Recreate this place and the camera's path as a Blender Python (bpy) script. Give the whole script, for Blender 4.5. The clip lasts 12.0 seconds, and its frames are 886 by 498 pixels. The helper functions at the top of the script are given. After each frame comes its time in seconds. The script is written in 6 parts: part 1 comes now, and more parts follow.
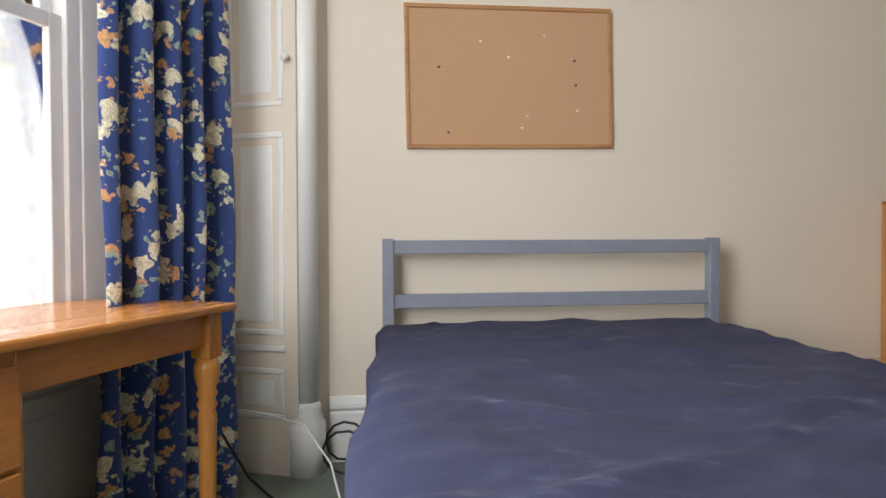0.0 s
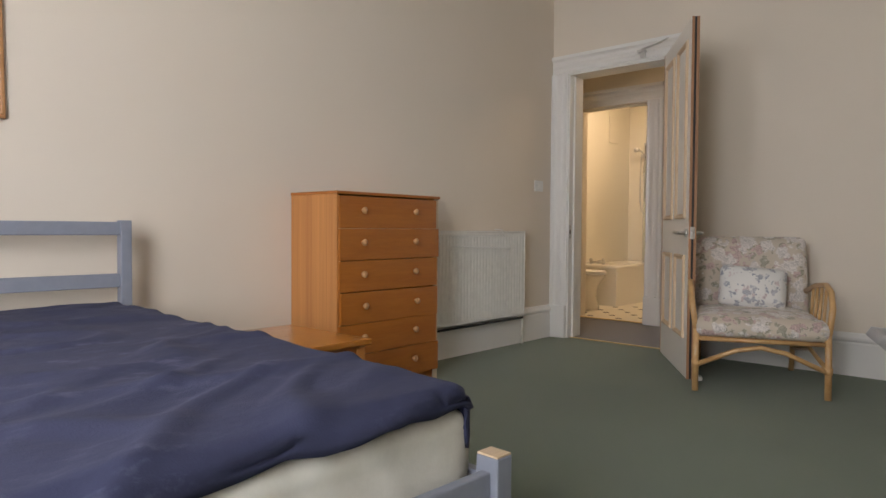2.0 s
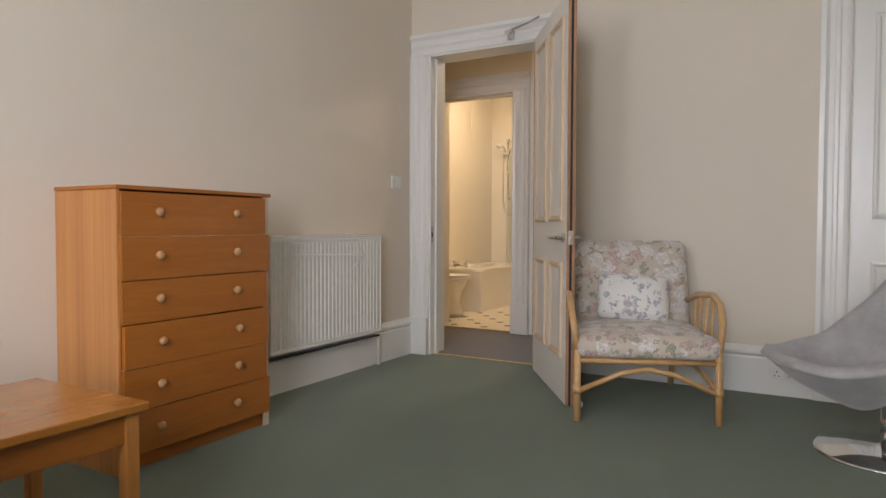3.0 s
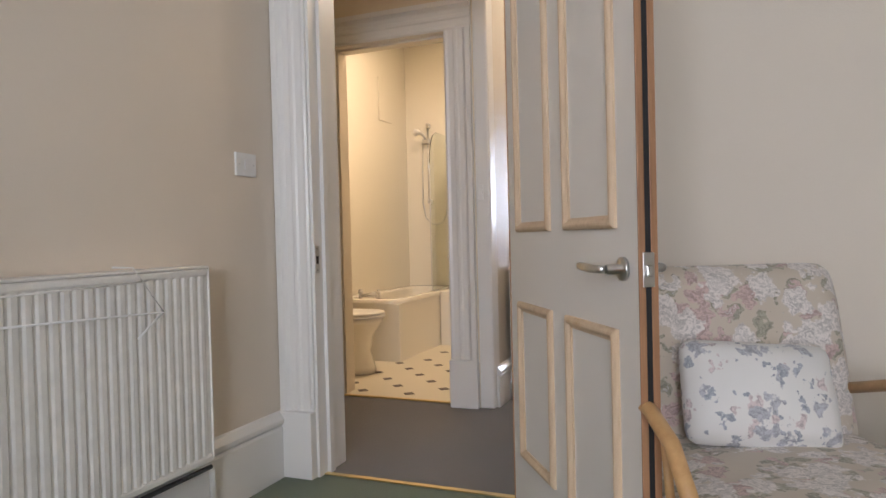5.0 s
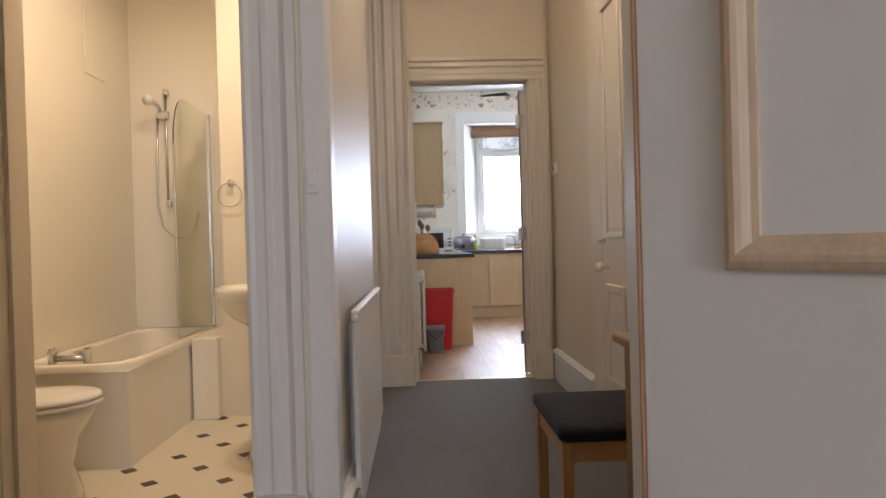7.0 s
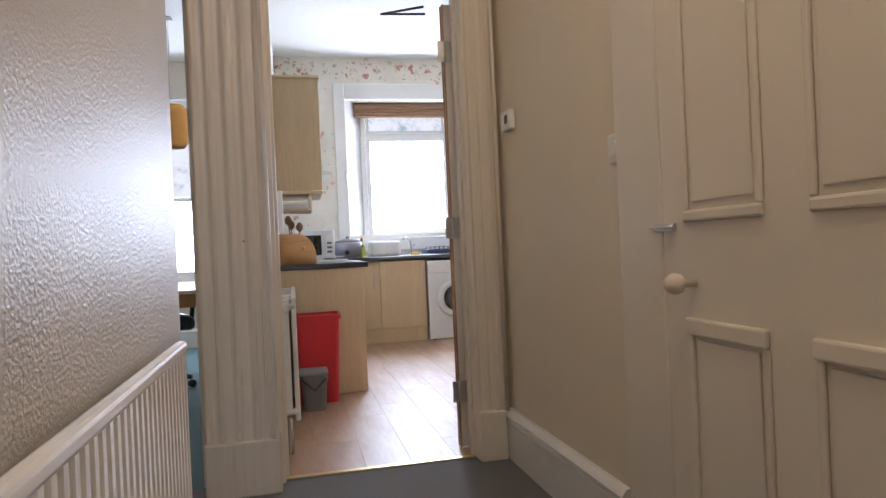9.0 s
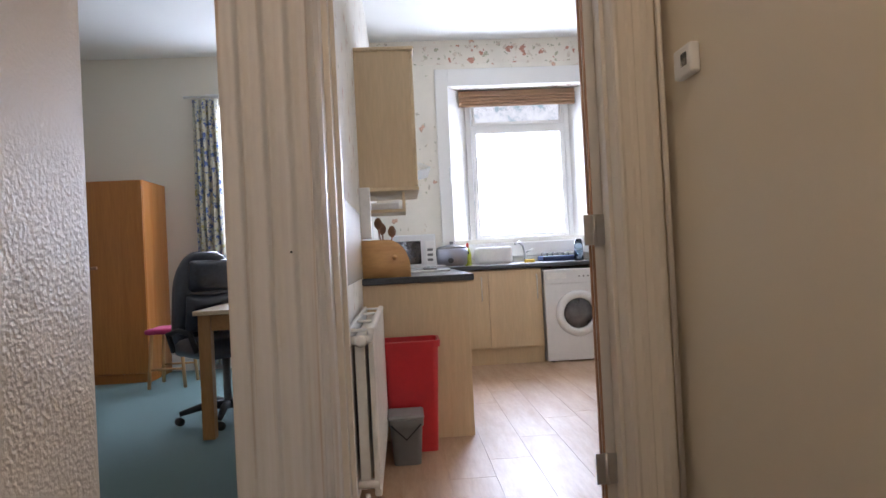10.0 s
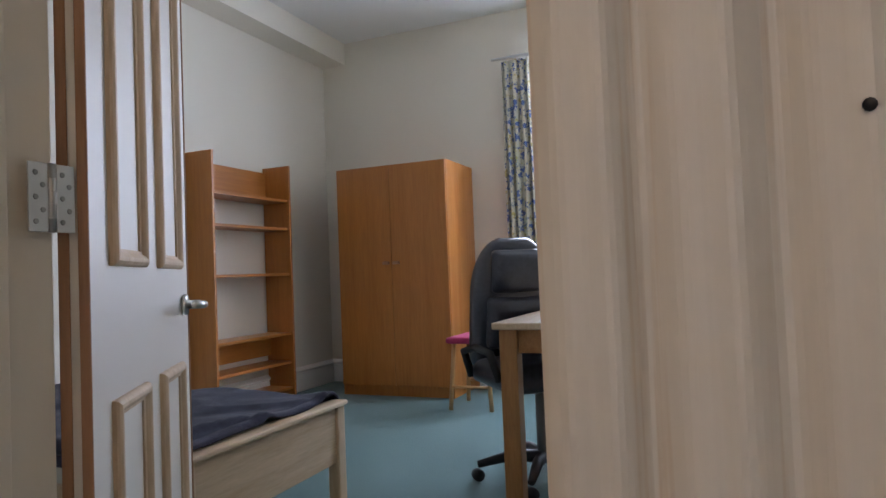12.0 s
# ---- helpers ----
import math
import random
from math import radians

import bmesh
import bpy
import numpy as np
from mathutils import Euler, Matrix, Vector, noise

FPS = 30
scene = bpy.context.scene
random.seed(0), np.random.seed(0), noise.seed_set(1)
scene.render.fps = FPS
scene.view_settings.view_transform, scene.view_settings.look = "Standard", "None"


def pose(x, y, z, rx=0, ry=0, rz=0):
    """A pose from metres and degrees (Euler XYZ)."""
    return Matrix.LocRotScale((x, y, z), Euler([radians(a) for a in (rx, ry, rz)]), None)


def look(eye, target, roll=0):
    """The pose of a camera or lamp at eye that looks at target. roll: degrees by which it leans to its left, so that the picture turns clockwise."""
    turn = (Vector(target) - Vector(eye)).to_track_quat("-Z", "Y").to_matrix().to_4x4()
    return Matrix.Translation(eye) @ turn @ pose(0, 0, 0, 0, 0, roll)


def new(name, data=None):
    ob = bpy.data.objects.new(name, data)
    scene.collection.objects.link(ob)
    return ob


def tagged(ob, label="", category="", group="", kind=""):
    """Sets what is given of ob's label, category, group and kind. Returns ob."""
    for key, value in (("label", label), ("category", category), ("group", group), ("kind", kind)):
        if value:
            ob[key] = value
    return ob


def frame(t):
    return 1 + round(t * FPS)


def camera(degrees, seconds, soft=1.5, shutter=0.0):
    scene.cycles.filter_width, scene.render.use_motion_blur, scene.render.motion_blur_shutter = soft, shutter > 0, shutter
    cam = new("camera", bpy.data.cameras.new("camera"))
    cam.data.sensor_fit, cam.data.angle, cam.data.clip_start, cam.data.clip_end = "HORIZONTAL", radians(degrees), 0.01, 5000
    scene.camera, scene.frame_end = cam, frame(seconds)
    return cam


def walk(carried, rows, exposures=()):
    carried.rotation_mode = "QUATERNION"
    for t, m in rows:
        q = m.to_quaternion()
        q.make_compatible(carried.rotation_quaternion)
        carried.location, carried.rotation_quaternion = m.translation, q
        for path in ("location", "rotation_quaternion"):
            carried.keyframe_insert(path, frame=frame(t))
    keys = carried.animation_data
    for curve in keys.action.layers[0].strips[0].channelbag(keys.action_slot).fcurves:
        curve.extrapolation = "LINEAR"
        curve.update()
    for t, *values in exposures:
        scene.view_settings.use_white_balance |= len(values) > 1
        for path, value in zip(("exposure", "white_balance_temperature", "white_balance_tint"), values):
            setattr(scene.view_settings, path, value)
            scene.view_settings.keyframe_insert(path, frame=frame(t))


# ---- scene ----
cam = camera(68.0, 12.0)
PATH = [
    (0, (-0.410, 0.520, 0.937), (-0.110, 2.497, 0.896), -0.2),
    (0.2, (-0.303, 0.467, 0.935), (0.094, 2.427, 0.886), -0.3),
    (0.6, (-0.216, 0.392, 0.964), (0.455, 2.274, 0.886), 0.1),
    (1, (-0.176, 0.350, 0.966), (0.772, 2.109, 0.879), 0.5),
    (1.5, (-0.119, 0.298, 0.924), (1.131, 1.858, 0.858), 0.4),
    (2, (-0.025, 0.259, 0.895), (1.466, 1.591, 0.836), 0.4),
    (2.5, (0.231, 0.410, 0.900), (1.893, 1.521, 0.837), 0.3),
    (3, (0.605, 0.643, 0.935), (2.340, 1.637, 0.870), 0.2),
    (3.2, (0.774, 0.734, 0.945), (2.525, 1.698, 0.881), 0.1),
    (4.8, (2.276, 1.539, 0.951), (4.116, 2.324, 0.914), -1.5),
    (5, (2.464, 1.648, 0.962), (4.321, 2.389, 0.927), -1.4),
    (5.5, (2.888, 1.909, 0.994), (4.799, 2.498, 0.966), -1.5),
    (6, (3.258, 2.163, 1.017), (5.217, 2.568, 0.995), -1.6),
    (6.5, (3.595, 2.377, 1.024), (5.589, 2.538, 1.008), -1.3),
    (7, (3.968, 2.486, 1.004), (5.967, 2.416, 0.986), -1.6),
    (7.5, (4.363, 2.540, 0.979), (6.342, 2.245, 0.960), -1.6),
    (7.7, (4.526, 2.553, 0.967), (6.491, 2.179, 0.948), -1.8),
    (9.3, (6.133, 2.422, 0.974), (8.082, 1.975, 0.967), -2.6),
    (9.5, (6.320, 2.397, 0.976), (8.285, 2.026, 0.976), -2.5),
    (10, (6.757, 2.339, 1.000), (8.753, 2.217, 1.021), -2.9),
    (10.5, (7.126, 2.298, 1.007), (9.118, 2.468, 1.053), -2.9),
    (11, (7.508, 2.369, 0.997), (9.454, 2.828, 1.062), -2.7),
    (11.5, (7.908, 2.497, 0.979), (9.785, 3.184, 1.049), -2.5),
    (12, (8.223, 2.723, 0.954), (10.059, 3.513, 1.026), -2.3),
]
EXPOSURE = 0.0
walk(cam, [(t, look(eye, target, roll)) for t, eye, target, roll in PATH], [(0, EXPOSURE - 0.30, 6500, 10), (0.7, EXPOSURE - 0.40, 6500, 12), (1.3, EXPOSURE - 0.36, 6500, 12), (2.4, EXPOSURE - 0.05, 6400, 14), (5, EXPOSURE + 0.2, 6000, 14), (6, EXPOSURE + 0.03, 5950, 14), (7, EXPOSURE - 0.08, 5950, 15), (9.5, EXPOSURE - 0.05, 5850, 17), (10.5, EXPOSURE - 0.12, 5950, 18), (12, EXPOSURE + 0.08, 5800, 17)])

# ---- world and lights ----
world = bpy.data.worlds.new("world")
scene.world = world
world.use_nodes = True
wn = world.node_tree
sky = wn.nodes.new("ShaderNodeTexSky")
sky.sky_type, sky.sun_disc, sky.sun_elevation, sky.sun_rotation = "NISHITA", False, radians(42), radians(200)
wn.links.new(sky.outputs[0], wn.nodes["Background"].inputs[0])
wn.nodes["Background"].inputs[1].default_value = 0.15


def area(name, eye, target, w, h, power, color):
    lamp = bpy.data.lights.new(name, "AREA")
    lamp.shape, lamp.size, lamp.size_y, lamp.energy, lamp.color = "RECTANGLE", w, h, power, color
    ob = new(name, lamp)
    ob.matrix_world = look(eye, target)
    return ob


DAY = (0.92, 0.95, 1.0)
area("daylight_bedroom", (-1.62, 2.12, 1.7), (1.0, 0.9, 0.6), 1.0, 1.9, 36, DAY)
area("daylight_bay", (-1.62, 0.52, 1.7), (-0.5, 2.8, 0.9), 1.2, 2.0, 122, DAY)
area("daylight_kitchen", (13.53, 1.09, 1.715), (9.0, 1.15, 1.715), 0.95, 1.12, 104, (0.80, 0.88, 1.0))
area("daylight_second_bedroom", (13.55, 3.7, 1.7), (9.5, 4.4, 0.8), 1.0, 1.8, 86, (0.80, 0.88, 1.0))


def point(name, loc, power, color, r=0.06):
    lamp = bpy.data.lights.new(name, "POINT")
    lamp.energy, lamp.color, lamp.shadow_soft_size = power, color, r
    ob = new(name, lamp)
    ob.location = loc
    return ob


area("bathroom_downlight", (7.05, 3.52, 2.845), (7.05, 3.521, 0), 0.16, 0.16, 22, (1.0, 0.72, 0.45))
# Unseen lamp, assumed below the ceiling and added to brighten the hall.
point("hall_unseen_lamp", (6.6, 2.1, 2.85), 26, (1.0, 0.81, 0.60), 0.12)


# ---- materials ----
def material(name):
    m = bpy.data.materials.new(name)
    m.use_nodes = True
    return m, m.node_tree.nodes, m.node_tree.links, m.node_tree.nodes["Principled BSDF"]


def coords(nodes, links, scale=(1, 1, 1), rot=(0, 0, 0)):
    tc, mp = nodes.new("ShaderNodeTexCoord"), nodes.new("ShaderNodeMapping")
    mp.inputs["Scale"].default_value, mp.inputs["Rotation"].default_value = scale, rot
    links.new(tc.outputs["Object"], mp.inputs[0])
    return mp.outputs[0]


def noise_tex(nodes, links, vec, scale, detail=4, rough=0.55):
    n = nodes.new("ShaderNodeTexNoise")
    n.inputs["Scale"].default_value, n.inputs["Detail"].default_value, n.inputs["Roughness"].default_value = scale, detail, rough
    links.new(vec, n.inputs["Vector"])
    return n.outputs["Fac"]


def ramp(nodes, links, fac, stops, constant=False):
    r = nodes.new("ShaderNodeValToRGB")
    r.color_ramp.interpolation = "CONSTANT" if constant else "LINEAR"
    while len(r.color_ramp.elements) < len(stops):
        r.color_ramp.elements.new(0.5)
    for e, (p, c) in zip(r.color_ramp.elements, stops):
        e.position, e.color = p, (*c, 1)
    links.new(fac, r.inputs[0])
    return r.outputs[0]


def mix(nodes, links, fac, a, b, blend="MIX"):
    x = nodes.new("ShaderNodeMix")
    x.data_type, x.blend_type = "RGBA", blend
    for sock, v in ((x.inputs[0], fac), (x.inputs[6], a), (x.inputs[7], b)):
        if hasattr(v, "is_output"):
            links.new(v, sock)
        else:
            sock.default_value = v if isinstance(v, (int, float)) else (*v, 1)
    return x.outputs[2]


def bump(nodes, links, p, height, strength, dist=0.01):
    b = nodes.new("ShaderNodeBump")
    b.inputs["Strength"].default_value, b.inputs["Distance"].default_value = strength, dist
    links.new(height, b.inputs["Height"])
    links.new(b.outputs[0], p.inputs["Normal"])


def tint(c, k):
    return tuple(min(1, v * k) for v in c)


def paint(name, color, rough=0.6, var=0.03, fine=180, relief=0.12, coat=0.0, wear=None):
    """Painted plaster or wood: faint blotches, brush or roller grain, and scuffs where wear is given."""
    m, n, l, p = material(name)
    v = coords(n, l)
    c = ramp(n, l, noise_tex(n, l, v, 0.9, 2), [(0.3, tint(color, 1 - var)), (0.7, tint(color, 1 + var * 0.4))])
    if wear:
        spots = ramp(n, l, noise_tex(n, l, v, 9, 6, 0.7), [(0.66, (0, 0, 0)), (0.74, (1, 1, 1))])
        c = mix(n, l, spots, c, wear)
    l.new(c, p.inputs["Base Color"])
    p.inputs["Roughness"].default_value, p.inputs["Coat Weight"].default_value, p.inputs["Coat Roughness"].default_value = rough, coat, 0.15
    bump(n, l, p, noise_tex(n, l, v, fine, 3), relief, 0.004)
    return m


def wood(name, dark, light, grain=(1.2, 14, 14), rough=0.38, knots=0.0, coat=0.15):
    """Grain along local x unless grain says otherwise."""
    m, n, l, p = material(name)
    v = coords(n, l, grain)
    info = n.new("ShaderNodeObjectInfo")
    add = n.new("ShaderNodeVectorMath")
    add.operation = "ADD"
    l.new(v, add.inputs[0])
    mul = n.new("ShaderNodeMath")
    mul.operation, mul.inputs[1].default_value = "MULTIPLY", 37.0
    l.new(info.outputs["Random"], mul.inputs[0])
    l.new(mul.outputs[0], add.inputs[1])
    v = add.outputs[0]
    g = noise_tex(n, l, v, 1.6, 8, 0.62)
    c = ramp(n, l, g, [(0.28, dark), (0.5, tint(light, 0.88)), (0.72, light)])
    fine = noise_tex(n, l, v, 9, 4, 0.7)
    c = mix(n, l, 0.28, c, ramp(n, l, fine, [(0.35, tint(dark, 0.75)), (0.65, light)]))
    if knots:
        vo = n.new("ShaderNodeTexVoronoi")
        vo.inputs["Scale"].default_value = 1.4
        l.new(v, vo.inputs["Vector"])
        k = ramp(n, l, vo.outputs["Distance"], [(0.0, (1, 1, 1)), (knots, (0, 0, 0))])
        c = mix(n, l, k, c, tint(dark, 0.45))
    l.new(c, p.inputs["Base Color"])
    l.new(ramp(n, l, g, [(0.3, (rough + 0.1,) * 3), (0.7, (rough - 0.04,) * 3)]), p.inputs["Roughness"])
    p.inputs["Coat Weight"].default_value, p.inputs["Coat Roughness"].default_value = coat, 0.25
    bump(n, l, p, fine, 0.06, 0.003)
    return m


def plain(name, color, rough=0.5, metal=0.0, coat=0.0, var=0.05, scale=25, relief=0.03):
    m, n, l, p = material(name)
    v = coords(n, l)
    f = noise_tex(n, l, v, scale, 4)
    l.new(ramp(n, l, f, [(0.3, tint(color, 1 - var)), (0.7, tint(color, 1 + var))]), p.inputs["Base Color"])
    p.inputs["Roughness"].default_value, p.inputs["Metallic"].default_value, p.inputs["Coat Weight"].default_value = rough, metal, coat
    bump(n, l, p, f, relief, 0.002)
    return m


def carpet(name, color, other):
    m, n, l, p = material(name)
    v = coords(n, l)
    big = noise_tex(n, l, v, 1.3, 5, 0.6)
    c = ramp(n, l, big, [(0.32, tint(color, 0.84)), (0.52, color), (0.72, other)])
    fine = noise_tex(n, l, v, 260, 2, 0.8)
    c = mix(n, l, 0.55, c, ramp(n, l, fine, [(0.3, tint(color, 0.55)), (0.7, tint(other, 1.25))]))
    l.new(c, p.inputs["Base Color"])
    p.inputs["Roughness"].default_value = 0.95
    p.inputs["Sheen Weight"].default_value, p.inputs["Sheen Roughness"].default_value = 0.25, 0.5
    bump(n, l, p, noise_tex(n, l, v, 330, 2, 0.8), 0.7, 0.006)
    return m


def cloth(name, color, other, fine=350, sheen=0.5, rough=0.9):
    m, n, l, p = material(name)
    v = coords(n, l)
    c = ramp(n, l, noise_tex(n, l, v, 11, 7, 0.72), [(0.36, color), (0.64, other)])
    l.new(c, p.inputs["Base Color"])
    p.inputs["Roughness"].default_value, p.inputs["Sheen Weight"].default_value, p.inputs["Sheen Roughness"].default_value = rough, sheen, 0.4
    p.inputs["Specular IOR Level"].default_value = 0.2
    bump(n, l, p, noise_tex(n, l, v, fine, 2, 0.7), 0.3, 0.003)
    return m


def fleece(name, dark, light):
    """Brushed plush: pale strokes where the pile lies over, fine creases and short pile."""
    m, n, l, p = material(name)
    v = coords(n, l, (3.0, 5.5, 4.0), (0, 0, radians(24)))
    w = coords(n, l)
    strokes = noise_tex(n, l, v, 2.4, 7, 0.66)
    patch = noise_tex(n, l, w, 2.1, 4, 0.6)
    c = ramp(n, l, strokes, [(0.34, dark), (0.56, tint(dark, 1.35)), (0.70, light)])
    c = mix(n, l, ramp(n, l, patch, [(0.40, (0.1, 0.1, 0.1)), (0.60, (1, 1, 1))]), tint(dark, 1.25), c)
    l.new(c, p.inputs["Base Color"])
    p.inputs["Roughness"].default_value, p.inputs["Sheen Weight"].default_value, p.inputs["Sheen Roughness"].default_value = 0.85, 0.02, 0.35
    p.inputs["Specular IOR Level"].default_value = 0.2
    height = mix(n, l, 0.25, noise_tex(n, l, v, 5.5, 5, 0.6), noise_tex(n, l, w, 240, 2, 0.7))
    bump(n, l, p, height, 0.30, 0.012)
    return m


def floral(name, ground, petals, leaf, scale=9.0, cover=0.42, rot=(0, 0, 0)):
    """Printed cloth: scattered blooms of two petal colours and leaf sprigs on a ground colour."""
    m, n, l, p = material(name)
    v = coords(n, l, (1, 1, 1), rot)
    wob = n.new("ShaderNodeTexNoise")
    wob.inputs["Scale"].default_value, wob.inputs["Detail"].default_value = scale * 2.6, 3
    l.new(v, wob.inputs["Vector"])
    off = n.new("ShaderNodeVectorMath")
    off.operation, off.inputs[1].default_value = "MULTIPLY_ADD", (0.10, 0.10, 0.10)
    l.new(wob.outputs["Color"], off.inputs[0])
    l.new(v, off.inputs[2])
    base = mix(n, l, noise_tex(n, l, v, 3, 3), tint(ground, 0.8), tint(ground, 1.15))
    for k, (col, sc, cov) in enumerate(((leaf, scale * 1.5, cover * 0.8), (petals[1], scale * 1.15, cover * 0.8), (petals[0], scale, cover))):
        vo = n.new("ShaderNodeTexVoronoi")
        vo.inputs["Scale"].default_value = sc
        sh = n.new("ShaderNodeVectorMath")
        sh.operation, sh.inputs[1].default_value = "ADD", (k * 3.7, k * 1.9, k * 5.3)
        l.new(off.outputs[0], sh.inputs[0])
        l.new(sh.outputs[0], vo.inputs["Vector"])
        mask = ramp(n, l, vo.outputs["Distance"], [(cov, (1, 1, 1)), (cov + 0.05, (0, 0, 0))])
        shade = noise_tex(n, l, sh.outputs[0], scale * 7, 2)
        base = mix(n, l, mask, base, ramp(n, l, shade, [(0.35, tint(col, 0.6)), (0.6, col)]))
    l.new(base, p.inputs["Base Color"])
    p.inputs["Roughness"].default_value, p.inputs["Sheen Weight"].default_value = 0.85, 0.2
    bump(n, l, p, noise_tex(n, l, v, 400, 2), 0.2, 0.002)
    return m


def glass(name, color=(1, 1, 1), rough=0.0):
    m, n, l, p = material(name)
    p.inputs["Base Color"].default_value = (*color, 1)
    p.inputs["Transmission Weight"].default_value, p.inputs["Roughness"].default_value, p.inputs["IOR"].default_value = 1, rough, 1.45
    return m


def glow(name, color, strength):
    m, n, l, p = material(name)
    p.inputs["Base Color"].default_value = (*color, 1)
    p.inputs["Emission Color"].default_value, p.inputs["Emission Strength"].default_value = (*color, 1), strength
    return m


CREAM = paint("cream_wall_paint", (0.74, 0.655, 0.545), 0.62, 0.03, 160, 0.15)
WHITE_WALL = paint("off_white_wall_paint", (0.76, 0.71, 0.605), 0.65, 0.03, 160, 0.12)
HALL_GLOSS = paint("gloss_anaglypta_paint", (0.62, 0.56, 0.47), 0.40, 0.04, 150, 0.55, 0.0)
HALL_CREAM = paint("hall_cream_paint", (0.76, 0.665, 0.51), 0.42, 0.03, 90, 0.06)
BATH_WALL = paint("bathroom_wall_paint", (0.84, 0.80, 0.70), 0.34, 0.01, 120, 0.01)
CEILING = paint("ceiling_paint", (0.80, 0.80, 0.76), 0.8, 0.04, 150, 0.15)
GLOSS = paint("white_gloss_woodwork", (0.80, 0.78, 0.74), 0.32, 0.015, 160, 0.03, 0.1)
OLD_GLOSS = paint("aged_white_gloss", (0.77, 0.70, 0.59), 0.36, 0.02, 160, 0.03, 0.1)
GREEN_CARPET = carpet("green_carpet", (0.10, 0.135, 0.080), (0.15, 0.185, 0.115))
TEAL_CARPET = carpet("teal_carpet", (0.07, 0.15, 0.15), (0.10, 0.20, 0.19))
HALL_CARPET = carpet("brown_grey_carpet", (0.14, 0.13, 0.13), (0.19, 0.178, 0.175))
CHROME = plain("brushed_steel", (0.62, 0.61, 0.59), 0.28, 1.0)
BRASS = plain("brass_strip", (0.75, 0.58, 0.28), 0.3, 1.0)
DOOR_WHITE = paint("door_white_paint", (0.80, 0.755, 0.69), 0.42, 0.03, 60, 0.03)
PINE = wood("bare_pine", (0.60, 0.41, 0.24), (0.76, 0.58, 0.39), (14, 14, 1.2), 0.5, 0.05, 0.0)
PINE_H = wood("bare_pine_level", (0.60, 0.41, 0.24), (0.76, 0.58, 0.39), (1.2, 14, 14), 0.5, 0.05, 0.0)
EDGE_WOOD = wood("stained_door_edge", (0.28, 0.13, 0.06), (0.46, 0.24, 0.12), (14, 14, 1.0), 0.5)
TABLE_LEG = wood("orange_pine_leg", (0.33, 0.14, 0.04), (0.48, 0.24, 0.08), (11, 11, 1.2), 0.4, 0.04, 0.1)
TABLE_RAIL = wood("orange_pine_rail", (0.33, 0.14, 0.04), (0.48, 0.24, 0.08), (1.2, 11, 11), 0.4, 0.04, 0.1)
TEAK = wood("orange_teak", (0.36, 0.105, 0.010), (0.44, 0.145, 0.017), (1.0, 10, 10), 0.34)
TEAK_S = wood("striped_teak_side", (0.36, 0.115, 0.025), (0.62, 0.27, 0.08), (1, 7, 0.12), 0.34)
TEAK_G = wood("glossy_orange_teak", (0.35, 0.115, 0.012), (0.46, 0.17, 0.022), (1.0, 10, 10), 0.2, 0.0, 0.5)
TEAK_V = wood("orange_teak_upright", (0.40, 0.135, 0.025), (0.58, 0.24, 0.055), (9, 9, 0.6), 0.36)
SCREW_STEEL = plain("dull_screw_steel", (0.34, 0.33, 0.31), 0.4, 1.0)
BLACK = plain("black_rubber", (0.015, 0.015, 0.016), 0.6)
WHITE_PLASTIC = plain("white_plastic", (0.80, 0.79, 0.76), 0.35)
RAD_WHITE = plain("radiator_enamel", (0.80, 0.78, 0.73), 0.3, 0, 0.3)


# ---- mesh helpers ----
def part(name, bm, mat, parent=None, label="", smooth=False, category="", kind="", group=""):
    me = bpy.data.meshes.new(name)
    bm.to_mesh(me)
    bm.free()
    me.materials.append(mat)
    if smooth:
        for f in me.polygons:
            f.use_smooth = True
    ob = new(name, me)
    if parent:
        ob.parent = parent
    return tagged(ob, label, category, group, kind)


def thing(name, m, label, category, group=""):
    ob = new(name)
    ob.empty_display_size = 0.1
    ob.matrix_world = m
    return tagged(ob, label, category, group)


def box(x0, x1, y0, y1, z0, z1, bev=0.0, bm=None, m=None, seg=2):
    """A box by its limits, its edges rounded by bev; added to bm where one is given."""
    b = bmesh.new()
    bmesh.ops.create_cube(b, size=1, matrix=Matrix.LocRotScale(((x0 + x1) / 2, (y0 + y1) / 2, (z0 + z1) / 2), None, (abs(x1 - x0), abs(y1 - y0), abs(z1 - z0))))
    if bev:
        bmesh.ops.bevel(b, geom=b.edges[:], offset=bev, segments=seg, affect="EDGES", profile=0.5)
    if m is not None:
        b.transform(m)
    return merge(b, bm)


def merge(b, bm):
    if bm is None:
        return b
    me = bpy.data.meshes.new("tmp")
    b.to_mesh(me)
    b.free()
    bm.from_mesh(me)
    bpy.data.meshes.remove(me)
    return bm


def lathe(profile, seg=24, bm=None, m=None):
    """Turned about z from pairs of radius and height."""
    b = bmesh.new()
    rings = [[b.verts.new((r * math.cos(2 * math.pi * k / seg), r * math.sin(2 * math.pi * k / seg), z)) for k in range(seg)] for r, z in profile]
    for a, c in zip(rings, rings[1:]):
        for k in range(seg):
            b.faces.new((a[k], a[(k + 1) % seg], c[(k + 1) % seg], c[k]))
    b.faces.new(rings[0][::-1])
    b.faces.new(rings[-1])
    bmesh.ops.recalc_face_normals(b, faces=b.faces[:])
    if m is not None:
        b.transform(m)
    return merge(b, bm)


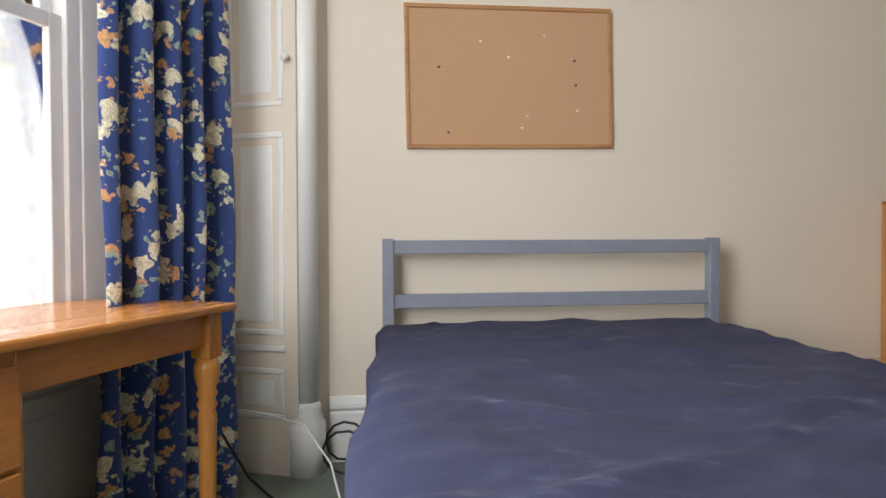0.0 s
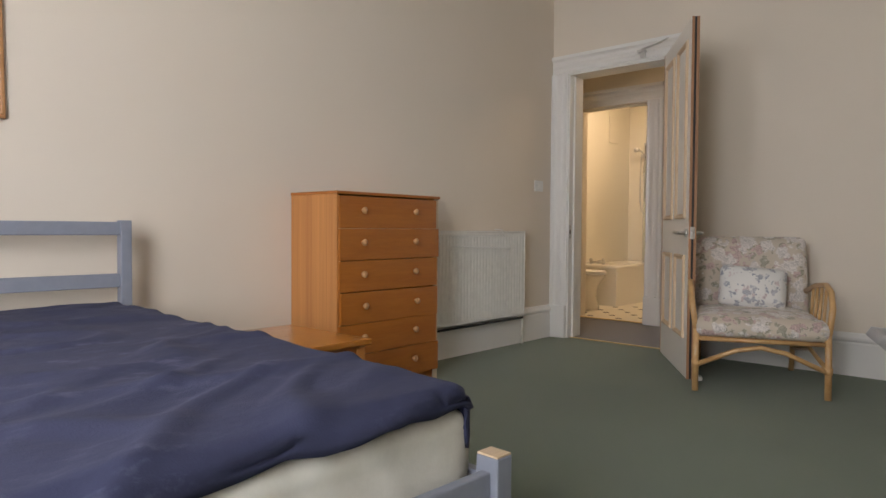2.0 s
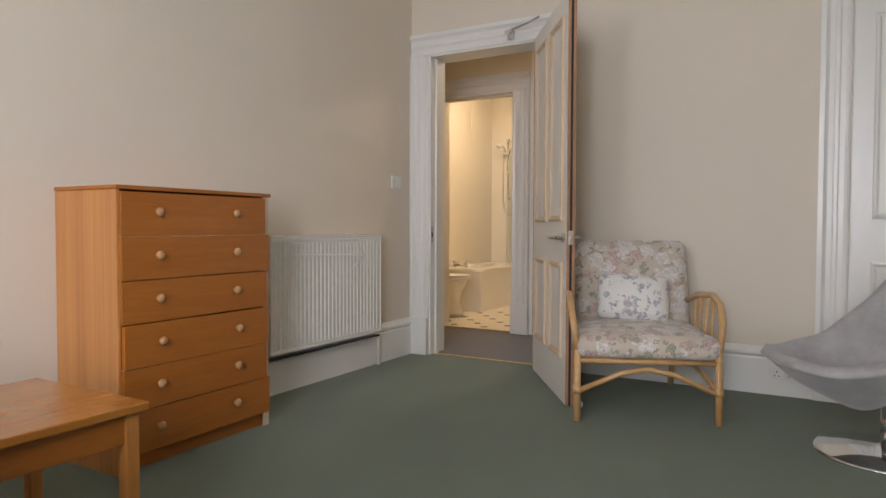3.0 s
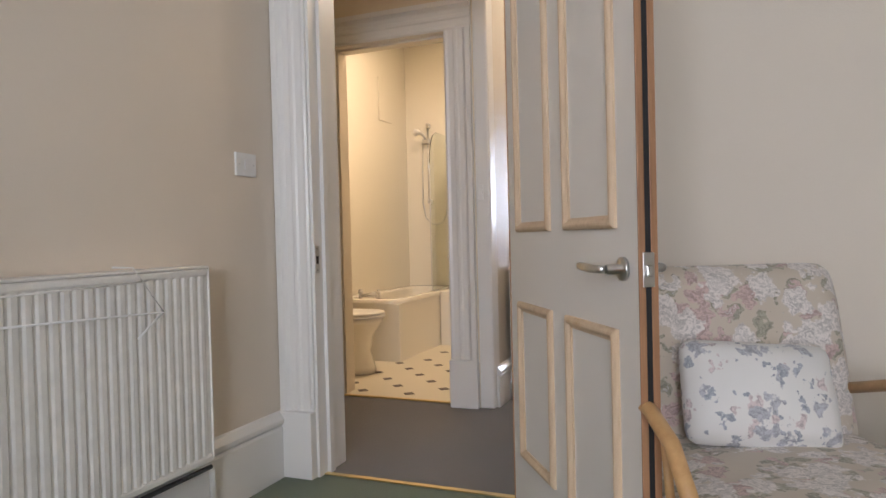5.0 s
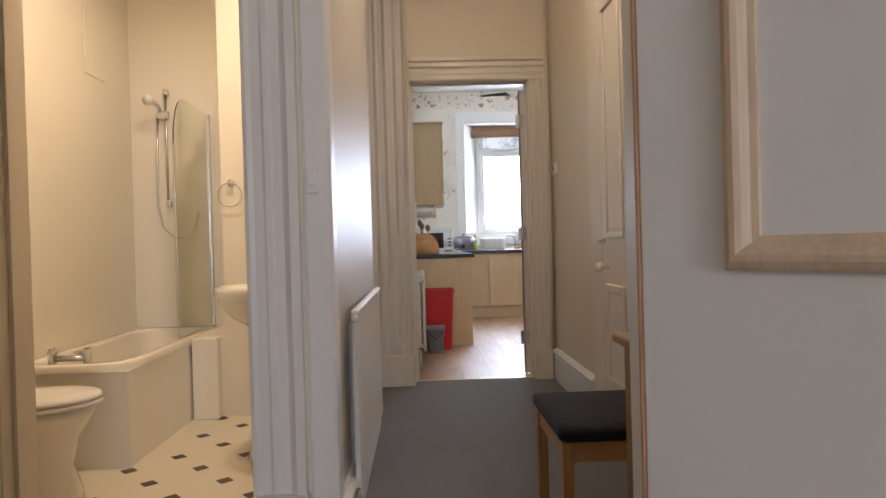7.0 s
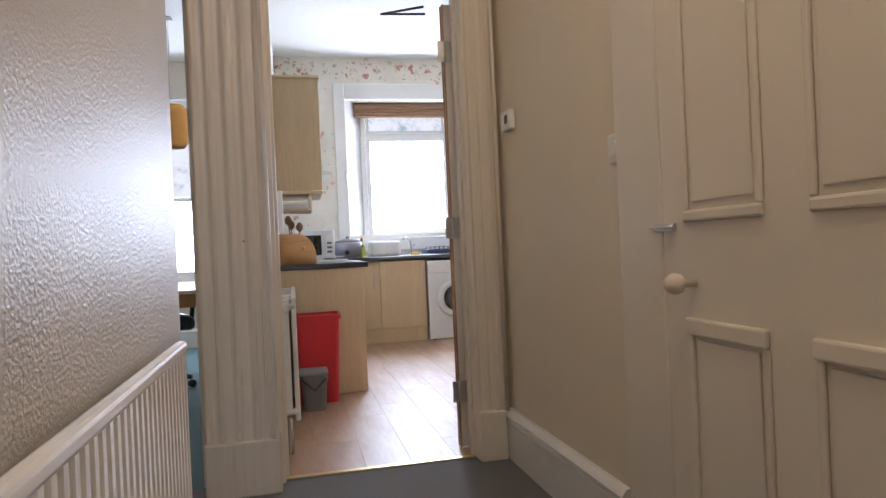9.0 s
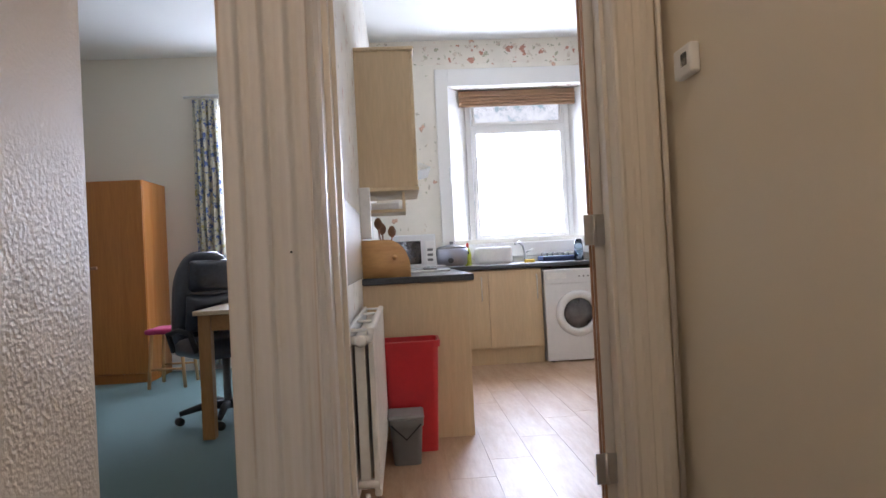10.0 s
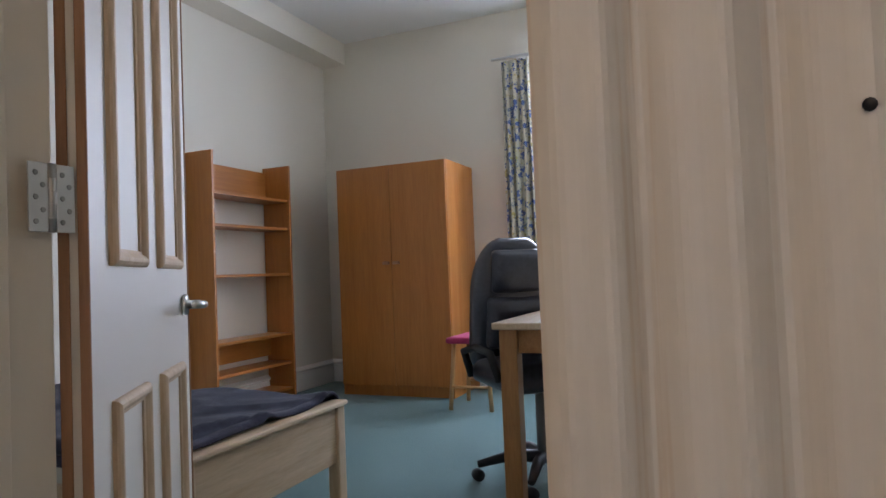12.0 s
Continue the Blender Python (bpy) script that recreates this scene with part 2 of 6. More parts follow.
def tube(points, r, seg=8, bm=None, closed=False):
    """A round bar of radius r (one number, or one a point) along points."""
    b = bmesh.new()
    pts = [Vector(p) for p in points]
    n = len(pts)
    rings, side = [], None
    for i, p in enumerate(pts):
        a = pts[i - 1] if (i or closed) else p
        c = pts[(i + 1) % n] if (i < n - 1 or closed) else p
        way = (c - a).normalized()
        if side is None:
            side = way.orthogonal().normalized()
        side = (side - way * side.dot(way)).normalized()
        up = way.cross(side)
        rr = r[i] if isinstance(r, (list, tuple)) else r
        rings.append([b.verts.new(p + rr * (math.cos(2 * math.pi * k / seg) * side + math.sin(2 * math.pi * k / seg) * up)) for k in range(seg)])
    for a, c in list(zip(rings, rings[1:])) + ([(rings[-1], rings[0])] if closed else []):
        for k in range(seg):
            b.faces.new((a[k], a[(k + 1) % seg], c[(k + 1) % seg], c[k]))
    if not closed:
        b.faces.new(rings[0][::-1])
        b.faces.new(rings[-1])
    bmesh.ops.recalc_face_normals(b, faces=b.faces[:])
    return merge(b, bm)


def extrude(profile, length, bm=None, m=None):
    """A closed outline in x and z, drawn out along y from 0 to length."""
    b = bmesh.new()
    lo = [b.verts.new((x, 0, z)) for x, z in profile]
    hi = [b.verts.new((x, length, z)) for x, z in profile]
    k = len(profile)
    for i in range(k):
        b.faces.new((lo[i], lo[(i + 1) % k], hi[(i + 1) % k], hi[i]))
    b.faces.new(lo[::-1])
    b.faces.new(hi)
    bmesh.ops.recalc_face_normals(b, faces=b.faces[:])
    if m is not None:
        b.transform(m)
    return merge(b, bm)


def arc(cx, cy, r, a0, a1, n):
    return [(cx + r * math.cos(radians(a0 + (a1 - a0) * k / n)), cy + r * math.sin(radians(a0 + (a1 - a0) * k / n))) for k in range(n + 1)]


def axis_frame(p0, p1):
    """Local x along the floor from p0 to p1, local y to its left."""
    d = Vector((p1[0] - p0[0], p1[1] - p0[1], 0))
    return Matrix.Translation((p0[0], p0[1], 0)) @ Matrix.Rotation(math.atan2(d.y, d.x), 4, "Z"), d.length


def wall(name, p0, p1, mat, thick=0.1, height=3.1, holes=(), label="", z0=0.0):
    """A wall whose seen face runs from p0 to p1 with the room on its right; holes: (from, to, bottom, top) along it."""
    m, length = axis_frame(p0, p1)
    bm = bmesh.new()
    cuts = sorted({0, length, *[v for h in holes for v in h[:2]]})
    for a, c in zip(cuts, cuts[1:]):
        spans, low = [], z0
        for h in sorted((h for h in holes if h[0] <= a + 1e-6 and h[1] >= c - 1e-6), key=lambda h: h[2]):
            spans.append((low, h[2]))
            low = h[3]
        spans.append((low, height))
        for lo, hi in spans:
            if hi - lo > 1e-4:
                box(a, c, 0, thick, lo, hi, 0, bm, m)
    return part(name, bm, mat, None, label or "plain painted plaster wall", False, "wall", "structure")


# ---- structure ----
Y1, X1 = 3.28, 4.735
BX, BY = -0.57, 3.14
U, N = Vector((-0.42, -0.9075, 0)), Vector((-0.9075, 0.42, 0))
wall("wall_north", (-0.47, Y1), (X1 + 0.2, Y1), CREAM, 0.15, 3.1, (), "cream painted plaster bedroom wall behind the bed")
wall("wall_return", (BX, BY), (-0.47, Y1), CREAM, 0.15, 3.1, (), "short cream wall return beside the window bay")
wall("wall_bedroom_east", (X1, Y1), (X1, -1.5), CREAM, 0.06, 3.1, [(0.16, 1.065, 0, 2.18)], "cream painted plaster wall with the bedroom doorway")
wall("wall_bedroom_south", (X1 + 0.1, -1.5), (-1.55, -1.5), CREAM, 0.1)
wall("wall_bedroom_west", (-1.6, -1.6), (-1.6, 1.3), CREAM, 0.1, 3.1, [(1.4, 2.85, 0.6, 2.7)])
wall("wall_hall_west", (X1 + 0.2, 3.12), (X1 + 0.2, 4.4), HALL_CREAM, 0.1, 3.1)
wall("wall_hall_lintel", (X1 + 0.2, 2.20), (X1 + 0.2, 3.12), HALL_CREAM, 0.1, 3.1, (), "", 2.18)
P0 = Vector((BX, BY, 0))
PE = P0 + U * 1.9
wall("wall_bay", (PE.x, PE.y), (BX, BY), CREAM, 0.42, 3.1, [(0.12, 1.86, 0, 2.8)], "cream wall of the window bay with a deep embrasure")
wall("wall_bay_end", (-1.6, 1.3), (PE.x, PE.y), CREAM, 0.12)
wall("wall_bathroom_front", (5.95, 4.4), (5.95, 2.752), HALL_CREAM, 0.1, 3.1, [(0.66, 1.4, 0, 2.13)], "cream hall wall with the bathroom doorway")
wall("wall_bathroom_west", (6.12, 2.85), (6.12, 4.5), BATH_WALL, 0.07, 3.1, [(0.143, 0.89, 0, 2.13)])
wall("wall_hall_north", (6.05, 2.752), (7.65, 2.752), HALL_GLOSS, 0.176, 3.1, (), "glossy textured beige painted hall wall above the radiator")
wall("wall_bathroom_south", (7.93, 2.95), (6.05, 2.95), BATH_WALL, 0.02)
wall("wall_bathroom_east", (7.93, 3.66), (7.93, 2.93), BATH_WALL, 0.012)
wall("wall_bath_alcove", (8.45, 3.66), (7.945, 3.66), BATH_WALL, 0.03)
wall("wall_bath_end", (8.45, 4.5), (8.45, 3.63), BATH_WALL, 0.1)
wall("wall_bathroom_north", (6.05, 4.4), (8.45, 4.4), BATH_WALL, 0.1)
wall("wall_recess_west", (7.96, 2.93), (7.96, 3.6), HALL_CREAM, 0.016)
wall("wall_recess_north", (7.945, 3.6), (8.56, 3.6), HALL_CREAM, 0.045)
wall("wall_recess_return", (8.56, 3.645), (8.71, 3.645), HALL_CREAM, 0.03)
wall("wall_hall_end", (8.71, 3.68), (8.71, 1.25), HALL_CREAM, 0.08, 3.1, [(0.045, 0.83, 0, 2.18), (1.15, 2.005, 0, 2.17)], "cream end wall of the hall with two doorways")
wall("wall_hall_south", (8.76, 1.52), (7.0, 1.505), HALL_CREAM, 0.1)
wall("wall_hall_alcove", (7.0, 1.505), (4.79, 1.505), HALL_CREAM, 0.1)
wall("wall_hall_back", (4.93, 4.4), (5.97, 4.4), HALL_CREAM, 0.1)

# kitchen wallpaper: cream ground with small faded sprigs
WALLPAPER = floral("sprig_wallpaper", (0.78, 0.73, 0.63), ((0.66, 0.42, 0.30), (0.75, 0.67, 0.53)), (0.62, 0.60, 0.46), 6.5, 0.14)
KTILE = paint("kitchen_gloss_paint", (0.80, 0.77, 0.68), 0.18, 0.04, 40, 0.06, 0.3)
wall("wall_kitchen_west", (8.88, -0.5), (8.88, 2.6), WALLPAPER, 0.09, 3.14, [(2.175, 3.03, 0, 2.17)])
wall("wall_kitchen_north", (8.79, 2.57), (13.25, 2.57), WALLPAPER, 0.07, 3.14, (), "cream sprig wallpaper on the kitchen wall")
wall("wall_kitchen_east", (13.25, 2.63), (13.25, -0.6), WALLPAPER, 0.30, 3.14, [(0.812, 2.24, 0.95, 2.674)], "cream sprig wallpaper round the kitchen window")
wall("wall_kitchen_south", (13.25, -0.5), (8.81, -0.5), WALLPAPER, 0.1, 3.14)
wall("wall_second_bedroom_south", (13.4, 2.74), (8.79, 2.74), WHITE_WALL, 0.1)
wall("wall_second_bedroom_west", (8.88, 2.74), (8.88, 6.3), WHITE_WALL, 0.09, 3.1, [(0.11, 0.895, 0, 2.18)])
wall("wall_second_bedroom_north", (8.79, 6.1), (13.4, 6.1), WHITE_WALL, 0.1)
wall("wall_second_bedroom_east", (13.4, 6.2), (13.4, 2.64), WHITE_WALL, 0.25, 3.1, [(2.1, 3.2, 0.7, 2.6)], "off-white wall with the second bedroom window")


def slab(name, x0, x1, y0, y1, z0, z1, mat, label, category):
    return part(name, box(x0, x1, y0, y1, z0, z1), mat, None, label, False, category, "structure")


slab("floor_bedroom", -2.4, 4.78, -1.7, 3.8, -0.1, 0, GREEN_CARPET, "worn dark green fitted carpet", "floor")
slab("floor_hall", 4.78, 8.76, 1.3, 4.5, -0.1, 0, HALL_CARPET, "brown-grey fitted hall carpet", "floor")
slab("floor_second_bedroom", 8.76, 13.7, 2.68, 6.3, -0.1, 0, TEAL_CARPET, "teal-green fitted carpet", "floor")
slab("ceiling_bedroom", -2.4, 4.835, -1.7, 3.8, 3.1, 3.2, CEILING, "white painted plaster ceiling", "ceiling")
slab("ceiling_hall", 4.835, 8.81, 1.0, 4.5, 3.1, 3.2, CEILING, "white painted plaster ceiling", "ceiling")
slab("ceiling_bathroom", 6.055, 8.45, 2.86, 4.4, 2.86, 2.92, CEILING, "white painted bathroom ceiling", "ceiling")
slab("ceiling_kitchen", 8.8, 13.6, -0.6, 2.66, 3.14, 3.22, CEILING, "white painted kitchen ceiling", "ceiling")
slab("ceiling_second_bedroom", 8.81, 13.6, 2.66, 6.3, 3.1, 3.2, CEILING, "white painted plaster ceiling", "ceiling")
slab("beam", 8.88, 13.4, 5.86, 6.1, 2.9, 3.1, WHITE_WALL, "white painted boxed ceiling beam along the wall", "beam")

SKIRT = [(0, 0), (0.022, 0), (0.022, 0.20), (0.016, 0.21), (0.03, 0.225), (0.03, 0.24), (0.012, 0.265), (0, 0.27)]


def skirting(p0, p1, k=1.0, mat=GLOSS, label="white gloss moulded skirting board"):
    """Along the wall from p0 to p1 with the room on its right."""
    m, length = axis_frame(p0, p1)
    b = extrude([(-x, z * k) for x, z in SKIRT], length, None, m @ Matrix.Rotation(radians(-90), 4, "Z") @ Matrix.Diagonal((-1, 1, 1, 1)))
    bmesh.ops.recalc_face_normals(b, faces=b.faces[:])
    return part("baseboard", b, mat, None, label, False, "baseboard", "structure")


skirting((-0.47, Y1), (4.70, Y1))
skirting((X1, 2.10), (X1, 0.66))
skirting((5.985, 2.752), (7.65, 2.752), 0.85)
skirting((8.68, 1.52), (7.62, 1.511), 0.85)
skirting((8.88, 6.1), (13.4, 6.1), 0.75)
skirting((13.4, 6.1), (13.4, 2.74), 0.75)

ARCH = [(0, 0), (0, 0.016), (0.010, 0.020), (0.024, 0.014), (0.05, 0.014), (0.058, 0.019), (0.072, 0.019), (0.08, 0.014), (0.105, 0.015), (0.116, 0.024), (0.124, 0.034), (0.15, 0.034), (0.15, 0)]


def architrave(name, p0, p1, s0, s1, top, w=0.15, sides="LRT", mat=GLOSS, plinth=0.27, label="white gloss moulded door architrave with plinth blocks", outer=None):
    """Round an opening from s0 to s1 of the wall p0 to p1 (room on the right), in moulded lengths."""
    m, _ = axis_frame(p0, p1)
    k = w / 0.15
    prof = [(x * k, z) for x, z in ARCH]
    frame_set = tagged(new(name), label, "architrave", "", "structure")
    up = Matrix(((1, 0, 0, 0), (0, 0, -1, 0), (0, 1, 0, 0), (0, 0, 0, 1)))
    for side, s in (("L", s0), ("R", s1)):
        if side in sides:
            sg = -1 if side == "L" else 1
            b = extrude([(sg * x, z) for x, z in prof], top - plinth, None, up)
            b.transform(m @ Matrix.Translation((s, 0, plinth)))
            bmesh.ops.recalc_face_normals(b, faces=b.faces[:])
            part("upright", b, mat, frame_set)
            x0, x1 = (s - w - 0.006, s) if side == "L" else (s, s + w + 0.006)
            part("plinth_block", box(x0, x1, -0.044, 0, 0, plinth, 0.004, None, m), mat, frame_set)
    if "T" in sides:
        a, c = s0 - (w if "L" in sides else 0), s1 + (w if "R" in sides else 0)
        b = extrude(prof, c - a, None, Matrix(((0, 1, 0, a), (0, 0, -1, 0), (1, 0, 0, top), (0, 0, 0, 1))))
        b.transform(m)
        bmesh.ops.recalc_face_normals(b, faces=b.faces[:])
        part("head", b, mat, frame_set)
    return frame_set


def lining(name, m, s0, s1, top, depth, t=0.03, stop=0.045, mat=GLOSS, label="white painted door lining with a stop bead", right=None):
    """Boards that line an opening through a wall; local y from 0 into the wall."""
    casing = tagged(new(name), label, "door lining", "", "structure")
    part("jamb", box(s0, s0 + t, -0.004, depth + 0.004, 0, top, 0.002, None, m), mat, casing)
    part("jamb", box(s1 - t, s1, -0.004, (right or depth) + 0.004, 0, top, 0.002, None, m), mat, casing)
    part("head", box(s0 + t, s1 - t, -0.004, depth + 0.004, top - t, top, 0.002, None, m), mat, casing)
    if stop:
        for a, c in ((s0 + t, s0 + t + 0.014), (s1 - t - 0.014, s1 - t)):
            part("stop_bead", box(a, c, stop, stop + 0.04, 0, top - t, 0.002, None, m), mat, casing)
        part("stop_bead", box(s0 + t + 0.014, s1 - t - 0.014, stop, stop + 0.04, top - t - 0.014, top - t, 0.002, None, m), mat, casing)
    return casing


EAST = ((X1, Y1), (X1, -1.5))
architrave("architrave_bedroom", *EAST, 0.155, 1.07, 2.185)
lining("lining_bedroom", axis_frame(*EAST)[0], 0.145, 1.08, 2.195, 0.2, 0.022, 0, right=0.06)
part("stop_bead", box(4.79, 4.83, 3.097, 3.113, 0, 2.17, 0.002), GLOSS, bpy.data.objects["lining_bedroom"])
FRONT = ((5.95, 4.4), (5.95, 2.752))
architrave("architrave_bathroom", *FRONT, 0.66, 1.4, 2.13, 0.16)
lining("lining_bathroom", axis_frame(*FRONT)[0], 0.64, 1.42, 2.15, 0.17, 0.025, 0.05, OLD_GLOSS)
part("corner_post", box(5.935, 6.05, 2.744, 2.83, 0, 3.1, 0.012), GLOSS, None, "white gloss rounded corner post beside the bathroom", False, "post", "structure")
END = ((8.71, 3.68), (8.71, 1.25))
architrave("architrave_kitchen", *END, 1.15, 2.005, 2.17, 0.12, "RT", OLD_GLOSS, 0.22)
lining("lining_kitchen", axis_frame(*END)[0], 1.13, 2.025, 2.19, 0.17, 0.022, 0.06, OLD_GLOSS)
lining("lining_second_bedroom", axis_frame(*END)[0], 0.027, 0.848, 2.2, 0.17, 0.02, 0.06, OLD_GLOSS)
POST_PAINT, pn, pl, pp = material("worn_post_paint")
pv = coords(pn, pl, (1, 26, 0.4))
streak = ramp(pn, pl, noise_tex(pn, pl, pv, 1.6, 5, 0.6), [(0.30, (0.55, 0.43, 0.31)), (0.41, (0.70, 0.65, 0.585)), (0.68, (0.75, 0.71, 0.655))])
pl.new(streak, pp.inputs["Base Color"])
pp.inputs["Roughness"].default_value = 0.42
bump(pn, pl, pp, noise_tex(pn, pl, pv, 4, 3), 0.08, 0.003)
# the broad fluted post between the two doorways
FLUTES = [(0, 0), (0, 0.14)]
for k in range(67):
    u = 0.004 * k + 0.004
    h = 0.160 + 0.007 * math.cos(u * 2 * math.pi / 0.068) + 0.003 * math.cos(u * 2 * math.pi / 0.034 + 0.6) + (0.008 if u > 0.245 else 0)
    FLUTES.append((u, h))
FLUTES += [(0.28, 0.155), (0.28, 0)]
b = extrude([(x * 1.018, z) for x, z in FLUTES], 2.6, None, Matrix(((0, 0, -1, 8.775), (-1, 0, 0, 2.831), (0, 1, 0, 0.22), (0, 0, 0, 1))))
bmesh.ops.recalc_face_normals(b, faces=b.faces[:])
box(8.592, 8.71, 2.54, 2.838, 0, 0.22, 0.006, b)
part("fluted_post", b, POST_PAINT, None, "aged white gloss fluted door post with a plinth", False, "architrave", "structure")
part("nail_head", lathe([(0.0035, 0), (0.0035, 0.003), (0.001, 0.004)], 10, None, Matrix.Translation((8.622, 2.651, 1.032)) @ Matrix.Rotation(radians(-90), 4, "Y")), BLACK, None, "dark nail hole in the fluted door post", True, "nail")
part("cornice_band", box(8.69, 8.71, 1.555, 2.53, 2.31, 2.345, 0.008), OLD_GLOSS, None, "thin white moulding above the kitchen doorway", False, "trim", "structure")
part("threshold_strip", box(4.765, 4.79, 2.25, 3.14, 0, 0.006, 0.002), BRASS, None, "brass carpet threshold strip in the doorway", False, "trim", "structure")
part("threshold_strip", box(8.745, 8.775, 1.68, 2.53, 0, 0.006, 0.002), BRASS, None, "brass carpet threshold strip in the doorway", False, "trim", "structure")
part("threshold_strip", box(5.985, 6.01, 3.0, 3.74, 0, 0.009, 0.002), BRASS, None, "brass carpet threshold strip in the doorway", False, "trim", "structure")

# ---- window bay of the bedroom ----
BAY = Matrix.Translation(P0) @ Matrix(((U.x, N.x, 0, 0), (U.y, N.y, 0, 0), (0, 0, 1, 0), (0, 0, 0, 1)))
breast = tagged(new("window_breast"), "white gloss panelled window breast and sill", "panelling", "", "structure")
part("board", box(0.04, 1.78, 0.33, 0.36, 0, 0.6, 0.004, None, BAY), GLOSS, breast)
for a in (0.1, 0.72, 1.25):
    part("panel_frame", box(a, a + 0.46, 0.318, 0.33, 0.12, 0.50, 0.008, None, BAY), GLOSS, breast)
    part("panel", box(a + 0.06, a + 0.40, 0.312, 0.318, 0.18, 0.44, 0.004, None, BAY), GLOSS, breast)
part("sill", box(0.04, 1.78, 0.24, 0.36, 0.6, 0.635, 0.01, None, BAY), GLOSS, breast)
spur = part("cable_outlet", box(0.42, 0.50, 0.29, 0.318, 0.40, 0.48, 0.006, None, BAY), WHITE_PLASTIC, None, "white plastic cable outlet box on the window breast", False, "outlet")
part("white_cable", tube([tuple(BAY @ Vector(p)) for p in ((0.46, 0.30, 0.40), (0.44, 0.295, 0.25), (0.38, 0.30, 0.12), (0.34, 0.29, 0.02))], 0.004, 8), WHITE_PLASTIC, None, "white cable hanging from the outlet box", True, "cable")


def sash_window(name, m, x0, x1, z0, z1, meet, label, mat=GLOSS, t=0.05):
    """Two sashes in a frame; local x along the wall, y outwards."""
    w = tagged(new(name), label, "window", "", "structure")
    bm = box(x0, x0 + t, 0, 0.09, z0, z1, 0.004)
    box(x1 - t, x1, 0, 0.09, z0, z1, 0.004, bm)
    box(x0 + t, x1 - t, 0, 0.09, z1 - t, z1, 0.004, bm)
    box(x0 + t, x1 - t, 0, 0.09, z0, z0 + t, 0.004, bm)
    bm.transform(m)
    part("window_frame", bm, mat, w)
    for lo, hi, dy in ((z0 + t, meet + 0.02, 0.015), (meet - 0.02, z1 - t, 0.048)):
        bm = box(x0 + t, x0 + t + 0.045, dy, dy + 0.032, lo, hi, 0.004)
        box(x1 - t - 0.045, x1 - t, dy, dy + 0.032, lo, hi, 0.004, bm)
        box(x0 + t + 0.045, x1 - t - 0.045, dy, dy + 0.032, hi - 0.045, hi, 0.004, bm)
        box(x0 + t + 0.045, x1 - t - 0.045, dy, dy + 0.032, lo, lo + 0.05, 0.004, bm)
        bm.transform(m)
        sash = part("sash", bm, mat, w)
        bm = box(x0 + t + 0.045, x1 - t - 0.045, dy + 0.014, dy + 0.018, lo + 0.05, hi - 0.045)
        bm.transform(m)
        pane = part("pane", bm, GLASS, sash)
        pane.visible_shadow = False
    return w


GLASS = glass("window_glass")
sash_window("window_1", BAY @ Matrix.Translation((0, 0.34, 0)), 0.72, 1.74, 0.64, 2.75, 1.56, "white painted timber sash window in the bay")
part("window_jamb", box(0.02, 0.72, 0.335, 0.40, 0.635, 2.8, 0.004, None, BAY), GLOSS, None, "white gloss shutter box beside the sash window", False, "panelling", "structure")
# folded shutter on the embrasure's side, with raised panels
shutter = thing("window_shutter", pose(0, 0, 0), "white gloss panelled window shutter folded into the embrasure", "shutter")
part("leaf", box(0.0, 0.035, 0.02, 0.33, 0, 2.8, 0.004, None, BAY), GLOSS, shutter)
for lo, hi in ((0.22, 0.42), (0.55, 1.34), (1.44, 2.65)):
    mould = bmesh.new()
    for y0, y1, z0, z1 in ((0.055, 0.295, lo, lo + 0.022), (0.055, 0.295, hi - 0.022, hi), (0.055, 0.077, lo + 0.022, hi - 0.022), (0.273, 0.295, lo + 0.022, hi - 0.022)):
        box(0.035, 0.047, y0, y1, z0, z1, 0.005, mould, BAY)
    part("panel_moulding", mould, GLOSS, shutter)
    part("panel", box(0.035, 0.042, 0.105, 0.245, lo + 0.05, hi - 0.05, 0.003, None, BAY), GLOSS, shutter)
part("ledge", box(0.035, 0.052, 0.05, 0.30, 0.485, 0.51, 0.006, None, BAY), GLOSS, shutter)
bm = lathe([(0.006, 0), (0.006, 0.02), (0.016, 0.026), (0.018, 0.036), (0.01, 0.045)], 14, None, BAY @ Matrix.Translation((0.04, 0.03, 1.62)) @ Matrix.Rotation(radians(90), 4, "Y"))
part("knob", bm, WHITE_PLASTIC, shutter, "white china knob", True)
# half-round column moulding at the embrasure's corner, on a turned base
bm = lathe([(0.05, 0.28), (0.05, 3.1)], 20)
lathe([(0.075, 0), (0.075, 0.20), (0.062, 0.21), (0.068, 0.225), (0.055, 0.24), (0.06, 0.26), (0.05, 0.285)], 20, bm)
bm.transform(Matrix.Translation((BX + 0.012, BY + 0.02, 0)))
part("column_moulding", bm, GLOSS, None, "white gloss round column moulding with a turned base", True, "column", "structure")

# skies and trees outside
def backdrop_glow(name, strength, lo, hi):
    m, n, l, p = material(name)
    v = coords(n, l, (1, 1, 1), (0.9, 0.4, 0.2))
    f = noise_tex(n, l, v, 2.6, 8, 0.72)
    c = ramp(n, l, f, [(0.38, lo), (0.46, tint(hi, 0.88)), (0.53, hi)])
    p.inputs["Base Color"].default_value = (0, 0, 0, 1)
    p.inputs["Roughness"].default_value = 1
    l.new(c, p.inputs["Emission Color"])
    p.inputs["Emission Strength"].default_value = strength
    return m


